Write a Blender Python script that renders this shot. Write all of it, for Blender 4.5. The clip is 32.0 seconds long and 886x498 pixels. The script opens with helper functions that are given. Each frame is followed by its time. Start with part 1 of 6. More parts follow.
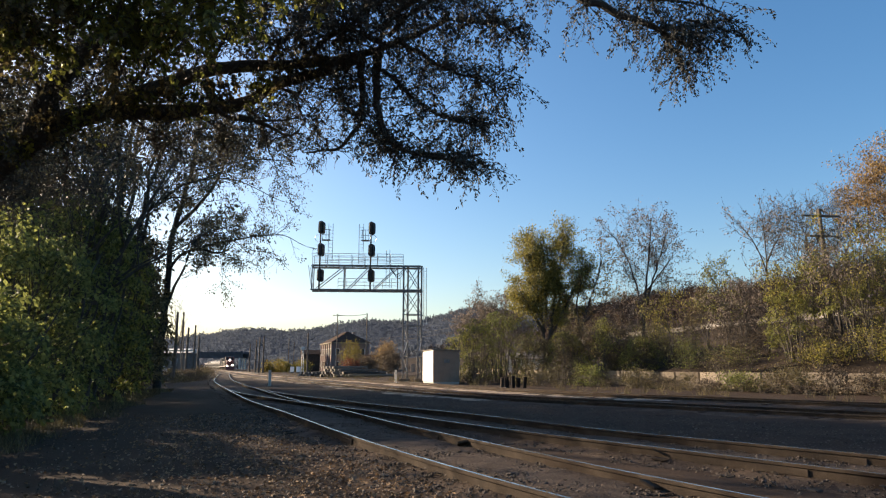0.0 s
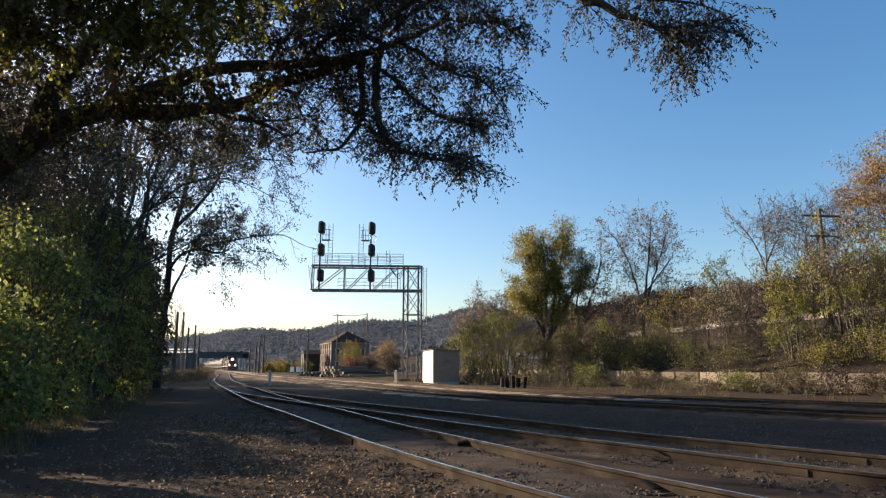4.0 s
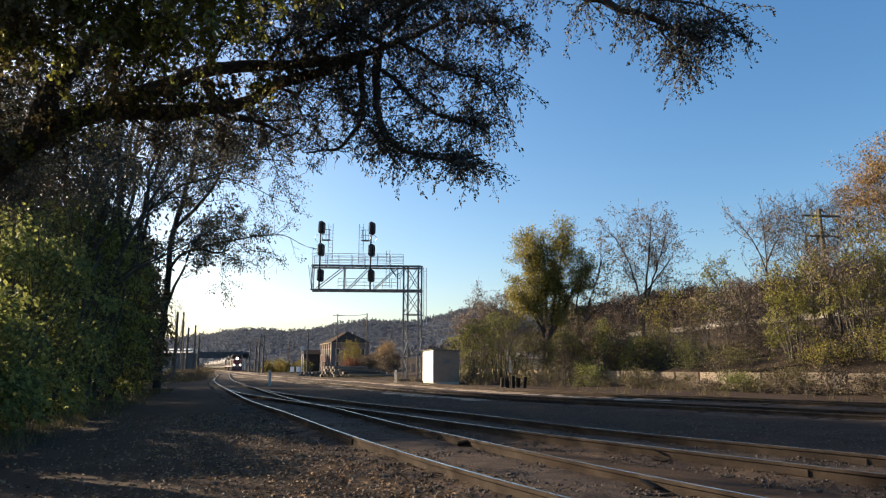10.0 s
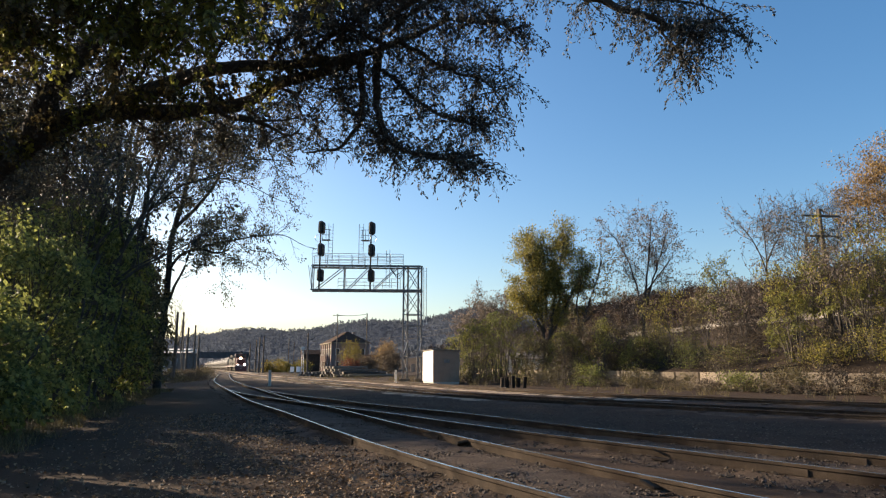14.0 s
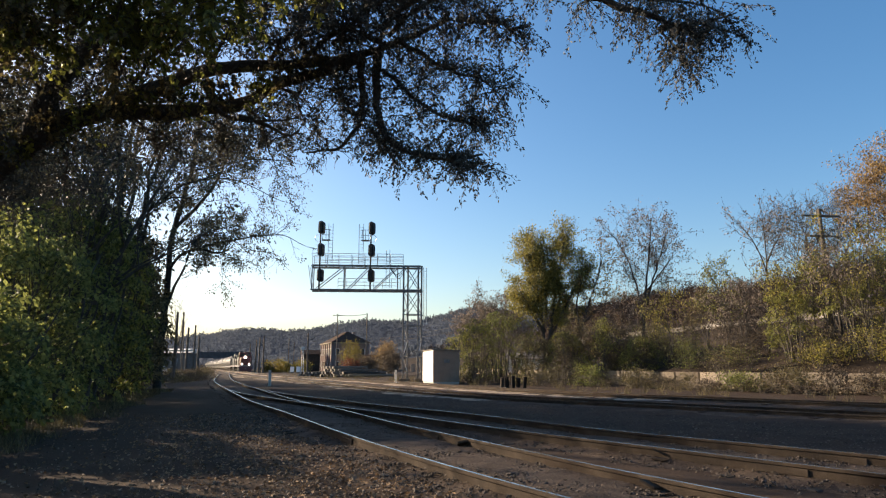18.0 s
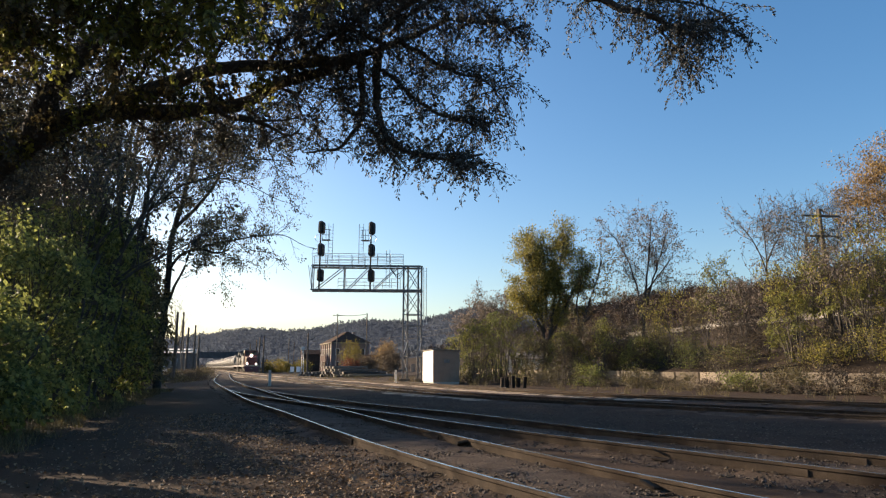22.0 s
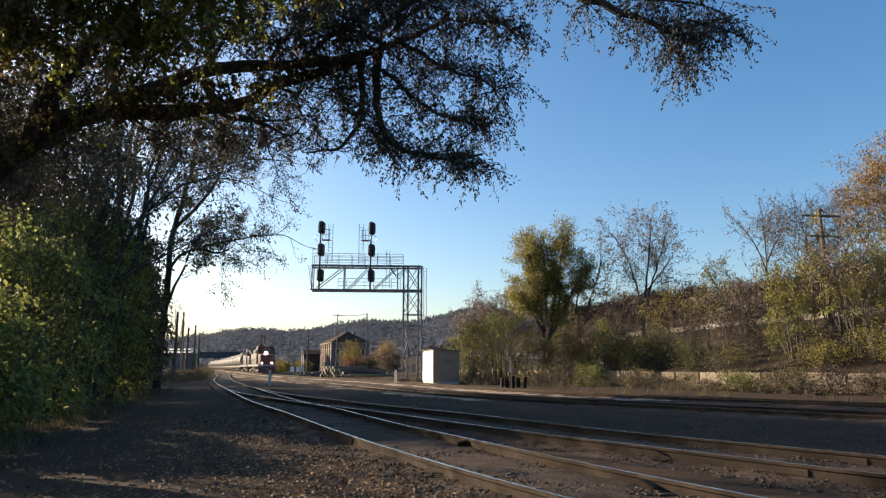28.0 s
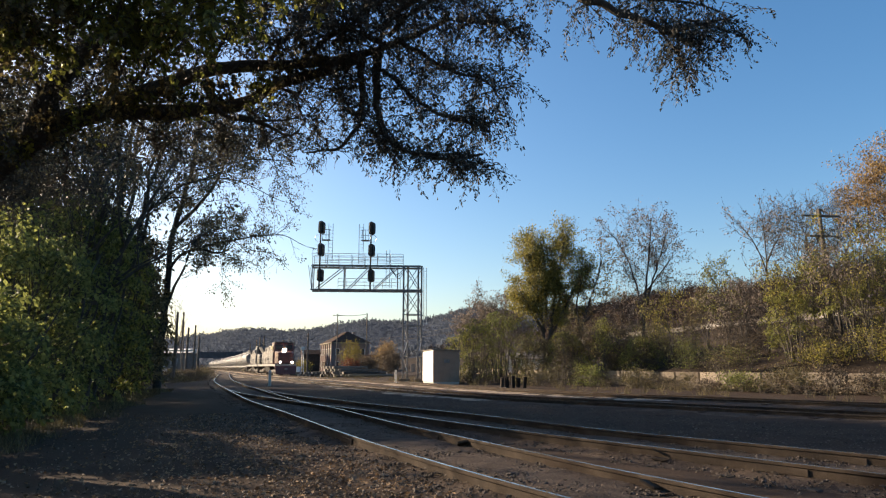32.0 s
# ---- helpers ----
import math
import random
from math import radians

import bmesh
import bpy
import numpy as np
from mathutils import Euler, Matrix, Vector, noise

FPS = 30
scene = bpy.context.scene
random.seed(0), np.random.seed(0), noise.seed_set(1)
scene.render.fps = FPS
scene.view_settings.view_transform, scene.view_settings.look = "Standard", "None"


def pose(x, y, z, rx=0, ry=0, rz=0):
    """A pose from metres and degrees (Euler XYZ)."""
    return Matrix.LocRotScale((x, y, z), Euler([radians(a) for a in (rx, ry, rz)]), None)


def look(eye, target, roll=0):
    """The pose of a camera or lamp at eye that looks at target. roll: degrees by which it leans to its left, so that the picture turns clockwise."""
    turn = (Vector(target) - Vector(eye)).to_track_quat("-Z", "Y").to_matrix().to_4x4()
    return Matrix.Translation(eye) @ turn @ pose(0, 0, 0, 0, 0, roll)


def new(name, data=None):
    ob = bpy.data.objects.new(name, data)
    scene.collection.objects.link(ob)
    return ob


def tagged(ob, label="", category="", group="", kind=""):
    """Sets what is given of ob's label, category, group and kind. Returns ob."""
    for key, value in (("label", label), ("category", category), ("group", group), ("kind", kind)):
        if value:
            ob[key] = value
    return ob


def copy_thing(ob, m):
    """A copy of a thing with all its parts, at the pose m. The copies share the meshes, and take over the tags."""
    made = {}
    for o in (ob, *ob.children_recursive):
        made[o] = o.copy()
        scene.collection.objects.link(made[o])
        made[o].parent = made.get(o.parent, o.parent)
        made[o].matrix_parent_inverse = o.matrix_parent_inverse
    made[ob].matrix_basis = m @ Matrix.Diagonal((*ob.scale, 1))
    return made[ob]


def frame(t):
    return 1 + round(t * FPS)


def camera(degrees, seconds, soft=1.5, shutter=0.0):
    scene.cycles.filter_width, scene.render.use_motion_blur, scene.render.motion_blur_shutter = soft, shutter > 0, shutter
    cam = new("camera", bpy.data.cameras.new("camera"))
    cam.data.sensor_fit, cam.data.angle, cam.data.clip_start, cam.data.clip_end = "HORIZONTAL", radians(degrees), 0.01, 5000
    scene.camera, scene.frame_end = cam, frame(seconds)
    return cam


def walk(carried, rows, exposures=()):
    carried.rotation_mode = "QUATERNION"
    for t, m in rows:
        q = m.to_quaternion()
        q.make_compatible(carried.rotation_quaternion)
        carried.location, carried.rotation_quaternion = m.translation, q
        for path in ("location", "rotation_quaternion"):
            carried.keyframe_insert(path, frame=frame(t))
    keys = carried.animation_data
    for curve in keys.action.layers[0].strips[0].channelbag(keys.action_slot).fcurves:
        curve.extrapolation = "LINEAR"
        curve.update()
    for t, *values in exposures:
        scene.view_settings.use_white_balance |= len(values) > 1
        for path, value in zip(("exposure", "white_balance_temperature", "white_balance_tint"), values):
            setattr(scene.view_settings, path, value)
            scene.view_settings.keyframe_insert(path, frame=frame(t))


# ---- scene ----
cam = camera(68.0, 32.0, soft=1.2)
CAM = pose(0, 0, 1.27, 100.2, 0, 0)
walk(cam, [(0, CAM), (32, CAM)], [(0, 1.36, 7900, 14), (32, 1.36, 7900, 14)])

# ---- world, sun ----
SUN_AZ, SUN_EL = -64.0, 21.0      # degrees clockwise from +y, degrees up
world = bpy.data.worlds.new("sky")
scene.world = world
world.use_nodes = True
wn = world.node_tree.nodes
sky = wn.new("ShaderNodeTexSky")
sky.sky_type, sky.sun_disc = "NISHITA", False
sky.sun_elevation, sky.sun_rotation = radians(SUN_EL), radians(SUN_AZ)
sky.air_density, sky.dust_density, sky.ozone_density = 1.0, 1.7, 3.6
wn["Background"].inputs["Strength"].default_value = 0.097
tint = wn.new("ShaderNodeHueSaturation")
tint.inputs["Saturation"].default_value = 1.26
world.node_tree.links.new(sky.outputs[0], tint.inputs["Color"])
world.node_tree.links.new(tint.outputs[0], wn["Background"].inputs[0])
sun_dir = Vector((math.sin(radians(SUN_AZ)) * math.cos(radians(SUN_EL)), math.cos(radians(SUN_AZ)) * math.cos(radians(SUN_EL)), math.sin(radians(SUN_EL))))
sun_data = bpy.data.lights.new("sun", "SUN")
sun_data.energy, sun_data.angle, sun_data.color = 4.3, radians(0.53), (1.0, 0.89, 0.74)
sun = new("sun", sun_data)
sun.matrix_world = look(sun_dir * 300, (0, 0, 0))


# ---- materials ----
def mat(name, dark, light, scale=8.0, rough=0.85, metal=0.0, bump=0.3, grit=60.0, per="", translucent=0.0, spec=0.5, stain=None, emit=0.0, bump_far=0.02):
    """Two tones by noise at two scales, grain relief, a stain tone, and variety from piece to piece."""
    m = bpy.data.materials.new(name)
    m.use_nodes = True
    n, l = m.node_tree.nodes, m.node_tree.links
    bsdf = n["Principled BSDF"]
    bsdf.inputs["Roughness"].default_value, bsdf.inputs["Metallic"].default_value = rough, metal
    bsdf.inputs["Specular IOR Level"].default_value = spec
    co = n.new("ShaderNodeTexCoord")
    big, fine = n.new("ShaderNodeTexNoise"), n.new("ShaderNodeTexNoise")
    big.inputs["Scale"].default_value, big.inputs["Detail"].default_value = scale, 6
    fine.inputs["Scale"].default_value, fine.inputs["Detail"].default_value = grit, 4
    l.new(co.outputs["Object"], big.inputs["Vector"])
    l.new(co.outputs["Object"], fine.inputs["Vector"])
    add = n.new("ShaderNodeMath")
    add.operation = "MULTIPLY_ADD"
    add.inputs[1].default_value, add.inputs[2].default_value = 0.55, 0.0
    l.new(fine.outputs[0], add.inputs[0])
    total = n.new("ShaderNodeMath")
    total.operation = "MULTIPLY_ADD"
    total.inputs[1].default_value = 0.55
    l.new(big.outputs[0], total.inputs[0])
    l.new(add.outputs[0], total.inputs[2])
    value = total.outputs[0]
    if per:
        if per == "island":
            src = n.new("ShaderNodeNewGeometry").outputs["Random Per Island"]
        else:
            src = n.new("ShaderNodeObjectInfo").outputs["Random"]
        vary = n.new("ShaderNodeMath")
        vary.operation = "MULTIPLY_ADD"
        vary.inputs[1].default_value = 0.55
        l.new(src, vary.inputs[0])
        off = n.new("ShaderNodeMath")
        off.operation = "SUBTRACT"
        off.inputs[1].default_value = 0.27
        l.new(value, off.inputs[0])
        l.new(off.outputs[0], vary.inputs[2])
        value = vary.outputs[0]
    ramp = n.new("ShaderNodeValToRGB")
    ramp.color_ramp.elements[0].position, ramp.color_ramp.elements[1].position = 0.36, 0.72
    ramp.color_ramp.elements[0].color, ramp.color_ramp.elements[1].color = (*dark, 1), (*light, 1)
    l.new(value, ramp.inputs[0])
    colour = ramp.outputs[0]
    if stain:
        spots = n.new("ShaderNodeTexNoise")
        spots.inputs["Scale"].default_value, spots.inputs["Detail"].default_value = scale * 0.35, 5
        l.new(co.outputs["Object"], spots.inputs["Vector"])
        cut = n.new("ShaderNodeValToRGB")
        cut.color_ramp.elements[0].position, cut.color_ramp.elements[1].position = 0.52, 0.66
        l.new(spots.outputs[0], cut.inputs[0])
        mix = n.new("ShaderNodeMix")
        mix.data_type = "RGBA"
        mix.inputs[7].default_value = (*stain, 1)
        l.new(cut.outputs[0], mix.inputs[0])
        l.new(colour, mix.inputs[6])
        colour = mix.outputs[2]
    l.new(colour, bsdf.inputs["Base Color"])
    if bump:
        b = n.new("ShaderNodeBump")
        b.inputs["Strength"].default_value, b.inputs["Distance"].default_value = bump, bump_far
        l.new(total.outputs[0], b.inputs["Height"])
        l.new(b.outputs[0], bsdf.inputs["Normal"])
    if emit:
        bsdf.inputs["Emission Color"].default_value, bsdf.inputs["Emission Strength"].default_value = (1.0, 0.93, 0.82, 1), emit
    if translucent:
        tr, mx = n.new("ShaderNodeBsdfTranslucent"), n.new("ShaderNodeMixShader")
        mx.inputs[0].default_value = translucent
        l.new(colour, tr.inputs[0])
        l.new(bsdf.outputs[0], mx.inputs[1])
        l.new(tr.outputs[0], mx.inputs[2])
        l.new(mx.outputs[0], n["Material Output"].inputs[0])
    return m


GROUND = mat("dark cinder gravel", (0.020, 0.0135, 0.010), (0.064, 0.044, 0.032), 0.9, 0.95, spec=0.08, grit=28, bump=0.8, stain=(0.045, 0.031, 0.022), bump_far=0.03)
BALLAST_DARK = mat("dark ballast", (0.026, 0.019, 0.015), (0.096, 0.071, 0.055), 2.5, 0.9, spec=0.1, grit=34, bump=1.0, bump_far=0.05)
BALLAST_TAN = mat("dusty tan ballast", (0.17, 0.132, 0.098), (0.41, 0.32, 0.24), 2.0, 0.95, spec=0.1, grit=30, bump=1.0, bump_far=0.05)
STONE = mat("crushed stone", (0.026, 0.0185, 0.013), (0.215, 0.15, 0.102), 4, 0.7, grit=40, per="island", bump=0.3)
# the same stone with shade put into its colour, for yard and beds
STONE_SHADED = mat("crushed stone in a shaded tone", (0.02, 0.0165, 0.014), (0.125, 0.1, 0.082), 4, 0.8, spec=0.2, grit=40, per="island", bump=0.3)
RAIL_TOP = mat("worn bright steel", (0.42, 0.39, 0.36), (0.68, 0.65, 0.61), 3, 0.26, 0.9, grit=90, bump=0.1)
RAIL_RUST = mat("rusty rail web", (0.022, 0.017, 0.013), (0.064, 0.047, 0.035), 5, 0.9, spec=0.15, grit=70, bump=0.4, stain=(0.028, 0.019, 0.014))
TIE = mat("weathered creosoted tie", (0.018, 0.015, 0.013), (0.06, 0.048, 0.039), 3, 0.9, spec=0.1, grit=50, per="object")
BARK = mat("dark rough bark", (0.032, 0.027, 0.023), (0.09, 0.075, 0.062), 6, 0.95, grit=40, bump=0.9)
# darker copy of the bark: the stems' backlit shade is in its colour
BARK_BACKLIT = mat("almost black bark toned for backlight", (0.02, 0.018, 0.016), (0.058, 0.05, 0.043), 6, 0.95, grit=40, bump=0.9)
BARK_GREY = mat("grey bark", (0.07, 0.06, 0.05), (0.20, 0.17, 0.14), 6, 0.95, grit=40, bump=0.7)
# leaf tone lowered so that the foliage reads as a backlit silhouette
LEAF_WILLOW = mat("willow leaf darkened for backlight", (0.024, 0.026, 0.023), (0.064, 0.064, 0.052), 2, 0.6, grit=9, per="island", translucent=0.25, bump=0)
LEAF_DUSK = mat("dull brown olive leaf", (0.06, 0.052, 0.025), (0.19, 0.15, 0.068), 0.6, 0.65, grit=6, per="island", translucent=0.5, bump=0)
LEAF_GREEN = mat("green hedge leaf", (0.055, 0.066, 0.018), (0.21, 0.22, 0.058), 0.8, 0.6, grit=9, per="island", translucent=0.48, bump=0)
LEAF_LANE = mat("dull grey olive leaf", (0.04, 0.037, 0.022), (0.135, 0.118, 0.06), 0.6, 0.65, grit=6, per="island", translucent=0.38, bump=0)
LEAF_HEDGE = mat("dark green hedge leaf", (0.08, 0.098, 0.032), (0.27, 0.29, 0.085), 0.8, 0.6, grit=9, per="island", translucent=0.6, bump=0)
LEAF_PALE = mat("pale withered leaf", (0.09, 0.075, 0.063), (0.24, 0.19, 0.16), 0.6, 0.75, grit=5, per="island", translucent=0.35, bump=0)
LEAF_LIME = mat("yellow green bush leaf", (0.062, 0.07, 0.017), (0.23, 0.22, 0.052), 0.6, 0.65, grit=5, per="island", translucent=0.4, bump=0)
LEAF_VINE = mat("yellow green vine leaf", (0.075, 0.083, 0.022), (0.26, 0.265, 0.06), 0.9, 0.55, grit=7, per="island", translucent=0.6, bump=0)
LEAF_YELLOW = mat("olive yellow leaf", (0.09, 0.088, 0.02), (0.29, 0.245, 0.055), 0.5, 0.65, grit=5, per="island", translucent=0.5, bump=0)
LEAF_ORANGE = mat("orange autumn leaf", (0.13, 0.083, 0.03), (0.36, 0.225, 0.085), 0.5, 0.65, grit=5, per="island", translucent=0.4, bump=0)
LEAF_BROWN = mat("withered brown leaf", (0.036, 0.028, 0.02), (0.115, 0.083, 0.053), 0.6, 0.75, grit=5, per="island", translucent=0.3, bump=0)
LEAF_OLIVE = mat("dull olive leaf", (0.052, 0.046, 0.02), (0.16, 0.128, 0.058), 0.5, 0.7, grit=5, per="island", translucent=0.35, bump=0)
LEAF_LITTER = mat("fallen brown leaf", (0.07, 0.043, 0.024), (0.26, 0.16, 0.085), 0.6, 0.8, grit=5, per="island", translucent=0.15, bump=0)
LEAF_RED = mat("rust red leaf", (0.08, 0.024, 0.012), (0.22, 0.07, 0.03), 0.6, 0.7, grit=5, per="island", translucent=0.35, bump=0)
LEAF_GOLD = mat("golden shrub leaf", (0.10, 0.08, 0.014), (0.28, 0.21, 0.04), 0.5, 0.7, grit=5, per="island", translucent=0.35, bump=0)
# distance haze is put into these two colours as a blue-grey tint
HAZE_HILL = mat("haze-tinted wooded hill", (0.05, 0.06, 0.077), (0.07, 0.082, 0.103), 0.02, 1.0, spec=0.0, grit=0.16, bump=0)
HAZE_WOODS = mat("haze-tinted far woods", (0.078, 0.093, 0.118), (0.088, 0.104, 0.131), 0.01, 1.0, spec=0.0, grit=0.2, per="island", translucent=0.5, bump=0)
WOODS = mat("bare brown woods", (0.028, 0.021, 0.018), (0.09, 0.065, 0.052), 0.03, 0.95, spec=0.02, grit=0.4, per="island", bump=0)
HILL = mat("leaf litter slope", (0.018, 0.014, 0.011), (0.05, 0.037, 0.027), 0.05, 0.95, spec=0.05, grit=1.2, bump=0.5, bump_far=0.3)
GALV = mat("galvanised steel", (0.40, 0.40, 0.40), (0.62, 0.62, 0.61), 4, 0.5, 0.4, grit=40, bump=0.1)
STEEL_DARK = mat("weathered grey steel", (0.10, 0.10, 0.10), (0.22, 0.21, 0.20), 4, 0.6, 0.4, grit=40, bump=0.2)
# dark paint with distance haze mixed into its grey
GIRDER = mat("dark bridge paint greyed by haze", (0.05, 0.054, 0.062), (0.09, 0.096, 0.106), 0.6, 0.8, spec=0.1, grit=6, bump=0.1)
BLACK = mat("matt black paint", (0.012, 0.012, 0.013), (0.035, 0.034, 0.034), 5, 0.65, spec=0.3, grit=60, bump=0.1)
WHITE = mat("white painted metal", (0.76, 0.74, 0.72), (0.86, 0.84, 0.83), 2, 0.55, grit=30, bump=0.1, stain=(0.68, 0.65, 0.62))
# end wall: pinkish tint, darkened to carry the shade on that side
SHED_SHADED = mat("pinkish grey metal with shade in its tone", (0.225, 0.15, 0.108), (0.29, 0.205, 0.15), 2, 0.6, spec=0.2, grit=30, bump=0.1, stain=(0.2, 0.15, 0.12))
ROOF_TAR = mat("grey roofing", (0.09, 0.082, 0.075), (0.19, 0.172, 0.155), 3, 0.9, spec=0.1, grit=30)
CONCRETE = mat("stained tan concrete", (0.10, 0.082, 0.064), (0.25, 0.207, 0.16), 1.2, 0.9, spec=0.15, grit=25, per="object", stain=(0.16, 0.11, 0.075), bump=0.4)
CONCRETE_GREY = mat("stained grey concrete", (0.12, 0.11, 0.1), (0.25, 0.23, 0.21), 1.2, 0.9, spec=0.15, grit=25, per="object", stain=(0.14, 0.115, 0.095), bump=0.4)
CONCRETE_FAR = mat("pale concrete", (0.38, 0.36, 0.33), (0.58, 0.55, 0.5), 0.6, 0.9, grit=9, bump=0.2)
BRICK = mat("pinkish red brick", (0.125, 0.085, 0.077), (0.21, 0.15, 0.135), 0.8, 0.9, grit=20, bump=0.3)
ROOF_BROWN = mat("brown shingle roof", (0.035, 0.025, 0.021), (0.075, 0.052, 0.042), 1.5, 0.95, spec=0.05, grit=20)
GLASS = mat("dark window glass", (0.02, 0.025, 0.03), (0.04, 0.045, 0.05), 1, 0.06, grit=3, bump=0)
POLE_WOOD = mat("dark pole timber", (0.05, 0.042, 0.035), (0.13, 0.105, 0.085), 5, 0.9, grit=40)
LOG_BARK = mat("old timber", (0.05, 0.04, 0.032), (0.15, 0.12, 0.09), 3, 0.9, grit=30, per="object")
LOG_END = mat("sawn log end", (0.20, 0.17, 0.135), (0.36, 0.31, 0.255), 5, 0.85, grit=40)
POST_PAINT = mat("weathered white post", (0.42, 0.40, 0.36), (0.66, 0.63, 0.57), 5, 0.8, grit=50, stain=(0.3, 0.26, 0.2))
RED = mat("dark red locomotive paint", (0.035, 0.009, 0.009), (0.085, 0.015, 0.014), 1.5, 0.45, grit=20, bump=0.05, stain=(0.2, 0.05, 0.04))
SILVER = mat("dusty silver paint", (0.04, 0.039, 0.038), (0.1, 0.096, 0.092), 1.2, 0.55, 0.2, grit=15, bump=0.05, stain=(0.17, 0.16, 0.15))
HOPPER = mat("pale grey hopper paint", (0.10, 0.102, 0.105), (0.165, 0.167, 0.168), 0.8, 0.6, grit=12, bump=0.05, stain=(0.22, 0.215, 0.21))
TRUCK = mat("dusty truck steel", (0.07, 0.062, 0.055), (0.18, 0.155, 0.135), 3, 0.8, grit=30)
WHEEL = mat("wheel steel", (0.14, 0.12, 0.11), (0.30, 0.28, 0.26), 4, 0.5, 0.6, grit=30)
LAMP_LIT = mat("lit headlight", (0.9, 0.9, 0.85), (1, 1, 0.95), 1, 0.3, grit=5, bump=0, emit=60)
LAMP_DIM = mat("lit ditch light", (0.9, 0.9, 0.85), (1, 1, 0.95), 1, 0.3, grit=5, bump=0, emit=40)
CAR_PAINT = mat("dusty silver car paint", (0.30, 0.31, 0.32), (0.42, 0.43, 0.44), 2, 0.3, 0.5, grit=20, bump=0)
TYRE = mat("tyre rubber", (0.015, 0.015, 0.015), (0.04, 0.04, 0.04), 6, 0.9, grit=50)
GRASS = mat("dry verge grass", (0.065, 0.054, 0.025), (0.18, 0.145, 0.075), 0.7, 0.9, grit=6, per="island", translucent=0.25, bump=0)


# ---- mesh helpers ----
class Acc:
    """Gathers vertices and faces for one mesh."""

    def __init__(self):
        self.v, self.f = [], []

    def tube(self, pts, radii, sides=6, cap=True):
        base, k = len(self.v), len(pts)
        for i, p in enumerate(pts):
            a = pts[min(i + 1, k - 1)] - pts[max(i - 1, 0)]
            if a.length < 1e-9:
                a = Vector((0, 0, 1))
            a.normalize()
            u = a.cross(Vector((0, 0, 1)) if abs(a.z) < 0.9 else Vector((1, 0, 0))).normalized()
            w = a.cross(u)
            for s in range(sides):
                t = 2 * math.pi * s / sides
                self.v.append(p + (u * math.cos(t) + w * math.sin(t)) * radii[i])
        for i in range(k - 1):
            for s in range(sides):
                a, b = base + i * sides + s, base + i * sides + (s + 1) % sides
                self.f.append((a, b, b + sides, a + sides))
        if cap:
            self.f.append(tuple(base + s for s in reversed(range(sides))))
            self.f.append(tuple(base + (k - 1) * sides + s for s in range(sides)))

    def mesh(self, name, m, smooth=False):
        me = bpy.data.meshes.new(name)
        me.from_pydata([tuple(p) for p in self.v], [], self.f)
        me.materials.append(m)
        if smooth:
            me.polygons.foreach_set("use_smooth", [True] * len(me.polygons))
        me.update()
        return me


def tri_mesh(name, verts, m):
    """A mesh of loose triangles from an (n, 3, 3) array."""
    verts = np.asarray(verts, dtype=np.float32)
    n = len(verts)
    me = bpy.data.meshes.new(name)
    me.vertices.add(n * 3)
    me.vertices.foreach_set("co", verts.reshape(-1))
    me.loops.add(n * 3)
    me.loops.foreach_set("vertex_index", np.arange(n * 3, dtype=np.int32))
    me.polygons.add(n)
    me.polygons.foreach_set("loop_start", np.arange(0, n * 3, 3, dtype=np.int32))
    me.materials.append(m)
    me.update(calc_edges=True)
    return me


def quad_mesh(name, verts, m):
    """A mesh of loose quads from an (n, 4, 3) array."""
    verts = np.asarray(verts, dtype=np.float32)
    n = len(verts)
    me = bpy.data.meshes.new(name)
    me.vertices.add(n * 4)
    me.vertices.foreach_set("co", verts.reshape(-1))
    me.loops.add(n * 4)
    me.loops.foreach_set("vertex_index", np.arange(n * 4, dtype=np.int32))
    me.polygons.add(n)
    me.polygons.foreach_set("loop_start", np.arange(0, n * 4, 4, dtype=np.int32))
    me.materials.append(m)
    me.update(calc_edges=True)
    return me


def put(name, me, parent=None, label="", m=None):
    ob = new(name, me)
    if parent is not None:
        ob.parent = parent
    if m is not None:
        ob.matrix_basis = m
    return tagged(ob, label) if label else ob


def part(name, bm, material, parent, label="", bevel=0.0, smooth=False):
    """Links a bmesh as one mesh object under a thing or a part."""
    if bevel:
        bmesh.ops.bevel(bm, geom=bm.edges[:], offset=bevel, segments=1, affect="EDGES", clamp_overlap=True)
    me = bpy.data.meshes.new(name)
    bm.to_mesh(me)
    bm.free()
    me.materials.append(material)
    if smooth:
        me.polygons.foreach_set("use_smooth", [True] * len(me.polygons))
    return put(name, me, parent, label)


def box(bm, c, s, m=None):
    """Adds a box with centre c and size s, turned by m."""
    mm = (m or Matrix()) @ Matrix.Translation(c) @ Matrix.Diagonal((*s, 1))
    return bmesh.ops.create_cube(bm, size=1, matrix=mm)["verts"]


def rod(bm, a, b, r, sides=8, r2=None):
    """Adds a round bar from a to b."""
    a, b = Vector(a), Vector(b)
    d = b - a
    q = d.to_track_quat("Z", "Y").to_matrix().to_4x4()
    bmesh.ops.create_cone(bm, cap_ends=True, segments=sides, radius1=r, radius2=r if r2 is None else r2, depth=d.length, matrix=Matrix.Translation((a + b) / 2) @ q)


def bar(bm, a, b, w, h=None):
    """Adds a square bar from a to b."""
    a, b = Vector(a), Vector(b)
    d = b - a
    q = d.to_track_quat("Z", "Y").to_matrix().to_4x4()
    box(bm, (0, 0, 0), (w, h or w, d.length), Matrix.Translation((a + b) / 2) @ q)


def B():
    return bmesh.new()


def boxed(name, c, s, material, parent, label="", bevel=0.0):
    bm = B()
    box(bm, c, s)
    return part(name, bm, material, parent, label, bevel)


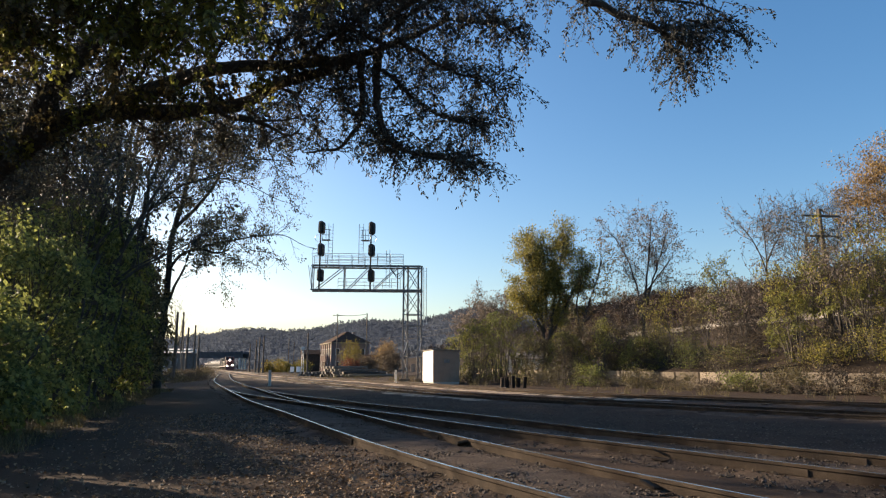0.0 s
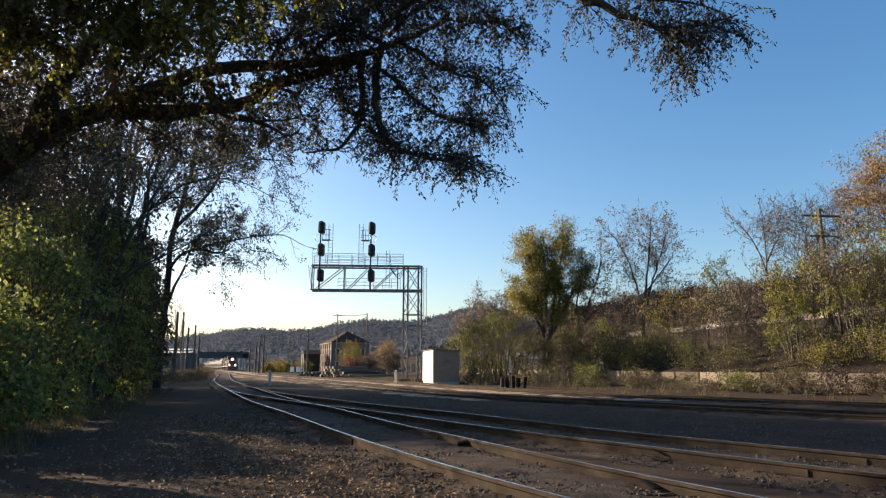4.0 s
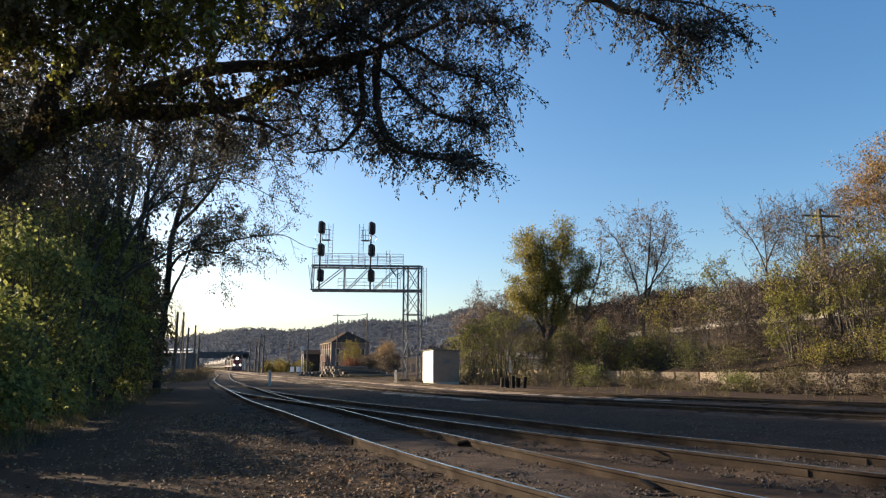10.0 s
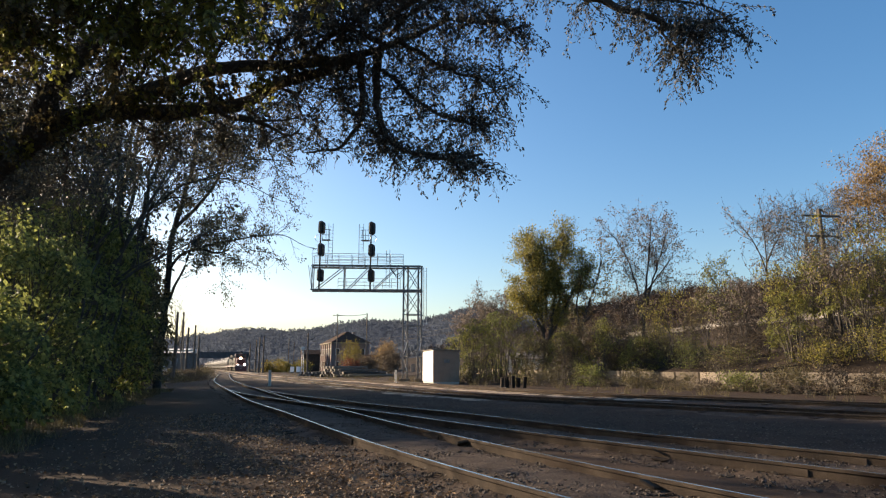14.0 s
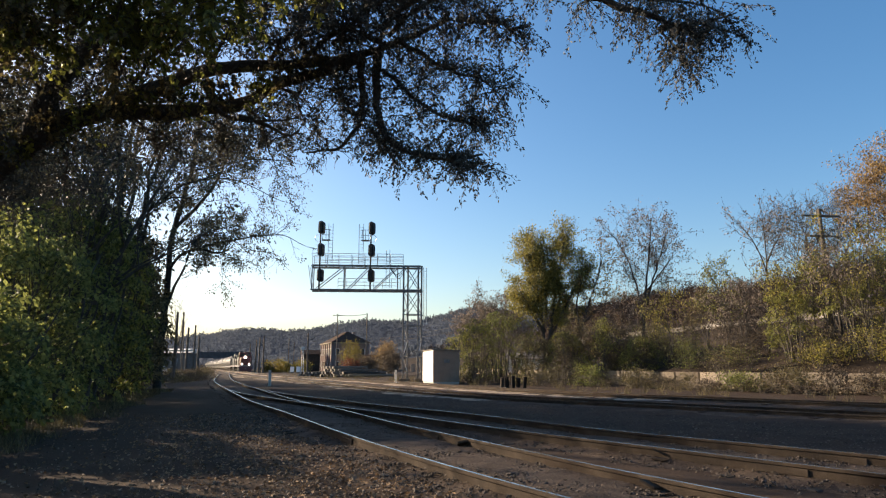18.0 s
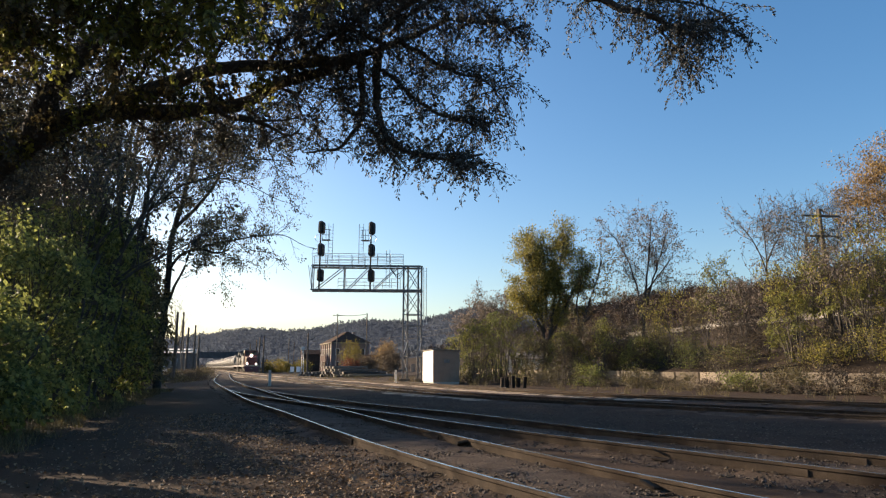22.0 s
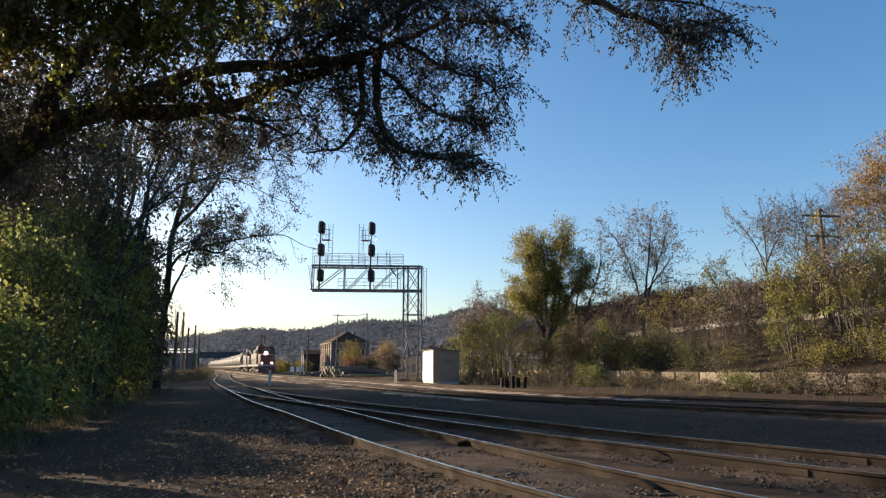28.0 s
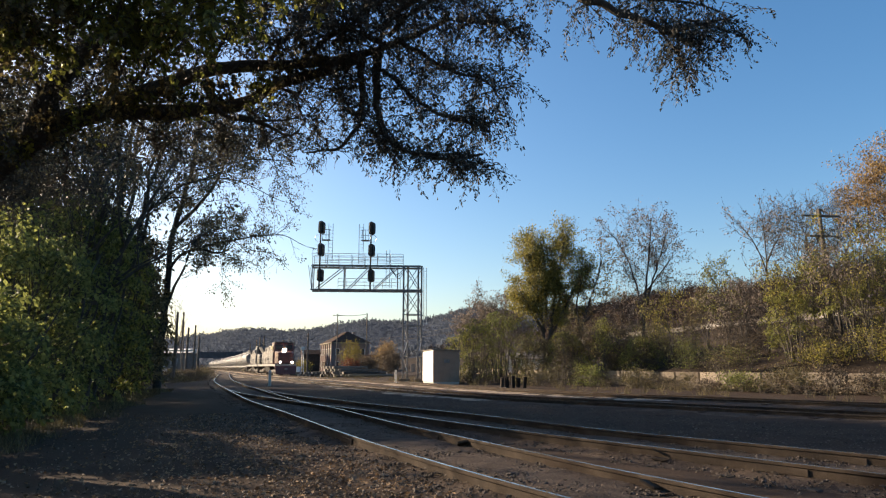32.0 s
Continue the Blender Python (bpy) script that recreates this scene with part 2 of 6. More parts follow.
def thing(name, label, category, m=None, group="", kind=""):
    ob = new(name)
    ob.empty_display_size = 0.3
    if m is not None:
        ob.matrix_basis = m
    return tagged(ob, label, category, group, kind)


def spline(ctrl, step=0.5):
    """A smooth line through the control points (x, y), evenly stepped."""
    c = [Vector((*p, 0)) if len(p) == 2 else Vector(p) for p in ctrl]
    c = [2 * c[0] - c[1]] + c + [2 * c[-1] - c[-2]]
    raw = []
    for i in range(1, len(c) - 2):
        a, b, d, e = c[i - 1], c[i], c[i + 1], c[i + 2]
        for k in range(24):
            t = k / 24
            raw.append(0.5 * (2 * b + (d - a) * t + (2 * a - 5 * b + 4 * d - e) * t * t + (3 * b - a - 3 * d + e) * t ** 3))
    raw.append(c[-2])
    pts = np.array([tuple(p) for p in raw])
    s = np.r_[0, np.cumsum(np.linalg.norm(np.diff(pts, axis=0), axis=1))]
    at = np.arange(0, s[-1], step)
    return np.stack([np.interp(at, s, pts[:, i]) for i in range(3)], 1)


def offset(line, d):
    """The line moved d metres to the right of its way."""
    t = np.gradient(line, axis=0)
    t /= np.linalg.norm(t[:, :2], axis=1)[:, None]
    out = line.copy()
    out[:, 0] += t[:, 1] * d
    out[:, 1] -= t[:, 0] * d
    return out


# ---- the lie of the land ----
WALL_LINE = [(-6, 165), (4.5, 95), (11.0, 66), (14.6, 48), (19.0, 36), (27.0, 24.5), (38, 12), (54, -6)]
WALL_Y = np.array([p[1] for p in WALL_LINE][::-1], float)
WALL_X = np.array([p[0] for p in WALL_LINE][::-1], float)
RIDGE_U = np.array([-3.0, -0.75, -0.55, -0.42, -0.37, -0.245, -0.158, -0.07, 0.05, 0.3, 3.0])
RIDGE_H = np.array([10, 16, 30, 56, 71, 82, 94, 107, 130, 142, 142.0])


def wall_x(y):
    far = y > 165
    return np.where(far, -6 - 0.2 * (y - 165), np.interp(y, WALL_Y, WALL_X))


def smooth(t):
    t = np.clip(t, 0, 1)
    return t * t * (3 - 2 * t)


def land(x, y):
    """Height of the ground."""
    x, y = np.asarray(x, float), np.asarray(y, float)
    q = (x - wall_x(y)) * 0.86
    z = -0.03 + 1.0 * smooth((q - 0.25) / 0.8)
    z = z + 0.25 * np.clip(q - 1.5, 0, 20)
    z = z + 0.25 * np.clip(q - 30, 0, 215) * (0.9 + 0.1 * np.sin(x * 0.013 + 1))
    r = np.hypot(x, y)
    u = x / np.maximum(y, 1)
    ridge = np.interp(u, RIDGE_U, RIDGE_H) * smooth((r - 650) / 900) * (y > 0) * (0.94 + 0.06 * np.sin(u * 37))
    z = np.maximum(z, ridge - 0.03)
    lumps = 0.5 + 0.5 * np.sin(x * 1.7 + np.sin(y * 1.1)) * np.sin(y * 1.3 + np.sin(x * 0.7))
    return z + 0.03 * lumps * (r < 90)


def make_ground():
    radii = [0.6]
    while radii[-1] < 4800:
        radii.append(radii[-1] * 1.032 + 0.02)
    fine = np.radians(np.arange(-60, 60.01, 0.5))
    rough = np.radians(np.arange(65, 300, 5))
    ang = np.r_[fine, rough]
    rr, aa = np.meshgrid(np.array(radii), ang, indexing="ij")
    x, y = rr * np.sin(aa), rr * np.cos(aa)
    z = land(x, y)
    n, k = x.shape
    verts = np.stack([x, y, z], -1).reshape(-1, 3).tolist()
    verts.append([0, 0, -0.03])
    faces = []
    for i in range(n - 1):
        for j in range(k):
            a, b = i * k + j, i * k + (j + 1) % k
            faces.append((a, a + k, b + k, b))
    for j in range(k):
        faces.append((n * k, j, (j + 1) % k))
    me = bpy.data.meshes.new("ground")
    me.from_pydata(verts, [], faces)
    me.materials.append(GROUND)
    me.materials.append(HILL)
    me.materials.append(HAZE_HILL)
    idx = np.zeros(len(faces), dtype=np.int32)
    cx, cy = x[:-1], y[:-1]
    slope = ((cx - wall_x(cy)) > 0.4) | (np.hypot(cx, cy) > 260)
    # beyond 430 m the ground takes the haze-tinted material
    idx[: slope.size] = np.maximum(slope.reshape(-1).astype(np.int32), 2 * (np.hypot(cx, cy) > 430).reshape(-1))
    me.polygons.foreach_set("material_index", idx)
    me.polygons.foreach_set("use_smooth", [True] * len(faces))
    return tagged(put("ground", me), "dark cinder yard with a leaf-littered hillside behind", "ground", kind="structure")


make_ground()

# ---- railway tracks, all listed from far to near ----
MAIN_NEAR = spline([(-209, 560), (-165, 450), (-106, 300), (-68.0, 200), (-42.4, 131), (-27.0, 92), (-12.4, 60), (-2.2, 36), (3.1, 26.3), (5.75, 23.2), (11.1, 17.1), (19, 8.5), (30, -4), (45, -22)])
MAIN_FAR = offset(MAIN_NEAR, -5.4)
SIDING = spline([(-66.5, 195), (-42.8, 131), (-30.5, 93), (-19.7, 60), (-14.0, 44.1), (-9.95, 33.5), (-5.6, 22.4), (-3.25, 17.1), (-1.25, 12.3), (0.68, 8.2), (1.7, 6.25), (2.9, 4.1), (4.4, 1.6), (7.5, -4), (14, -16)])
SPUR = spline([(-9.95, 33.5), (-7.0, 27.2), (-3.5, 21.2), (-0.55, 16.6), (0.78, 14.35), (2.5, 11.45), (5.1, 7.75), (7.6, 4.3), (10.5, 0.5), (16, -7), (24, -17)])
GAUGE = 0.7525
PROFILE = [(-.07, 0), (.07, 0), (.07, .012), (.013, .03), (.013, .125), (.033, .135), (.033, .163), (.017, .171), (-.017, .171), (-.033, .163), (-.033, .135), (-.013, .125), (-.013, .03), (-.07, .012)]


def rail(line, side, parent, base=0.008):
    path = offset(line, side * GAUGE)
    far = path[path[:, 1] > 70]
    path = np.concatenate([far[::4], path[path[:, 1] <= 70]]) if len(far) else path
    t = np.gradient(path, axis=0)
    t /= np.linalg.norm(t, axis=1)[:, None]
    nx, ny = t[:, 1], -t[:, 0]
    v = []
    for i in range(len(path)):
        sag = 0.006 * math.sin(i * 0.37 + side) + 0.004 * math.sin(i * 0.11)
        for px, pz in PROFILE:
            v.append((path[i, 0] + nx[i] * px, path[i, 1] + ny[i] * px, base + pz + sag))
    k = len(PROFILE)
    f, idx = [], []
    for i in range(len(path) - 1):
        for s in range(k):
            a, b = i * k + s, i * k + (s + 1) % k
            f.append((a, a + k, b + k, b))
            idx.append(1 if s == 7 else 0)
    me = bpy.data.meshes.new("rail")
    me.from_pydata(v, [], f)
    me.materials.append(RAIL_RUST)
    me.materials.append(RAIL_TOP)
    me.polygons.foreach_set("material_index", np.array(idx, dtype=np.int32))
    return put("rail", me, parent, "rust-sided rail with a worn bright top")


def bed(line, width, top, material, name, label, seed, full=False):
    """A ribbon of ballast with ragged shoulders."""
    rng = np.random.default_rng(seed)
    prof = [(-1.0, -0.10), (-0.78, -0.02), (-0.4, 0.0), (0.0, 0.012), (0.4, 0.0), (0.78, -0.02), (1.0, -0.10)]
    if full:
        prof = [(-1.0, -0.15), (-0.66, -0.09), (-0.355, 0.0), (0.0, 0.012), (0.355, 0.0), (0.66, -0.09), (1.0, -0.15)]
    v, f = [], []
    near = line
    rails_at = [offset(near, o * width) for o, _ in prof]
    for i in range(len(near)):
        for j, (o, dz) in enumerate(prof):
            p = rails_at[j][i]
            edge = 0.09 if abs(o) > 0.9 else 0.03
            v.append((p[0] + rng.normal(0, edge), p[1] + rng.normal(0, edge), top + dz + rng.normal(0, 0.008)))
    k = len(prof)
    for i in range(len(near) - 1):
        for j in range(k - 1):
            f.append((i * k + j, i * k + j + 1, (i + 1) * k + j + 1, (i + 1) * k + j))
    me = bpy.data.meshes.new(name)
    me.from_pydata(v, [], f)
    me.materials.append(material)
    me.polygons.foreach_set("use_smooth", [True] * len(f))
    return tagged(put(name, me), label, "ballast bed", kind="structure")


def box_mesh(name, sx, sy, sz, bev, material):
    bm = B()
    box(bm, (0, 0, 0), (sx, sy, sz))
    bmesh.ops.bevel(bm, geom=bm.edges[:], offset=bev, segments=1, affect="EDGES")
    me = bpy.data.meshes.new(name)
    bm.to_mesh(me)
    bm.free()
    me.materials.append(material)
    return me


def make_track(line, label, tie_top, rail_base=0.008):
    tr = thing("railway_track", label, "railway track", kind="structure")
    rail(line, 1, tr, rail_base)
    rail(line, -1, tr, rail_base)
    rng = random.Random(len(line))
    me = box_mesh("tie", 2.55, 0.22, 0.16, 0.012, TIE)
    t = np.gradient(line, axis=0)
    far = Acc()
    for i in range(0, len(line)):
        x, y = line[i, 0], line[i, 1]
        if y < -6 or y > 130 or abs(x) > 40:
            continue
        a = math.degrees(math.atan2(t[i, 1], t[i, 0])) - 90 + rng.uniform(-1.5, 1.5)
        m = pose(x + rng.uniform(-.03, .03), y, tie_top - 0.08 + rng.uniform(-0.012, 0.006), rng.uniform(-1, 1), rng.uniform(-1, 1), a)
        if y < 62:
            put("tie", me, tr, m=m)
        else:
            base = len(far.v)
            far.v += [m @ vv.co for vv in me.vertices]
            far.f += [tuple(base + w for w in p.vertices) for p in me.polygons]
    if far.v:
        tagged(put("far_ties", far.mesh("far_ties", TIE), tr), "weathered ties farther along", kind="stuff")
    return tr


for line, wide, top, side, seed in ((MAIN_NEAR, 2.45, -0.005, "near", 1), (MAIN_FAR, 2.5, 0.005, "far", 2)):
    # nearer than y = 27 the bed switches to the darker ballast
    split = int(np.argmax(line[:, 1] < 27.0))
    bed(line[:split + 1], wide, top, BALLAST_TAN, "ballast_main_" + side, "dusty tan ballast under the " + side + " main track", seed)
    bed(line[split:], wide, top, BALLAST_DARK, "ballast_main_dark_" + side, "darker ballast on the near stretch of the " + side + " main track", seed + 20)
bed(SIDING, 2.0, 0.06, BALLAST_DARK, "ballast_siding", "dark dirty ballast under the siding", 3, True)
bed(SPUR, 2.0, 0.05, BALLAST_DARK, "ballast_spur", "dark dirty ballast under the spur", 4, True)
make_track(MAIN_FAR, "far main track with rusty rails on dusty ballast", 0.008, -0.055)
make_track(MAIN_NEAR, "near main track with rusty rails on dusty ballast", -0.004, -0.055)
make_track(SIDING, "curving siding with worn bright rails and buried ties", -0.004)
make_track(SPUR, "spur track diverging from the siding", -0.014)


# ---- retaining wall along the far side ----
def make_wall():
    line = spline(WALL_LINE[:-1], 2.4)
    w = thing("retaining_wall", "stained tan concrete panel retaining wall beside the tracks", "wall", kind="structure")
    rng = random.Random(5)
    for i in range(len(line) - 1):
        a, b = line[i], line[i + 1]
        if a[1] > 120:
            continue
        d = math.degrees(math.atan2(b[1] - a[1], b[0] - a[0]))
        top = 0.98 + rng.uniform(-0.03, 0.02)
        me = box_mesh("panel", 2.29, 0.18, 1.25, 0.02, CONCRETE)
        put("panel", me, w, m=pose((a[0] + b[0]) / 2, (a[1] + b[1]) / 2, top - 0.625, rng.uniform(-1, 1), 0, d))
    return w


make_wall()


# ---- upper road on the slope ----
def make_parapet():
    p = thing("road_parapet", "grey concrete parapet of a road along the slope", "parapet", kind="structure")
    q = spline([(x + 24, y + 5) for x, y in WALL_LINE[:-1]], 6.0)
    for i in range(len(q) - 1):
        a, b = q[i], q[i + 1]
        if a[1] > 130:
            continue
        d = math.degrees(math.atan2(b[1] - a[1], b[0] - a[0]))
        z = float(land((a[0] + b[0]) / 2, (a[1] + b[1]) / 2))
        put("panel", box_mesh("panel", 5.9, 0.3, 1.1, 0.03, CONCRETE_GREY), p, m=pose((a[0] + b[0]) / 2, (a[1] + b[1]) / 2, z - 0.05, 0, 0, d))


make_parapet()


# ---- plants ----
def leaf_tris(rng, centre, way, length, width):
    """Folded leaves: two triangles each, at the centres, pointing along way."""
    n = len(centre)
    way = way / np.maximum(np.linalg.norm(way, axis=1), 1e-6)[:, None]
    side = np.cross(way, rng.normal(size=(n, 3)))
    side /= np.maximum(np.linalg.norm(side, axis=1), 1e-6)[:, None]
    up = np.cross(side, way)
    L = (length * rng.uniform(0.7, 1.25, n))[:, None]
    W = (width * rng.uniform(0.7, 1.25, n))[:, None]
    a, b = centre, centre + way * L
    mid = centre + way * L * 0.45 + up * W * 0.25
    l, r = mid + side * W * 0.5, mid - side * W * 0.5
    v = np.stack([a, l, b, r], 1)
    return v


def grow(rng, wood, tips, p, d, length, r, level, spec):
    """One branch and its children. spec: kids, angle, ratio, up, wander, levels, sides."""
    seg = 5 if level < 2 else 4
    pts, rad = [p.copy()], [r]
    top = spec["levels"] - 1
    taper = 0.75 if level < top else 0.9
    for i in range(seg):
        d = (d + Vector((rng.gauss(0, 1), rng.gauss(0, 1), rng.gauss(0, 1))) * spec["wander"] * (0.45 if level == 0 else 1) + Vector((0, 0, spec["up"] * (1 if level < top else spec.get("tip_up", 1))))).normalized()
        if level > 0:
            d = (d + Vector(spec["pull"]) * (1.5 if level == 1 else 0.6)).normalized()
        p = p + d * (length / seg)
        pts.append(p.copy())
        rad.append(r * (1 - taper * (i + 1) / seg))
        if level < top and i >= (spec["bare"] if level == 0 else 1):
            kids = spec["kids"][level]
            n = int(kids) + (rng.random() < kids - int(kids))
            for _ in range(n):
                axis = d.cross(Vector((rng.gauss(0, 1), rng.gauss(0, 1), rng.gauss(0, 1)))).normalized()
                turn = Matrix.Rotation(radians(rng.uniform(*spec["angle"])), 3, axis)
                grow(rng, wood, tips, p.copy(), turn @ d, length * rng.uniform(*spec["ratio"]) * (1 - 0.08 * i), max(rad[-1] * 0.62, spec["thin"]), level + 1, spec)
    if level == top:
        wood.tube(pts[::2], [max(x, spec["thin"] * 0.6) for x in rad[::2]], 3, cap=False)
    else:
        wood.tube(pts, [max(x, spec["thin"] * 0.6) for x in rad], 7 if level == 0 else (5 if level == 1 else 3), cap=level < 2)
    if level >= top - (1 if spec.get("inner") else 0):
        for a, b in zip(pts[1:], pts[2:] + [pts[-1] + d * 0.1]):
            tips.append((a, b - a))


def make_tree(name, label, base, height, seed, leaf, bark, stems=1, leaves=4, leaf_len=0.12, leaf_wid=0.07, spread=0.3, lean=(0, 0), group="", kids=(3, 3, 3), levels=4, droop=0.0, up=0.05, trunk=None, bare=2, scatter=0.35, angle=(28, 60), ratio=(0.45, 0.7), category="tree", thin=None, pull=(0, 0, 0)):
    rng, nrng = random.Random(seed), np.random.default_rng(seed)
    wood, tips = Acc(), []
    spec = dict(kids=kids, angle=angle, ratio=ratio, up=up, wander=0.13, levels=levels, bare=bare, thin=thin or 0.004 + 0.0005 * height, tip_up=-droop if droop else 1, inner=True, pull=pull)
    for s in range(stems):
        d = Vector((lean[0] + rng.gauss(0, spread if stems > 1 else 0.05), lean[1] + rng.gauss(0, spread if stems > 1 else 0.05), 1)).normalized()
        off = Vector((rng.gauss(0, 0.12), rng.gauss(0, 0.12), -0.08)) * (1 if stems > 1 else 0.3)
        grow(rng, wood, tips, off, d, height * rng.uniform(0.62, 0.8), (trunk or height * 0.013) * rng.uniform(0.8, 1.1) / (1 if stems == 1 else 1.3), 0, spec)
    z = float(land(base[0], base[1]))
    tree = thing(name, label, category, pose(base[0], base[1], z), group)
    put("trunk", wood.mesh("trunk", bark, True), tree)
    if leaves:
        tp = np.array([tuple(a) for a, _ in tips])
        td = np.array([tuple(b) for _, b in tips])
        whole = int(len(tp) * leaves)
        pick = nrng.integers(0, len(tp), whole)
        c = tp[pick] + nrng.normal(0, scatter, (whole, 3)) * np.array([1, 1, 0.8])
        way = td[pick] + nrng.normal(0, 0.5, (whole, 3)) * np.linalg.norm(td[pick], axis=1)[:, None] + np.array([0, 0, -0.25 - droop])
        me = quad_mesh("crown", leaf_tris(nrng, c, way, np.full(whole, leaf_len), np.full(whole, leaf_wid)), leaf)
        put("crown", me, tree)
    return tree


def make_shrub(name, label, base, size, seed, leaf, count, leaf_len=0.09, leaf_wid=0.055, group="", stem_mat=None, category="shrub", stems=9, clumps=14):
    """A bush: thin stems and leaves gathered in uneven clumps with gaps between."""
    rng, nrng = random.Random(seed), np.random.default_rng(seed)
    z = float(land(base[0], base[1]))
    bush = thing(name, label, category, pose(base[0], base[1], z), group)
    wood = Acc()
    centres, radii = [], []
    for s in range(stems):
        a = rng.uniform(0, 2 * math.pi)
        reach = math.sqrt(rng.random())
        tip = Vector((math.cos(a) * size[0] * reach * 0.8, math.sin(a) * size[1] * reach * 0.8, size[2] * rng.uniform(0.55, 1.0) * (1 - 0.35 * reach)))
        foot = Vector((tip.x * 0.3, tip.y * 0.3, -0.06))
        bend = Vector((rng.gauss(0, .15), rng.gauss(0, .15), 0)) * size[2] * 0.4
        pts = [foot.lerp(tip, t) + bend * math.sin(t * math.pi) for t in (0, .2, .4, .6, .8, 1)]
        r0 = 0.012 + 0.006 * size[2]
        wood.tube(pts, [r0 * (1 - 0.8 * t) for t in (0, .2, .4, .6, .8, 1)], 4)
        for _ in range(5):
            k = rng.randint(1, 5)
            e = pts[k] + Vector((rng.gauss(0, 1) * size[0], rng.gauss(0, 1) * size[1], rng.gauss(0.1, 0.5) * size[2])) * 0.28
            wood.tube([pts[k], pts[k].lerp(e, .5) + Vector((0, 0, .04)), e], [r0 * .4, r0 * .3, r0 * .12], 3, cap=False)
    put("trunk", wood.mesh("trunk", stem_mat or BARK), bush)
    for c in range(clumps):
        a, reach, h = rng.uniform(0, 2 * math.pi), rng.random() ** 0.5, rng.random()
        lim = 1.0 - 0.45 * h * h
        centres.append((math.cos(a) * size[0] * reach * lim * 0.85, math.sin(a) * size[1] * reach * lim * 0.85, size[2] * (0.08 + 0.86 * h)))
        radii.append(rng.uniform(0.16, 0.36))
    pick = nrng.integers(0, clumps, count)
    c = np.array(centres)[pick] + nrng.normal(0, 1, (count, 3)) * np.array(size)[None, :] * np.array([1, 1, 0.62]) * np.array(radii)[pick][:, None]
    c[:, 2] = np.abs(c[:, 2]) + 0.02
    way = nrng.normal(0, 1, (count, 3)) + np.array([0, 0, -0.5])
    put("crown", quad_mesh("crown", leaf_tris(nrng, c, way, np.full(count, leaf_len), np.full(count, leaf_wid)), leaf), bush)
    return bush


# trees and undergrowth along the lane
LANE = "trees along the lane"


def stem_tree(name, label, base, stems, seed, leaf, leaves, leaf_len, leaf_wid, group, bark=None, more=1.0, reach=1.0, loose=0.13):
    """A tree from its main stems, each (points, first radius, last radius, twigs per metre, from where on, leafy), with twigs grown along them."""
    rng, nrng = random.Random(seed), np.random.default_rng(seed)
    z = float(land(base[0], base[1]))
    foot = Vector((base[0], base[1], z))
    tree = thing(name, label, "tree", Matrix.Translation(foot), group)
    wood, tips = Acc(), []
    spec = dict(kids=(2, 2, 1.7), angle=(22, 58), ratio=(0.42, 0.62), up=0.05, wander=0.16, levels=4, bare=1, thin=0.012, tip_up=0.2, inner=True, pull=(0, 0, 0))
    for pts, r0, r1, rate, begin, leafy in stems:
        run = [Vector(p) - foot for p in spline(pts, 0.3)]
        n = len(run)
        k = 0.1
        ps = [p + Vector((noise.noise(p * 0.9), noise.noise(p * 0.9 + Vector((7, 0, 0))), noise.noise(p * 0.9 + Vector((0, 7, 0))))) * k * min(1, i / 6) for i, p in enumerate(run)]
        wood.tube(ps, [r0 + (r1 - r0) * i / (n - 1) for i in range(n)], 7)
        mine = []
        for _ in range(int(rate * more * n * 0.3)):
            i = int((begin + (1 - begin) * rng.random()) * (n - 2))
            d = (ps[i + 1] - ps[i]).normalized()
            axis = d.cross(Vector((rng.gauss(0, 1), rng.gauss(0, 1), rng.gauss(0, 1)))).normalized()
            way = Matrix.Rotation(radians(rng.uniform(25, 75)), 3, axis) @ d
            grow(rng, wood, mine, ps[i].copy(), (way + Vector((0, 0, 0.15))).normalized(), rng.uniform(1.1, 2.4) * reach, max(r1 * 0.5, 0.02), 2, spec)
        grow(rng, wood, mine, ps[-1].copy(), (ps[-1] - ps[-2]).normalized(), 1.4, max(r1 * 0.9, 0.02), 2, spec)
        keep = [t for t in mine if rng.random() < leafy]
        tips += keep
    put("trunk", wood.mesh("trunk", bark or BARK, True), tree)
    tp, td = np.array([tuple(a) for a, _ in tips]), np.array([tuple(b) for _, b in tips])
    whole = int(len(tp) * leaves)
    pick = nrng.integers(0, len(tp), whole)
    c = tp[pick] + nrng.normal(0, loose, (whole, 3))
    way = td[pick] + nrng.normal(0, 0.5, (whole, 3)) * np.linalg.norm(td[pick], axis=1)[:, None] + np.array([0, 0, -0.3])
    put("crown", quad_mesh("crown", leaf_tris(nrng, c, way, np.full(whole, leaf_len), np.full(whole, leaf_wid)), leaf), tree)
    return tree


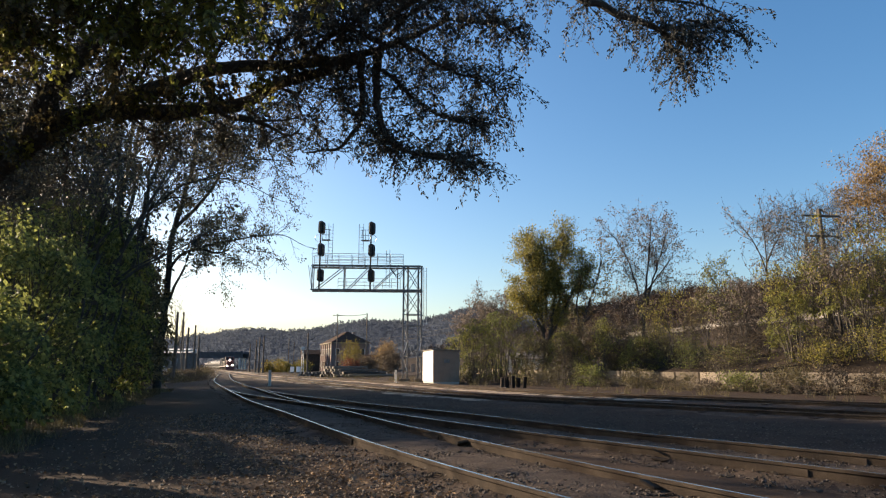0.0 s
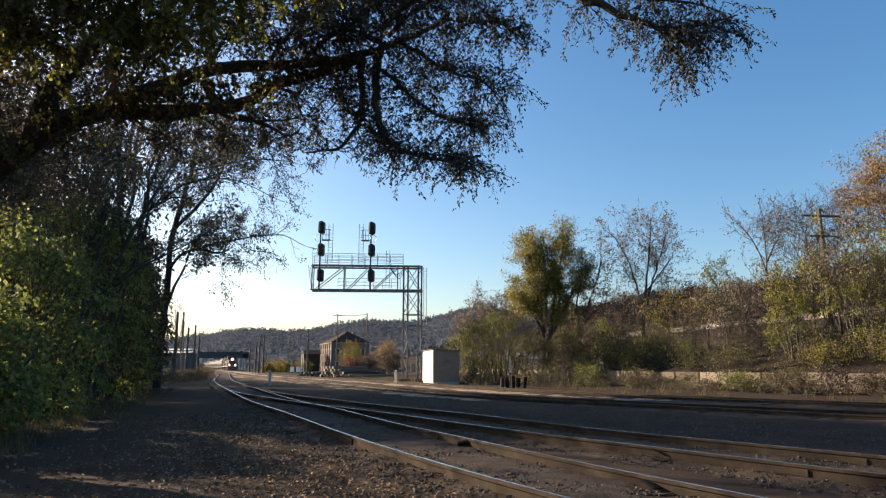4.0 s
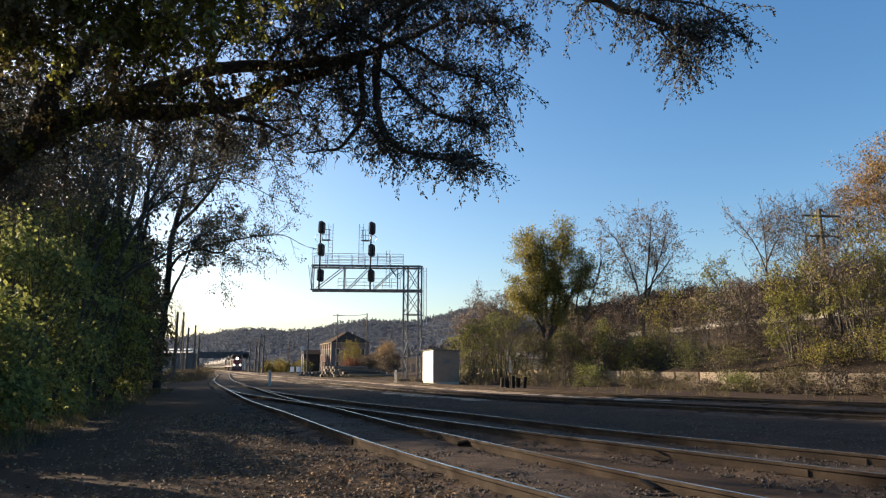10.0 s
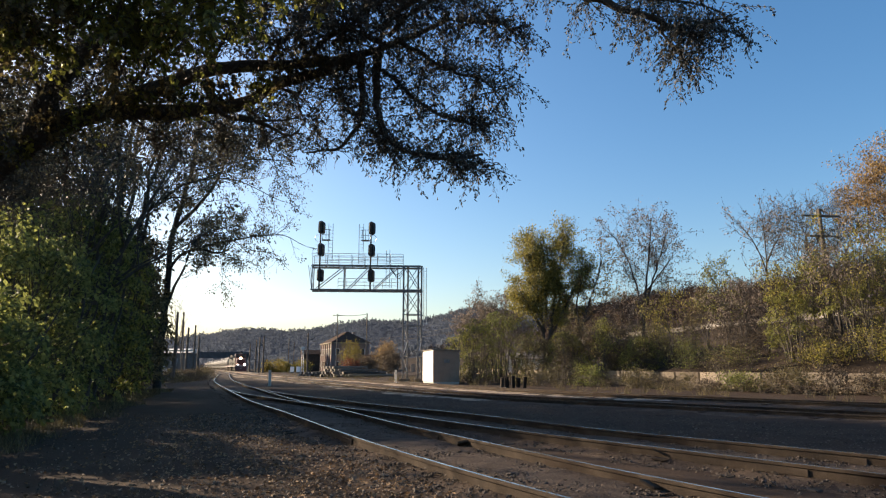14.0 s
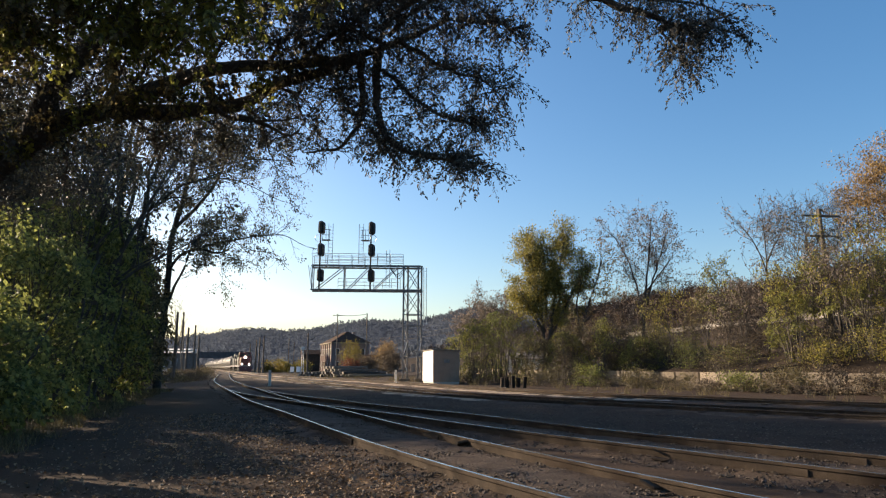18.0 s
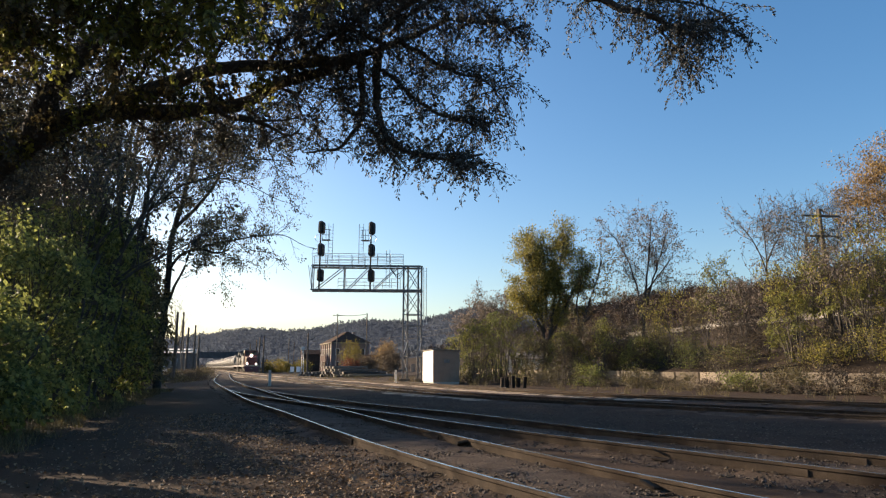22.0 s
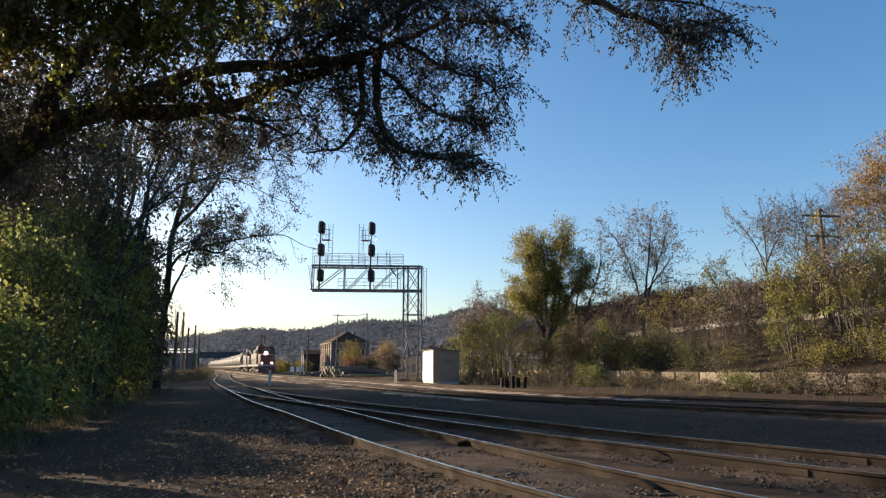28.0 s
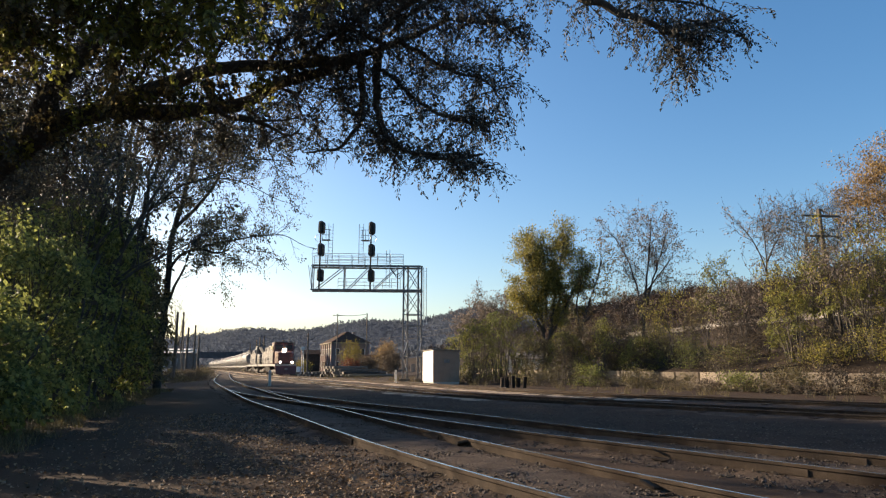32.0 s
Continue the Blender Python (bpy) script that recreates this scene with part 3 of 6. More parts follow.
def hedge_bush(label, base, size, seed, leaf, clumps, each, leaf_len=0.13, leaf_wid=0.085, group="lane undergrowth", name="hedge_shrub"):
    """A tall bush: arching stems, and leaves in tilted flat sprays with dark gaps between."""
    rng, nrng = random.Random(seed), np.random.default_rng(seed)
    z = float(land(base[0], base[1]))
    bush = thing(name, label, "shrub", pose(base[0], base[1], z), group)
    wood, out = Acc(), []
    for s in range(12):
        a, reach = rng.uniform(0, 2 * math.pi), math.sqrt(rng.random())
        tip = Vector((math.cos(a) * size[0] * reach, math.sin(a) * size[1] * reach, size[2] * rng.uniform(0.6, 1.0)))
        start = Vector((tip.x * 0.35, tip.y * 0.35, -0.06))
        pts = [start.lerp(tip, t) + Vector((noise.noise(Vector((seed, s, t * 3))), noise.noise(Vector((s, seed, t * 3))), 0)) * 0.35 * t for t in (0, .2, .4, .6, .8, 1)]
        r0 = 0.018 + 0.007 * size[2]
        wood.tube(pts, [r0 * (1 - 0.75 * t) for t in (0, .2, .4, .6, .8, 1)], 5)
    for k in range(clumps):
        a, h = rng.uniform(0, 2 * math.pi), rng.random() ** 0.8
        lim = (1.0 - 0.5 * max(0, h - 0.55) / 0.45) * (0.62 + 0.38 * min(1, h / 0.25))
        reach = lim * rng.uniform(0.35, 1.05) ** 0.6
        c = np.array([math.cos(a) * size[0] * reach, math.sin(a) * size[1] * reach, size[2] * (0.03 + 0.95 * h)])
        rad = rng.uniform(0.22, 0.62)
        tilt = Vector((c[0] / size[0] * 0.9 + rng.gauss(0, .5), c[1] / size[1] * 0.9 + rng.gauss(0, .5), 1.0 + rng.gauss(0, .3))).normalized()
        u = tilt.orthogonal().normalized()
        w = tilt.cross(u)
        n = max(8, int(each * (rad / 0.4) ** 2))
        t, r = nrng.uniform(0, 6.283, n), rad * np.sqrt(nrng.random(n))
        flat = np.outer(np.cos(t) * r, u) + np.outer(np.sin(t) * r, w)
        p = c + flat + np.outer(nrng.normal(0, 0.07, n) - 0.3 * (r / rad) ** 2 * rad, (0, 0, 1))
        p[:, 2] = np.abs(p[:, 2]) + 0.02
        out.append(leaf_tris(nrng, p, flat / rad + nrng.normal(0, 0.35, (n, 3)) + np.array([0, 0, -0.55]), np.full(n, leaf_len), np.full(n, leaf_wid)))
        q = Vector(c)
        root = Vector((c[0] * 0.45, c[1] * 0.45, c[2] * 0.8))
        wood.tube([root, root.lerp(q, .5) + Vector((0, 0, .06)), q], [0.014, 0.01, 0.005], 3, cap=False)
    put("trunk", wood.mesh("trunk", BARK), bush)
    put("crown", quad_mesh("crown", np.concatenate(out), leaf), bush)
    return bush


LANE_TEXT = "multi-stemmed dark tree with thinning dull olive leaves beside the lane"
stem_tree("lane_tree", "forked dark tree with long side branches at the hedge's end", (-16.22, 38.00), [
    ([(-16.21, 38.00, -0.02), (-16.15, 38.00, 2.87), (-15.86, 37.60, 6.08), (-15.71, 37.40, 8.70), (-15.13, 37.00, 10.62), (-14.52, 36.60, 12.54), (-14.17, 36.20, 14.45), (-14.01, 36.00, 16.10)], 0.24, 0.07, 1.6, 0.6, 1.0),
    ([(-15.84, 37.50, 6.73), (-14.98, 37.00, 7.57), (-13.42, 36.60, 8.02), (-10.86, 36.00, 8.39)], 0.09, 0.045, 2.6, 0.15, 0.95),
    ([(-10.99, 36.00, 8.39), (-9.86, 35.80, 8.48), (-8.87, 35.60, 8.47), (-7.81, 35.40, 7.92)], 0.045, 0.015, 2.0, 0.1, 0.06),
    ([(-15.77, 37.40, 9.03), (-14.74, 37.20, 10.07), (-13.54, 37.00, 11.30), (-12.89, 36.80, 12.60), (-12.61, 36.60, 14.60)], 0.12, 0.05, 1.9, 0.5, 1.0),
    ([(-16.13, 38.00, 3.51), (-15.65, 37.60, 5.43), (-14.74, 37.00, 6.82), (-14.08, 36.60, 8.38), (-12.16, 36.00, 9.07)], 0.10, 0.03, 2.0, 0.3, 1.0),
    ([(-14.52, 36.60, 12.47), (-12.37, 36.00, 12.62), (-10.47, 35.50, 12.80), (-8.43, 35.00, 12.50)], 0.06, 0.02, 2.4, 0.1, 1.0),
    ([(-14.16, 36.20, 14.28), (-11.69, 35.60, 14.24), (-9.65, 35.00, 13.75), (-8.05, 34.60, 12.96)], 0.07, 0.02, 2.6, 0.1, 1.0),
    ([(-14.68, 36.70, 11.96), (-12.32, 36.00, 11.76), (-10.48, 35.50, 11.15), (-8.80, 35.00, 10.18)], 0.05, 0.015, 1.8, 0.2, 0.35),
    ([(-14.23, 36.60, 8.21), (-13.17, 36.40, 7.69), (-12.32, 36.00, 7.52), (-11.64, 35.60, 7.77)], 0.08, 0.03, 2.6, 0.2, 1.0),
], 3, LEAF_LANE, 8.5, 0.115, 0.07, LANE, BARK_BACKLIT)
stem_tree("lane_tree", LANE_TEXT, (-16.31, 34.50), [
    ([(-16.31, 34.50, -0.01), (-15.99, 34.00, 3.86), (-15.79, 33.60, 7.94), (-15.27, 33.00, 10.22), (-14.49, 32.40, 12.15), (-14.09, 32.00, 13.68)], 0.2, 0.06, 1.5, 0.6, 1.0),
    ([(-15.94, 33.80, 6.48), (-15.75, 34.20, 9.29), (-16.01, 34.50, 11.57), (-15.45, 34.60, 13.38), (-14.64, 34.80, 14.94)], 0.11, 0.05, 1.4, 0.5, 1.0),
    ([(-15.41, 33.40, 9.35), (-14.16, 33.00, 9.88), (-13.12, 32.60, 9.75), (-11.87, 32.20, 9.53)], 0.07, 0.02, 1.6, 0.3, 0.4),
    ([(-14.59, 33.00, 9.76), (-13.51, 32.60, 10.35), (-12.40, 32.20, 10.65), (-10.77, 31.80, 11.06)], 0.08, 0.03, 2.2, 0.2, 1.0),
], 11, LEAF_LANE, 6.0, 0.12, 0.07, LANE, BARK_BACKLIT)
stem_tree("lane_tree", LANE_TEXT, (-15.02, 30.50), [
    ([(-15.01, 30.50, -0.06), (-15.10, 30.30, 4.10), (-15.07, 30.00, 7.77), (-15.21, 29.80, 10.17), (-15.47, 29.50, 13.00), (-15.68, 29.30, 15.62)], 0.19, 0.09, 1.0, 0.5, 0.8),
    ([(-15.12, 29.90, 9.24), (-15.06, 30.20, 10.57), (-15.11, 30.40, 12.34), (-15.18, 30.60, 15.06)], 0.1, 0.05, 1.0, 0.3, 0.7),
    ([(-14.89, 30.00, 7.23), (-14.86, 30.60, 9.85), (-15.17, 31.00, 11.98), (-14.88, 31.20, 15.02)], 0.1, 0.05, 1.0, 0.3, 0.7),
], 12, LEAF_LANE, 3.0, 0.11, 0.07, LANE, BARK_BACKLIT)
stem_tree("lane_tree", LANE_TEXT, (-14.54, 26.50), [
    ([(-14.54, 26.50, -0.13), (-14.36, 26.30, 3.72), (-14.00, 26.00, 6.90), (-13.86, 25.80, 8.50), (-14.21, 25.60, 9.87), (-14.53, 25.40, 11.98)], 0.19, 0.09, 1.3, 0.5, 1.0),
    ([(-13.86, 25.80, 8.03), (-13.42, 25.40, 8.86), (-12.74, 25.00, 9.32), (-12.00, 24.80, 9.60)], 0.1, 0.04, 1.5, 0.3, 1.0),
    ([(-14.30, 26.20, 3.72), (-15.37, 26.00, 6.43), (-16.28, 26.00, 8.56), (-17.22, 26.00, 10.74)], 0.12, 0.05, 1.5, 0.3, 1.0),
], 5, LEAF_LANE, 7.0, 0.105, 0.065, LANE, BARK_BACKLIT)
# the last two are unseen trees, added off to the left to shade the ground
lane_trees = [((-16.0, 24.5), 14, 3, 6), ((-12.7, 21.5), 12, 3, 7), ((-15.8, 21.0), 12, 3, 8), ((-18.5, 14.0), 11, 2, 32), ((-20, 5.5), 10, 3, 33)]
# (base, height, stems, seed)
for (bx, by), h, st, sd in lane_trees:
    make_tree("lane_tree", "multi-stemmed tree with thinning dull olive leaves beside the lane", (bx, by), h, sd, LEAF_LANE, BARK, stems=st, leaves=1.7 if by > 14.5 else 2.1, leaf_len=0.15, leaf_wid=0.09, spread=0.1, lean=(0.06, -0.02), trunk=0.21, thin=0.012, angle=(18, 46), ratio=(0.42, 0.62), group=LANE, kids=(1.7, 1.6, 1.2), bare=1, up=0.06, scatter=0.2)
# back row, mostly hidden by the hedge, added to cast shade over the yard
for (bx, by), h, sd in [((-22.5, 29.0), 15.5, 41), ((-24.5, 35.0), 16.5, 42), ((-27.5, 41.0), 16.5, 43), ((-31.0, 48.0), 15.0, 44), ((-31.5, 55.0), 10.0, 45), ((-35.0, 61.0), 10.5, 46), ((-39.5, 68.5), 10.5, 47), ((-44.5, 77.0), 10.5, 48), ((-50.0, 87.0), 10.5, 49)]:
    make_tree("lane_tree", "tall leafy tree in a back row added to shade the yard", (bx, by), h, sd, LEAF_LANE, BARK, stems=4, leaves=7.0, leaf_len=0.22, leaf_wid=0.14, spread=0.12, trunk=0.24, thin=0.014, angle=(20, 55), ratio=(0.42, 0.64), group=LANE, kids=(2.4, 2.4), levels=3, bare=1, up=0.06, scatter=0.6)
# low bushes, nearly all out of view, added to shade the near lane
for i, (bx, by) in enumerate([(-9.0, 11.6), (-9.2, 9.0), (-9.3, 6.4), (-9.6, 3.8)]):
    hedge_bush("low leafy bush added at the lane's edge to shade it", (bx, by), (1.5, 1.6, 2.2), 30 + i, LEAF_HEDGE, 70, 60, 0.1, 0.065)
for i in range(1, 13):
    t = i / 12
    bx, by = -8.9 - 8.9 * t + (0.45 if i % 2 else -0.6) - (0.3 if i > 10 else 0), 9.8 + 29 * t
    # the first two, mainly off to the side, stay low to let sun past
    hedge_bush("leafy green and yellow bush overgrown with vines beside the lane", (bx, by), (1.9, 2.1, 2.9 if i < 3 else 4.2 + 1.8 * ((i * 7) % 3) / 2 + 2.8 * t), 40 + i, LEAF_DUSK if i in (9, 11, 12) else (LEAF_HEDGE if i < 6 else (LEAF_HEDGE, LEAF_LIME, LEAF_GREEN, LEAF_VINE)[i % 4]), 105, 58, 0.12 + 0.04 * t, 0.08 + 0.025 * t)
hedge_bush("climbing brown and olive leaves round the last tree's trunks", (-17.5, 38.3), (0.9, 0.95, 9.2), 58, LEAF_DUSK, 70, 34, 0.15, 0.1)
hedge_bush("climbing olive leaves round the tree trunks", (-16.6, 34.3), (1.2, 1.2, 9.0), 59, LEAF_LANE, 60, 34, 0.15, 0.1)
# second row hidden behind the hedge, added to shade the lane and close gaps
for i, (bx, by) in enumerate([(-20.0, 22.0), (-20.5, 27.5), (-21.0, 33.0), (-22.0, 38.5), (-23.0, 44.0), (-24.5, 50.0)]):
    hedge_bush("tall dense bush in a hidden second row added to shade the lane", (bx, by), (2.2, 2.4, 4.4), 60 + i, LEAF_DUSK, 70, 30, 0.2, 0.13)


# trees on the far side, behind the wall
stem_tree("yellow_tree", "dense olive-yellow autumn tree behind the tracks", (9.63, 62.00), [
    ([(9.46, 62.00, 1.54), (9.39, 62.00, 4.93), (8.84, 61.60, 8.62), (8.24, 61.40, 11.28), (7.93, 61.20, 12.99)], 0.18, 0.07, 1.7, 0.27, 1.0),
    ([(9.77, 62.00, 1.54), (10.20, 62.00, 5.46), (10.85, 62.00, 9.21), (11.46, 62.20, 11.97), (11.63, 62.20, 13.90)], 0.18, 0.07, 1.7, 0.25, 1.0),
    ([(9.94, 62.00, 3.88), (11.43, 61.50, 6.74), (12.58, 61.00, 9.08), (12.97, 60.60, 10.62)], 0.16, 0.05, 1.7, 0.3, 1.0),
    ([(9.43, 62.00, 4.41), (8.11, 61.20, 6.72), (7.12, 60.60, 8.24)], 0.14, 0.05, 1.6, 0.3, 1.0),
    ([(9.69, 62.00, 5.99), (9.68, 61.40, 9.13), (9.58, 61.00, 11.76)], 0.14, 0.05, 1.9, 0.3, 1.0),
], 27, LEAF_YELLOW, 9.0, 0.15, 0.1, "", more=2.6, reach=1.0, loose=0.22)
stem_tree("orange_tree", "slender tree with thin orange and brown leaves", (12.18, 60.00), [
    ([(12.10, 60.00, 1.53), (12.75, 60.00, 5.33), (13.91, 60.00, 8.43), (14.76, 60.00, 11.32)], 0.14, 0.05, 1.3, 0.4, 0.9),
    ([(12.86, 60.00, 5.33), (14.23, 59.50, 6.57), (15.46, 59.00, 7.18)], 0.1, 0.04, 1.5, 0.3, 0.9),
    ([(12.49, 60.00, 3.80), (12.37, 60.30, 7.42), (13.46, 60.50, 10.07)], 0.1, 0.04, 1.3, 0.3, 0.7),
], 28, LEAF_ORANGE, 1.6, 0.18, 0.12, "", more=1.8, reach=1.3)
stem_tree("bare_tree", "slender half-bare tree with a few withered leaves", (17.62, 58.00), [
    ([(17.50, 58.00, 1.52), (17.65, 58.00, 5.19), (18.09, 58.00, 8.69), (18.56, 58.00, 11.76), (18.80, 58.00, 14.25)], 0.17, 0.04, 1.3, 0.4, 0.8),
    ([(17.63, 58.00, 4.94), (16.89, 57.60, 9.15), (15.58, 57.20, 12.12), (14.42, 57.00, 13.21)], 0.11, 0.03, 1.3, 0.35, 0.8),
    ([(17.81, 58.00, 6.43), (19.16, 58.30, 10.01), (20.38, 58.60, 13.33)], 0.11, 0.03, 1.3, 0.35, 0.8),
    ([(17.83, 58.00, 7.69), (19.42, 57.60, 9.65), (20.26, 57.20, 10.85)], 0.08, 0.03, 1.3, 0.3, 0.8),
], 22, LEAF_PALE, 2.4, 0.15, 0.095, "trees behind the wall", more=2.6, reach=1.4)
stem_tree("bare_tree", "thin dark tree with a few tufts of pale leaves", (22.68, 46.00), [
    ([(22.60, 46.00, 2.24), (22.77, 46.00, 5.56), (22.97, 46.00, 9.18), (22.96, 46.00, 11.85)], 0.1, 0.03, 0.9, 0.5, 0.6),
    ([(22.90, 46.00, 7.96), (22.05, 45.70, 9.94), (20.83, 45.40, 11.31)], 0.06, 0.02, 1.2, 0.4, 0.7),
    ([(22.96, 46.00, 8.57), (24.17, 46.20, 10.65), (25.20, 46.40, 11.95)], 0.06, 0.02, 1.2, 0.4, 0.5),
], 24, LEAF_PALE, 1.0, 0.16, 0.1, "trees behind the wall", more=1.8, reach=1.2)
for i, (x, y, k) in enumerate([(11.0, 57.0, 0.90), (12.8, 54.0, 0.80), (15.1, 56.0, 1.00), (18.0, 52.0, 1.00), (20.0, 50.0, 0.90), (20.3, 47.0, 1.15), (20.8, 45.0, 0.90), (22.6, 42.0, 1.00), (23.2, 41.0, 1.20), (23.8, 40.0, 1.00), (23.5, 38.0, 1.10), (24.0, 37.0, 1.20)]):
    make_tree("sapling", "thin dark sapling with sparse yellowing leaves on the bank", (x, y), 6.2 * k, 700 + i, (LEAF_OLIVE, LEAF_LIME, LEAF_PALE, LEAF_YELLOW)[i % 4], BARK, stems=2, leaves=0.9, leaf_len=0.14, leaf_wid=0.09, spread=0.12, kids=(1.5, 1.5, 1.2), bare=1, thin=0.012, trunk=0.085, scatter=0.14, angle=(20, 50), group="saplings on the bank")
make_tree("bare_tree", "leafless grey tree in front of the hillside", (28.4, 47), 9.6, 25, LEAF_PALE, BARK, stems=3, thin=0.013, scatter=0.1, leaves=0.12, leaf_len=0.12, leaf_wid=0.08, spread=0.2, kids=(2.6, 2.6, 2.4), bare=1, group="trees behind the wall")
for (bx, by), hh, sd in (((2.7, 66), 7.6, 71), ((4.6, 68), 8.4, 72), ((6.3, 66), 9.2, 73)):
    make_tree("bare_tree", "slender half-bare tree with a few withered leaves", (bx, by), hh, sd, LEAF_PALE, BARK_GREY, stems=3, leaves=0.3, leaf_len=0.2, leaf_wid=0.13, spread=0.14, kids=(2, 2, 1.9), bare=1, thin=0.014, scatter=0.1, group="trees behind the wall")
make_tree("orange_tree", "tall tree with orange autumn leaves", (32.6, 44.5), 14.0, 26, LEAF_ORANGE, BARK, stems=2, leaves=3.4, leaf_len=0.14, leaf_wid=0.09, spread=0.12, kids=(2.6, 2.6, 2.4), bare=1, scatter=0.25)


# ---- the willow over the lane, with its hanging sprays ----
WILLOW_AT = Vector((-9.3, 9.9, 0))
willow = thing("willow_tree", "old leaning willow with a long limb over the lane", "tree", Matrix.Translation(WILLOW_AT))


def limb(name, pts, r0, r1, label=""):
    """A crooked tapered limb through the points, in world metres."""
    line = spline(pts, 0.12)
    acc = Acc()
    n = len(line)
    rr, ps = [], []
    for i, p in enumerate(line):
        t = i / (n - 1)
        k = noise.noise(Vector(p) * 2.3)
        rr.append((r1 + (r0 - r1) * (1 - t) ** 1.5) * (1 + 0.14 * k))
        ps.append(Vector(p) + Vector((noise.noise(Vector(p) * 1.9 + Vector((5, 0, 0))), noise.noise(Vector(p) * 1.9 + Vector((0, 9, 0))), noise.noise(Vector(p) * 1.9 + Vector((0, 0, 7))))) * 0.05 - WILLOW_AT)
    acc.tube(ps, rr, 9)
    return put(name, acc.mesh(name, BARK, True), willow, label)


def spray(name, pts, r0, r1, twigs, seed, length=0.7, spread=0.45, leaf=0.06, wide=0.025, material=None, label="", bare_twigs=0.0, parent=None, more=1.0):
    """A branch with drooping leafy twigs. Its origin is the branch's root, so that it can sway."""
    rng, nrng = random.Random(seed), np.random.default_rng(seed)
    line = spline(pts, 0.06)
    root = Vector(line[0])
    wood = Acc()
    n = len(line)
    ps = [Vector(p) - root + Vector((noise.noise(Vector(p) * 3 + Vector((seed, 0, 0))), noise.noise(Vector(p) * 3 + Vector((0, seed, 0))), noise.noise(Vector(p) * 3 + Vector((0, 0, seed))))) * 0.06 * min(1, i / 5) for i, p in enumerate(line)]
    wood.tube(ps, [r0 + (r1 - r0) * i / (n - 1) for i in range(n)], 6)
    cs, ws = [], []
    for k in range(int(twigs * more)):
        i = int((0.12 + 0.88 * rng.random() ** 0.8) * (n - 1))
        p = ps[i].copy()
        d = Vector((rng.gauss(0, 1), rng.gauss(0, 1.1), rng.gauss(0.25, 0.6))).normalized()
        ll = length * rng.uniform(0.5, 1.3)
        side = spread * rng.uniform(0.3, 1.3)
        q = p + d * side
        tw = [p, p.lerp(q, 0.5) + Vector((0, 0, 0.05 * side)), q]
        d = Vector((d.x * 0.6, d.y * 0.6, -0.15))
        steps = 6
        for s in range(steps):
            d = (d + Vector((rng.gauss(0, 0.38), rng.gauss(0, 0.38), -0.26))).normalized()
            q = q + d * (ll / steps)
            tw.append(q.copy())
        wood.tube(tw, [0.008, 0.006, 0.005] + [0.0045 - 0.0005 * s for s in range(steps)], 3, cap=False)
        if rng.random() < bare_twigs:
            continue
        for a, b in zip(tw[1:], tw[2:]):
            m = max(2, int((b - a).length / 0.018))
            for s in range(m):
                c = a.lerp(b, (s + rng.random()) / m) + Vector((rng.gauss(0, .028), rng.gauss(0, .028), rng.gauss(0, .024)))
                w = (b - a).normalized() + Vector((rng.gauss(0, 0.9), rng.gauss(0, 0.9), rng.gauss(-0.35, 0.6)))
                cs.append(tuple(c)), ws.append(tuple(w))
    ob = put(name, wood.mesh(name, BARK), parent or willow, label, Matrix.Translation(root - (WILLOW_AT if parent is None else Vector())))
    if cs:
        c, w = np.array(cs), np.array(ws)
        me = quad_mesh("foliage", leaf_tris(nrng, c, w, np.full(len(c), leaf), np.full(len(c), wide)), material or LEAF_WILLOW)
        put("foliage", me, ob)
    return ob


limb("trunk", [(-9.3, 9.9, -0.1), (-8.4, 9.6, 2.1), (-7.2, 9.2, 3.65), (-6.28, 9.00, 4.17), (-5.80, 9.00, 4.55), (-5.26, 9.00, 4.84), (-4.70, 9.00, 5.05), (-4.23, 9.00, 5.24), (-3.67, 9.00, 5.47), (-3.01, 9.00, 5.59), (-2.31, 9.00, 5.64), (-1.62, 9.05, 5.74), (-1.00, 9.10, 5.91), (-0.46, 9.15, 6.19), (0.14, 9.20, 6.51)], 0.41, 0.04, "thick dark crooked trunk and limb")
limb("limb", [(-4.83, 9.10, 4.97), (-4.44, 9.15, 4.95), (-4.04, 9.20, 4.99), (-3.30, 9.20, 5.06), (-2.88, 9.20, 5.17), (-2.61, 9.15, 5.33), (-2.20, 9.10, 5.47), (-1.70, 9.05, 5.60), (-1.12, 9.05, 5.81)], 0.135, 0.07)
limb("limb", [(-5.80, 8.90, 4.43), (-5.70, 8.90, 4.94), (-5.45, 8.80, 5.41), (-4.95, 8.70, 5.88), (-4.46, 8.60, 6.34)], 0.2, 0.1)
limb("limb", [(-6.9, 9.0, 4.0), (-6.1, 8.3, 5.4), (-5.2, 7.8, 6.5), (-3.6, 7.5, 7.1), (-1.8, 7.4, 7.3), (0.2, 7.6, 7.2)], 0.17, 0.05)
limb("limb", [(-3.30, 9.10, 5.00), (-3.05, 9.00, 4.82), (-2.68, 9.00, 4.76), (-2.32, 9.00, 4.78), (-2.02, 9.00, 4.84)], 0.04, 0.012)
limb("limb", [(-2.95, 9.05, 4.87), (-2.56, 9.00, 4.70), (-2.27, 9.00, 4.56), (-2.11, 9.00, 4.58), (-2.01, 9.00, 4.75)], 0.035, 0.018)
limb("limb", [(-2.13, 9.00, 4.58), (-2.05, 9.00, 4.56), (-1.94, 9.00, 4.56)], 0.016, 0.01)
limb("limb", [(-3.49, 9.00, 5.33), (-3.36, 9.00, 5.11), (-3.26, 9.00, 4.93)], 0.07, 0.05)

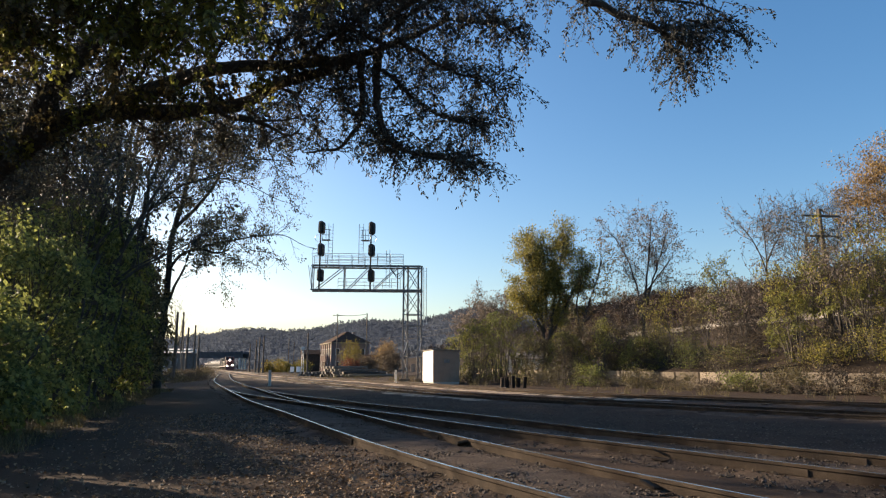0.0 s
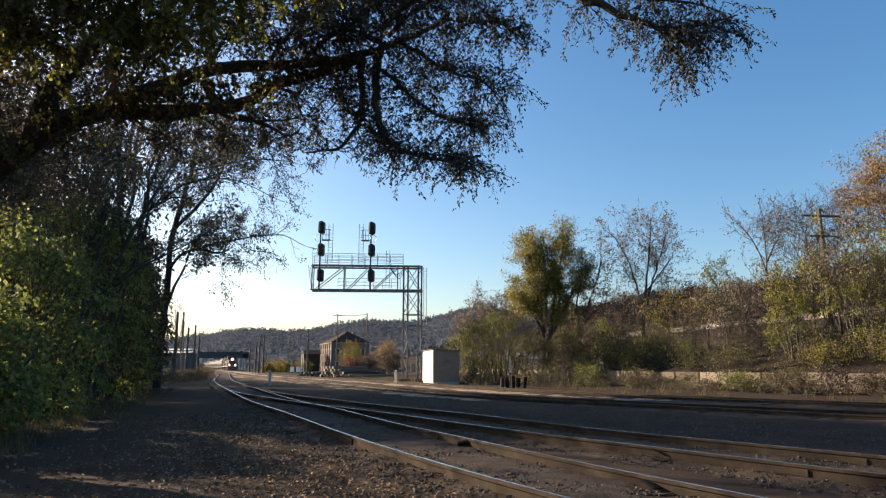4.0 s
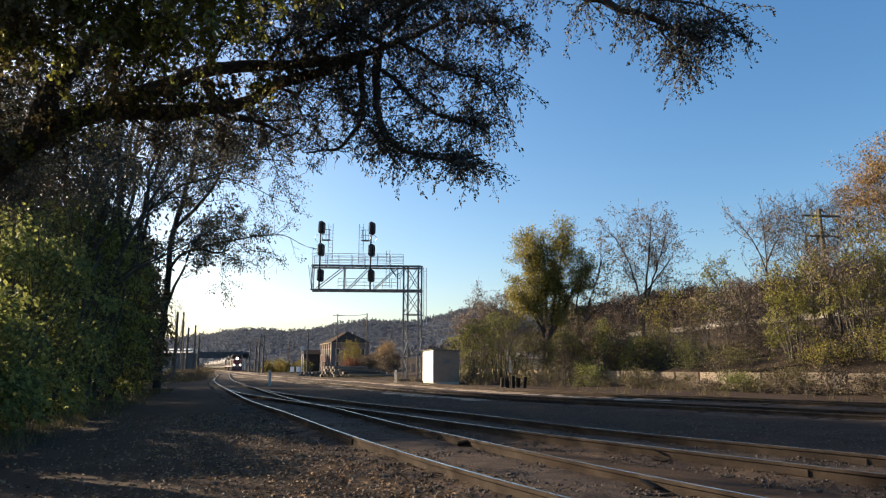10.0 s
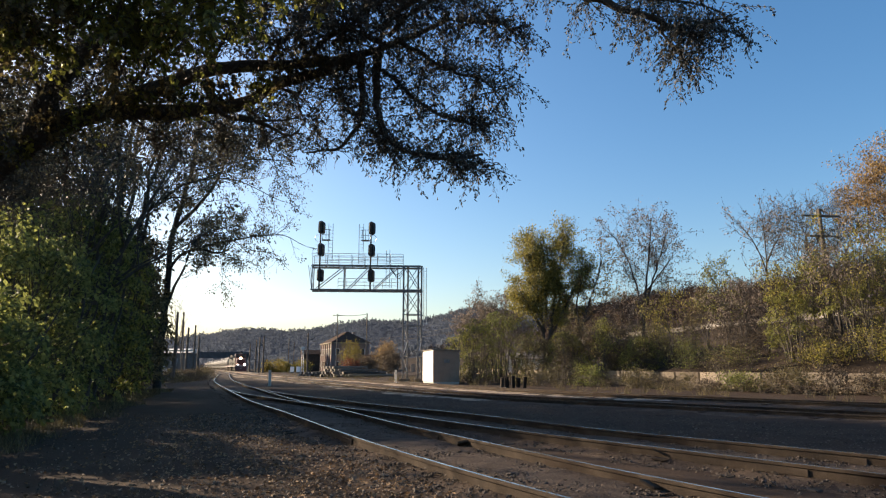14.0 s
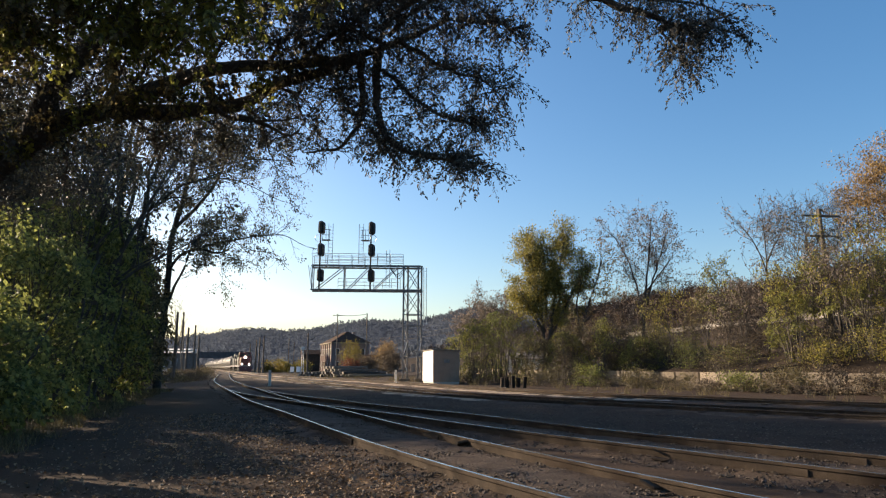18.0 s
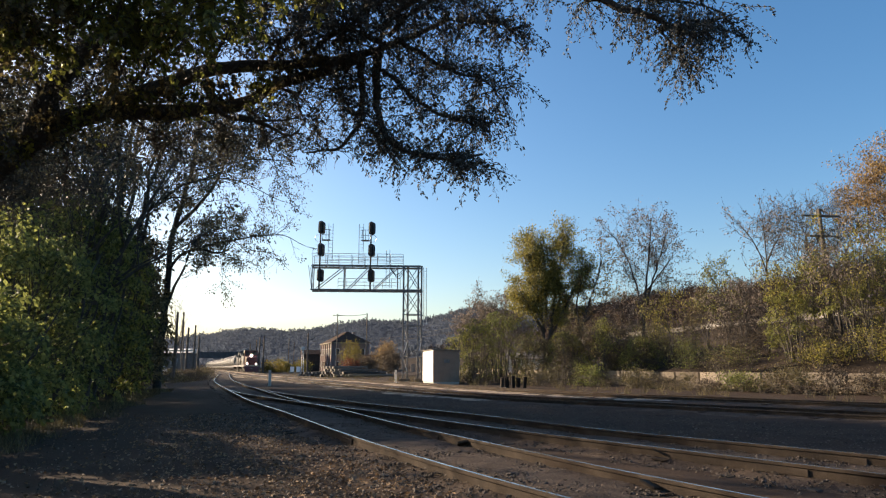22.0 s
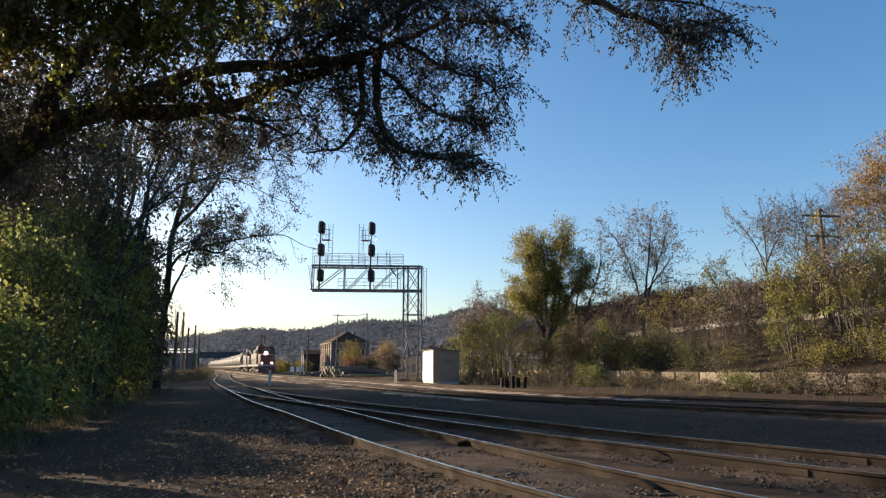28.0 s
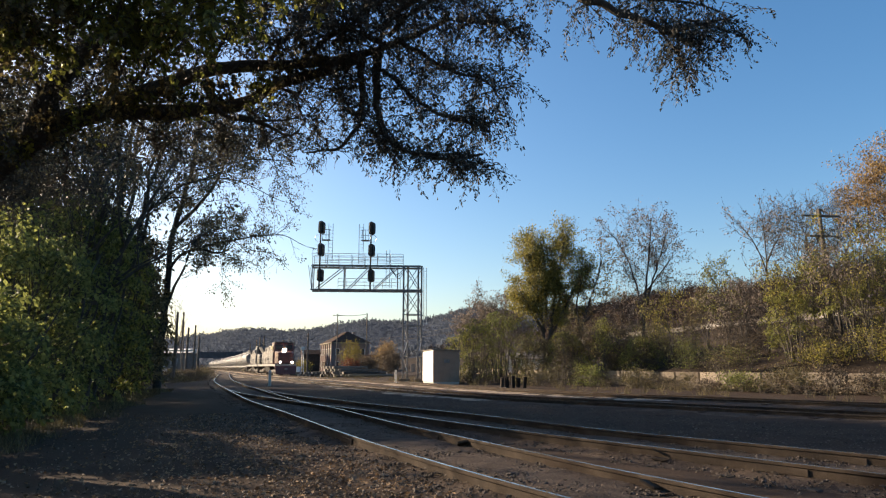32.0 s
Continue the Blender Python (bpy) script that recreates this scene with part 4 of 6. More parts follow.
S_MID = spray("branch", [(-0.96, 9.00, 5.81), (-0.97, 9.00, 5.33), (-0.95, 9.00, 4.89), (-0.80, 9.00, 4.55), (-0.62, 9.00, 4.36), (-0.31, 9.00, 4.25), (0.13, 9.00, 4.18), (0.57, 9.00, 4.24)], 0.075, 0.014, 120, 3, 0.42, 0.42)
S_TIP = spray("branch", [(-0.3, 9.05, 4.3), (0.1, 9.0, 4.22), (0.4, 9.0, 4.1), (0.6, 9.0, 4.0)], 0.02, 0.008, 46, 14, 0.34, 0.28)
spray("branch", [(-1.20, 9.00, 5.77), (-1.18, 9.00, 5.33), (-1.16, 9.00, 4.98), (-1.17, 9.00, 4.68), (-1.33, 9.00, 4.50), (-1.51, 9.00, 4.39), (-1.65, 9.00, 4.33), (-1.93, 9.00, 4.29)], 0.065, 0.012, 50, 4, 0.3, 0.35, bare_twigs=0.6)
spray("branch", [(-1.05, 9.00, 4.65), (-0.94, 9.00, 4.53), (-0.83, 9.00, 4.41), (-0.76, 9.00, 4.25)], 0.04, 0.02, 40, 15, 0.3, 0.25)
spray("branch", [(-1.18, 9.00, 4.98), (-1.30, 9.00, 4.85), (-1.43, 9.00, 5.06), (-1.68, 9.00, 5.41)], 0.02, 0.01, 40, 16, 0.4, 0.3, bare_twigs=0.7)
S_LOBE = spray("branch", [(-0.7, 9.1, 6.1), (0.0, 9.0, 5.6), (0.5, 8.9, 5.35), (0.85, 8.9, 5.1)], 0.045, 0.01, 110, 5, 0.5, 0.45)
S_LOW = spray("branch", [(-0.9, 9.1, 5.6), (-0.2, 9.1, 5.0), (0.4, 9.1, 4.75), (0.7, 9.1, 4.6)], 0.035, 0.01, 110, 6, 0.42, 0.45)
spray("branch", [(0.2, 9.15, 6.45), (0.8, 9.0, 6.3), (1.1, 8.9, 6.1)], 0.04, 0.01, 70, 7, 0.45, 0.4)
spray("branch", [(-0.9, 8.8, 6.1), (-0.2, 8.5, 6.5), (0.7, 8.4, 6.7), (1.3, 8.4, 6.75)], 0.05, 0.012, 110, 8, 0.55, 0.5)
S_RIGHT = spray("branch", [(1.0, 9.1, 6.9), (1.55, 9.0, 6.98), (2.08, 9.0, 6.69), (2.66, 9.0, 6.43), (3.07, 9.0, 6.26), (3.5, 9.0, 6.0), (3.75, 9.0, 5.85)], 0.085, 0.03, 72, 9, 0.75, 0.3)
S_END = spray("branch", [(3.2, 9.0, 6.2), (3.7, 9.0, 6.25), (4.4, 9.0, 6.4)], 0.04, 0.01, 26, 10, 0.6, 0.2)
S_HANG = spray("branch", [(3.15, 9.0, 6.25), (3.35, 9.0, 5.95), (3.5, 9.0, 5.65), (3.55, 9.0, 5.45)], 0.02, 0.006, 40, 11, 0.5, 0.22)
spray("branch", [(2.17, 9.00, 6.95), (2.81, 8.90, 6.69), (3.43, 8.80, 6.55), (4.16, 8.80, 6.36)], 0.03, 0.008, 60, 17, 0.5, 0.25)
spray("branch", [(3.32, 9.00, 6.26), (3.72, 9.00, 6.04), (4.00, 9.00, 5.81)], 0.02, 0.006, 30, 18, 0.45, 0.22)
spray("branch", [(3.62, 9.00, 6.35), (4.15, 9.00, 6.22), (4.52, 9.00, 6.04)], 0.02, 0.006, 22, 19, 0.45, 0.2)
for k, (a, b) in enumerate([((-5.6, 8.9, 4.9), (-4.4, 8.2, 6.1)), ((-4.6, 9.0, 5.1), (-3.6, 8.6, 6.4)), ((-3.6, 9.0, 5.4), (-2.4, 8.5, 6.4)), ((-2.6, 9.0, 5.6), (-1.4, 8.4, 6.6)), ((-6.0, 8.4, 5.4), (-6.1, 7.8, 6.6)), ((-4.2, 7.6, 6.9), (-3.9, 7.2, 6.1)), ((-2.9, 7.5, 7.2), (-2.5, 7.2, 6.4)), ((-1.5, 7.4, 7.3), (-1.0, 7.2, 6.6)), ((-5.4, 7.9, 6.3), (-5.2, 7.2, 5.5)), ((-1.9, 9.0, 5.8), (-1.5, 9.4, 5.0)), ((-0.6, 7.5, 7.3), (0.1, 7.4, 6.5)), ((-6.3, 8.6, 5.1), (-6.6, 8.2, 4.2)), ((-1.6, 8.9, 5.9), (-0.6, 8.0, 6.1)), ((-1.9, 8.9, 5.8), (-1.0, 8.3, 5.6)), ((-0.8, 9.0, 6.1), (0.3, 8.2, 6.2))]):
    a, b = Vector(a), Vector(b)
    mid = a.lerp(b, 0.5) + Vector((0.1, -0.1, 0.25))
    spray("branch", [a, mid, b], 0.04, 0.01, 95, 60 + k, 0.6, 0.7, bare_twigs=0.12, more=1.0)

for k, (a, b) in enumerate([((-4.6, 9.05, 4.9), (-4.2, 9.3, 4.2)), ((-3.7, 9.2, 4.95), (-3.2, 9.4, 4.35)), ((-3.0, 9.2, 5.1), (-2.6, 9.5, 4.4)), ((-2.5, 9.2, 5.4), (-2.1, 9.4, 4.9)), ((-5.6, 9.0, 4.6), (-5.6, 9.4, 3.7)), ((-6.3, 8.9, 4.3), (-6.4, 9.0, 3.4))]):
    a, b = Vector(a), Vector(b)
    spray("branch", [a, a.lerp(b, 0.5) + Vector((0.1, 0, 0.1)), b], 0.025, 0.008, 55, 90 + k, 0.45, 0.5, bare_twigs=0.25, more=1.0)

# leafy shoots above the leaning trunk
for k, (a, b) in enumerate([((-5.73, 8.90, 4.85), (-6.22, 8.70, 5.70))]):
    a, b = Vector(a), Vector(b)
    spray("branch", [a, a.lerp(b, 0.5) + Vector((0.1, 0, 0.15)), b], 0.03, 0.01, 50, 130 + k, 0.5, 0.55)

# vine with large leaves over the limb
vine = thing("vine", "climbing vine with large yellow-green leaves hanging from the willow", "vine")
for k in range(16):
    vr = random.Random(300 + k)
    x0 = -5.6 + 4.2 * k / 15 + vr.uniform(-0.2, 0.2)
    y0 = 6.6 + vr.uniform(-0.5, 0.5)
    z0 = 6.0 + 0.12 * (x0 + 5.6) + vr.uniform(-0.3, 0.3)
    spray("strand", [(x0, y0, z0), (x0 + 0.1, y0 - 0.05, z0 - 0.4), (x0 + vr.uniform(-.3, .3), y0 + 0.1, z0 - vr.uniform(0.7, 1.3))], 0.012, 0.005, 20, 320 + k, 0.35, 0.25, 0.085, 0.06, LEAF_VINE, parent=vine)
for k in range(16):
    vr = random.Random(400 + k)
    x0 = -5.3 + 2.4 * k / 15 + vr.uniform(-0.2, 0.2)
    y0 = 6.9 + vr.uniform(-0.4, 0.4)
    z0 = 5.75 + vr.uniform(-0.3, 0.3)
    spray("strand", [(x0, y0, z0), (x0 + 0.1, y0 - 0.05, z0 - 0.35), (x0 + vr.uniform(-.3, .3), y0 + 0.1, z0 - vr.uniform(0.6, 1.1))], 0.012, 0.005, 18, 420 + k, 0.35, 0.25, 0.075, 0.05, LEAF_VINE if k % 2 else LEAF_DUSK, parent=vine)
for k in range(18):
    vr = random.Random(500 + k)
    t = k / 17
    x0 = -6.5 + 4.4 * t
    z0 = 4.35 + 1.25 * t ** 0.8 + vr.uniform(-0.1, 0.3)
    y0 = 8.62 + vr.uniform(-0.15, 0.1)
    spray("strand", [(x0, y0, z0), (x0 + vr.uniform(-.2, .2), y0 - 0.03, z0 - 0.2), (x0 + vr.uniform(-.3, .3), y0, z0 - vr.uniform(0.35, 0.7))], 0.012, 0.005, 9, 520 + k, 0.25, 0.22, 0.075, 0.055, LEAF_VINE if k % 3 == 0 else LEAF_DUSK, parent=vine)


# ---- cantilever signal gantry ----
def make_gantry():
    g = thing("signal_gantry", "grey steel cantilever signal gantry reaching over two main tracks", "signal gantry", pose(-3.62, 60.0, 0, 0, 0, 4))
    ZB, ZT, DEP, X0 = 8.22, 10.42, 1.3, -8.35
    # tower: x 0..1.65, y 0..DEP
    legs = [(0, 0), (1.35, 0), (0.42, DEP), (1.7, DEP)]
    for x, y in legs:
        bm = B()
        bar(bm, (x, y, 0.25), (x, y, ZT + 0.1), 0.16, 0.16)
        part("leg", bm, STEEL_DARK, g, "weathered grey steel leg", 0.01)
        boxed("footing", (x, y, 0.1), (0.6, 0.6, 0.35), CONCRETE, g, "concrete footing", 0.03)
    pairs = [(0, 2), (1, 3)]
    for a, b in pairs:
        pa, pb = legs[a], legs[b]
        z, k = 0.8, 0
        while z < ZB - 0.5:
            bm = B()
            bar(bm, (*pa, z), (*pb, z), 0.07)
            part("brace", bm, GALV, g)
            bm = B()
            lo, hi = (pa, pb) if k % 2 else (pb, pa)
            bar(bm, (*lo, z), (*hi, z + 1.42), 0.06)
            part("brace", bm, GALV, g)
            z, k = z + 1.42, k + 1
    for za, zb in ((ZB + 0.05, ZT - 0.05), (ZB - 2.1, ZB - 0.1)):
        for y, xa, xb in ((0, 0, 1.35), (DEP, 0.42, 1.7)):
            for s in (0, 1):
                bm = B()
                bar(bm, (xa, y, za if s else zb), (xb, y, zb if s else za), 0.06)
                part("brace", bm, STEEL_DARK, g)
    for z in (ZB - 2.2, 5.0):
        for y, xa, xb in ((0, 0, 1.35), (DEP, 0.42, 1.7)):
            bm = B()
            bar(bm, (xa - 0.1, y, z), (xb + 0.25, y, z), 0.08)
            part("brace", bm, STEEL_DARK, g)
    # boom: two trusses with floor braces
    xs = [X0, -5.45, -3.1, -0.55]
    for y in (0, DEP):
        for z in (ZB, ZT):
            bm = B()
            bar(bm, (X0 - 0.1, y, z), (1.75 + (0.05 if y else 0), y, z), 0.13, 0.15)
            part("chord", bm, STEEL_DARK, g, "dark steel boom chord", 0.01)
        for x in xs:
            bm = B()
            bar(bm, (x, y, ZB), (x, y, ZT), 0.09)
            part("upright", bm, GALV if y else STEEL_DARK, g)
        for a, b in zip(xs[:-1], xs[1:]):
            bm = B()
            bar(bm, (a + 0.35, y, ZB + 0.1), (b - 0.1, y, ZT - 0.1), 0.13, 0.07)
            part("diagonal", bm, GALV, g)
    for x in np.linspace(X0, 0, 8):
        for z in (ZB, ZT):
            bm = B()
            bar(bm, (x, 0, z), (x, DEP, z), 0.07)
            part("crossbeam", bm, STEEL_DARK, g)
    bm = B()
    for y in np.linspace(0.12, DEP - 0.12, 12):
        bar(bm, (X0, y, ZT + 0.12), (1.6, y, ZT + 0.12), 0.03, 0.04)
    part("walkway_grating", bm, STEEL_DARK, g)
    # railings above and inside
    for y, zb, xa, xb in ((0.0, ZT + 0.1, X0, -0.05), (DEP, ZT + 0.1, X0, -0.05), (DEP * 0.6, ZB + 0.1, X0 + 2.3, -0.3)):
        for h in (0.4, 0.72, 1.05):
            bm = B()
            rod(bm, (xa, y, zb + h), (xb, y, zb + h), 0.022, 6)
            part("handrail", bm, GALV, g)
        for x in np.linspace(xa, xb, 8):
            bm = B()
            rod(bm, (x, y, zb), (x, y, zb + 1.07), 0.024, 6)
            part("rail_post", bm, GALV, g)
    for xa in (-7.65, -3.05):
        bm = B()
        rod(bm, (xa, -0.35, ZB - 0.1), (xa, -0.35, ZT + 4.05), 0.075, 10)
        part("mast", bm, BLACK, g, "signal mast")
        for zc in (ZT + 3.5, ZT + 1.42, ZB + 1.27):
            # a head: oval backboard, housing, three hooded lenses facing away up the line
            m = Matrix.Translation((xa + 0.06, -0.38, zc)) @ Matrix.Rotation(radians(-24), 4, "Z")
            bm = B()
            bmesh.ops.create_cone(bm, cap_ends=True, segments=20, radius1=0.24, radius2=0.26, depth=0.45, matrix=m @ Matrix.Translation((0, 0.08, 0)) @ Matrix.Rotation(radians(90), 4, "X"))
            for v in bm.verts:
                lv = m.inverted() @ v.co
                lv.z += 0.34 if lv.z > 0.01 else (-0.34 if lv.z < -0.01 else 0)
                v.co = m @ lv
            head = part("signal_head", bm, BLACK, g, "black oval signal head")
            bm = B()
            box(bm, (0, -0.2, 0), (0.3, 0.14, 0.9), m)
            part("housing", bm, BLACK, head, bevel=0.05)
            for dz in (-0.33, 0, 0.33):
                bm = B()
                bmesh.ops.create_cone(bm, cap_ends=False, segments=14, radius1=0.14, radius2=0.13, depth=0.36, matrix=m @ Matrix.Translation((0, 0.26, dz)) @ Matrix.Rotation(radians(90), 4, "X"))
                part("hood", bm, BLACK, head)
        sgn = 1 if xa < -5 else -1
        lx = xa + sgn * 0.9
        for dx in (-0.2, 0.2):
            bm = B()
            bar(bm, (lx + dx, -0.2, ZT + 0.15), (lx + dx, -0.2, ZT + 3.9), 0.045)
            part("ladder_rail", bm, GALV, g)
        for z in np.arange(ZT + 0.4, ZT + 3.9, 0.32):
            bm = B()
            rod(bm, (lx - 0.2, -0.2, z), (lx + 0.2, -0.2, z), 0.016, 6)
            part("rung", bm, GALV, g)
        boxed("service_platform", (xa + sgn * 0.5, -0.2, ZT + 2.35), (0.75, 0.6, 0.05), STEEL_DARK, g)
        for h in (0.45, 0.95):
            bm = B()
            rod(bm, (xa + sgn * 0.15, -0.45, ZT + 2.35 + h), (lx, -0.45, ZT + 2.35 + h), 0.025, 6)
            part("handrail", bm, STEEL_DARK, g)
        for dx in (0.2, 0.5, 0.8):
            bm = B()
            rod(bm, (xa + sgn * dx, -0.45, ZT + 2.35), (xa + sgn * dx, -0.45, ZT + 3.32), 0.025, 6)
            part("rail_post", bm, STEEL_DARK, g)
        bm = B()
        ring = [Vector((xa - sgn * 0.22 + 0.27 * math.cos(t), -0.4, ZT + 2.5 + 0.32 * math.sin(t))) for t in np.linspace(0, 2 * math.pi, 17)]
        for a, b in zip(ring[:-1], ring[1:]):
            rod(bm, a, b, 0.022, 5)
        part("cable_loop", bm, GALV, g)
    # short ladder up through the walkway
    for dx in (-1.62, -1.3):
        bm = B()
        bar(bm, (dx, -0.1, ZB + 0.2), (dx, -0.1, ZT + 1.5), 0.045)
        part("ladder_rail", bm, GALV, g)
    for z in np.arange(ZB + 0.4, ZT + 1.4, 0.32):
        bm = B()
        rod(bm, (-1.62, -0.1, z), (-1.3, -0.1, z), 0.016, 6)
        part("rung", bm, GALV, g)
    # slanted stay at the boom's free end
    for y in (0, DEP):
        bm = B()
        bar(bm, (X0 - 0.35, y, ZT), (X0, y, ZB), 0.05)
        part("end_stay", bm, GALV, g)
    # ladder on the tower's outer side, cables and cabinet
    for dx in (1.85, 2.12):
        bm = B()
        bar(bm, (dx, 0.2, 5.0), (dx, 0.2, ZT), 0.045)
        part("ladder_rail", bm, GALV, g)
    for z in np.arange(5.2, ZT, 0.32):
        bm = B()
        rod(bm, (1.85, 0.2, z), (2.12, 0.2, z), 0.016, 6)
        part("rung", bm, GALV, g)
    for k in range(3):
        acc = Acc()
        pts = [Vector((-1.3 + 1.2 * t + 0.1 * k, -0.12, ZT - 0.15 - (0.5 + 0.2 * k) * math.sin(t * math.pi) - 0.2 * t)) for t in np.linspace(0, 1, 9)]
        acc.tube(pts, [0.03] * 9, 6)
        put("cable", acc.mesh("cable", BLACK), g)
    boxed("junction_box", (0.9, -0.15, 1.2), (0.35, 0.25, 0.7), STEEL_DARK, g, "grey junction box", 0.02)
    return g


make_gantry()


# ---- equipment shed ----
def make_shed():
    s = thing("equipment_shed", "white metal signal equipment shed with a shade-toned pinkish-grey end wall", "shed", pose(-0.77, 51.0, 0.0, 0, 0, 10.5))
    W, L, H = 2.08, 5.2, 2.42
    boxed("base", (W / 2, L / 2, 0.06), (W - 0.1, L - 0.1, 0.16), CONCRETE_FAR, s, "concrete base")
    boxed("body", (W / 2, L / 2, 0.14 + H / 2), (W, L, H), WHITE, s, "white metal walls", 0.015)
    bm = B()
    box(bm, (W / 2, L / 2, H + 0.19), (W + 0.18, L + 0.18, 0.09))
    for v in bm.verts:
        if v.co.x > W / 2:
            v.co.z -= 0.08
    part("roof", bm, ROOF_TAR, s, "shallow grey roof", 0.01)
    for y in np.linspace(0.25, L - 0.25, 10):
        boxed("wall_seam", (-0.012, y, 0.14 + H / 2), (0.024, 0.04, H - 0.08), WHITE, s)
    boxed("end_wall", (W / 2, -0.006, 0.14 + H / 2), (W - 0.02, 0.03, H - 0.02), SHED_SHADED, s, "pinkish-grey end wall with its shade painted in", 0.004)
    boxed("vent", (W * 0.52, -0.04, 1.72), (0.42, 0.05, 0.26), STEEL_DARK, s, "dark louvred vent")


make_shed()


# ---- posts, poles, wires ----
def make_post(x, y, h):
    p = thing("marker_post", "weathered white wooden marker post by the tracks", "post", pose(x, y, -0.05, 1, -1, 7), "marker posts")
    bm = B()
    box(bm, (0, 0, h / 2), (0.2, 0.2, h))
    for v in bm.verts:
        if v.co.z > h * 0.9:
            v.co.x *= 0.8
            v.co.y *= 0.8
    part("shaft", bm, POST_PAINT, p, bevel=0.015)
    boxed("cap", (0, 0, h + 0.02), (0.18, 0.18, 0.05), POST_PAINT, p, bevel=0.01)


make_post(-12.0, 46.4, 1.06)
make_post(-3.85, 54.7, 1.06)


def make_pole(x, y, h, arms=0, turn=0, lean=0.0, r=0.17, label="bare dark wooden pole"):
    z = float(land(x, y))
    p = thing("utility_pole", label, "pole", pose(x, y, z - 0.15, 0, lean, turn), "utility poles")
    bm = B()
    rod(bm, (0, 0, 0), (0, 0, h + 0.15), r, 9, r * 0.65)
    part("shaft", bm, POLE_WOOD, p)
    for k in range(arms):
        zz = h - 0.35 - 1.35 * k
        boxed("crossarm", (0, -0.12, zz), (2.7 if k == 0 else 2.3, 0.1, 0.12), POLE_WOOD, p, bevel=0.01)
        for dx in (-1.2, -0.75, -0.35, 0.35, 0.75, 1.2):
            bm = B()
            rod(bm, (dx * (1 if k == 0 else 0.85), -0.12, zz + 0.05), (dx * (1 if k == 0 else 0.85), -0.12, zz + 0.28), 0.045, 6, 0.03)
            part("insulator", bm, STEEL_DARK, p)
    return p


for x, y, h in ((-24.7, 61.2, 6.35), (-42.4, 110, 7.8), (-41.2, 112, 6.5), (-52.4, 140, 10.1), (-56.0, 142, 13.0), (-40.2, 149, 8.3), (-42.8, 155, 8.2), (-45.3, 161, 7.9), (-50.2, 173, 7.2), (-60.4, 260, 12.3), (-59.2, 264, 11.2), (-30.5, 150, 8.9), (-20.7, 180, 15.8)):
    make_pole(x, y, h, lean=0.4 * math.sin(7 * x + y), r=0.15 if y < 100 else 0.24)
make_pole(-28.8, 180, 15.7, 1, 12, label="tall wooden pole with a crossarm")
RP = (24.7, 42.0)
make_pole(RP[0], RP[1], 11.5 - float(land(*RP)), 2, 8, label="wooden pole with two crossarms of insulators on the slope")


def wire(a, b, sag, r=0.012, label="thin overhead line wire"):
    acc = Acc()
    a, b = Vector(a), Vector(b)
    pts = [a.lerp(b, t) - Vector((0, 0, sag * 4 * t * (1 - t))) for t in np.linspace(0, 1, 13)]
    acc.tube(pts, [r] * 13, 4)
    tagged(put("overhead_wire", acc.mesh("overhead_wire", BLACK)), label, "wire", "overhead wires")


wire((-28.8, 180, 15.3), (-20.7, 180, 15.6), 0.3, 0.05)
wire((-20.7, 180, 9.0), (6, 120, 9.5), 0.8, 0.04)
wire((-20.7, 180, 8.2), (6, 120, 8.6), 0.8, 0.04)


# ---- stacked timbers beside the main track ----
def make_log(m, length, r, seed):
    lg = thing("log", "old timber pole with a pale sawn end lying in a heap", "log", m, "timber heap")
    rng = random.Random(seed)
    acc = Acc()
    n = 9
    acc.tube([Vector((length * i / (n - 1), rng.gauss(0, .02), rng.gauss(0, .01))) for i in range(n)], [r * (1 - 0.15 * i / (n - 1)) * rng.uniform(.95, 1.05) for i in range(n)], 10)
    put("stem", acc.mesh("stem", LOG_BARK, True), lg)
    bm = B()
    rod(bm, (-0.03, 0, 0), (0.01, 0, 0), r * 0.93, 10)
    part("sawn_end", bm, LOG_END, lg, "pale sawn end")


lr = random.Random(77)
for row in range(4):
    for k in range(9 - 2 * row):
        make_log(pose(-16.2 + 0.5 * k + 0.25 * row, 88.2 - 0.22 * k + lr.uniform(-.3, .3), 0.2 + 0.34 * row, 0, 0, 28 + lr.uniform(-5, 5)), 7.6 + lr.uniform(-1.5, 1.2) - row, 0.2, 10 * row + k)
for k in range(10):
    make_log(pose(-19.4 + 0.26 * k, 89.6 + 0.15 * (k % 3), 0.17 + 0.3 * (k % 2), lr.uniform(-6, 6), lr.uniform(-6, 6), 60 + lr.uniform(-25, 25)), 2.4, 0.16, 50 + k)


# ---- buildings ----
def window_on(parent, c, w, h, m, frame_mat=None):
    bm = B()
    for dx in (-w / 2, w / 2):
        box(bm, (c[0] + dx, c[1], c[2]), (0.12, 0.14, h + 0.12), m)
    for dz in (-h / 2, h / 2):
        box(bm, (c[0], c[1], c[2] + dz), (w, 0.14, 0.12), m)
    win = part("window", bm, frame_mat or CONCRETE_FAR, parent)
    bm = B()
    box(bm, (c[0], c[1] + 0.03, c[2]), (w, 0.05, h), m)
    part("pane", bm, GLASS, win)


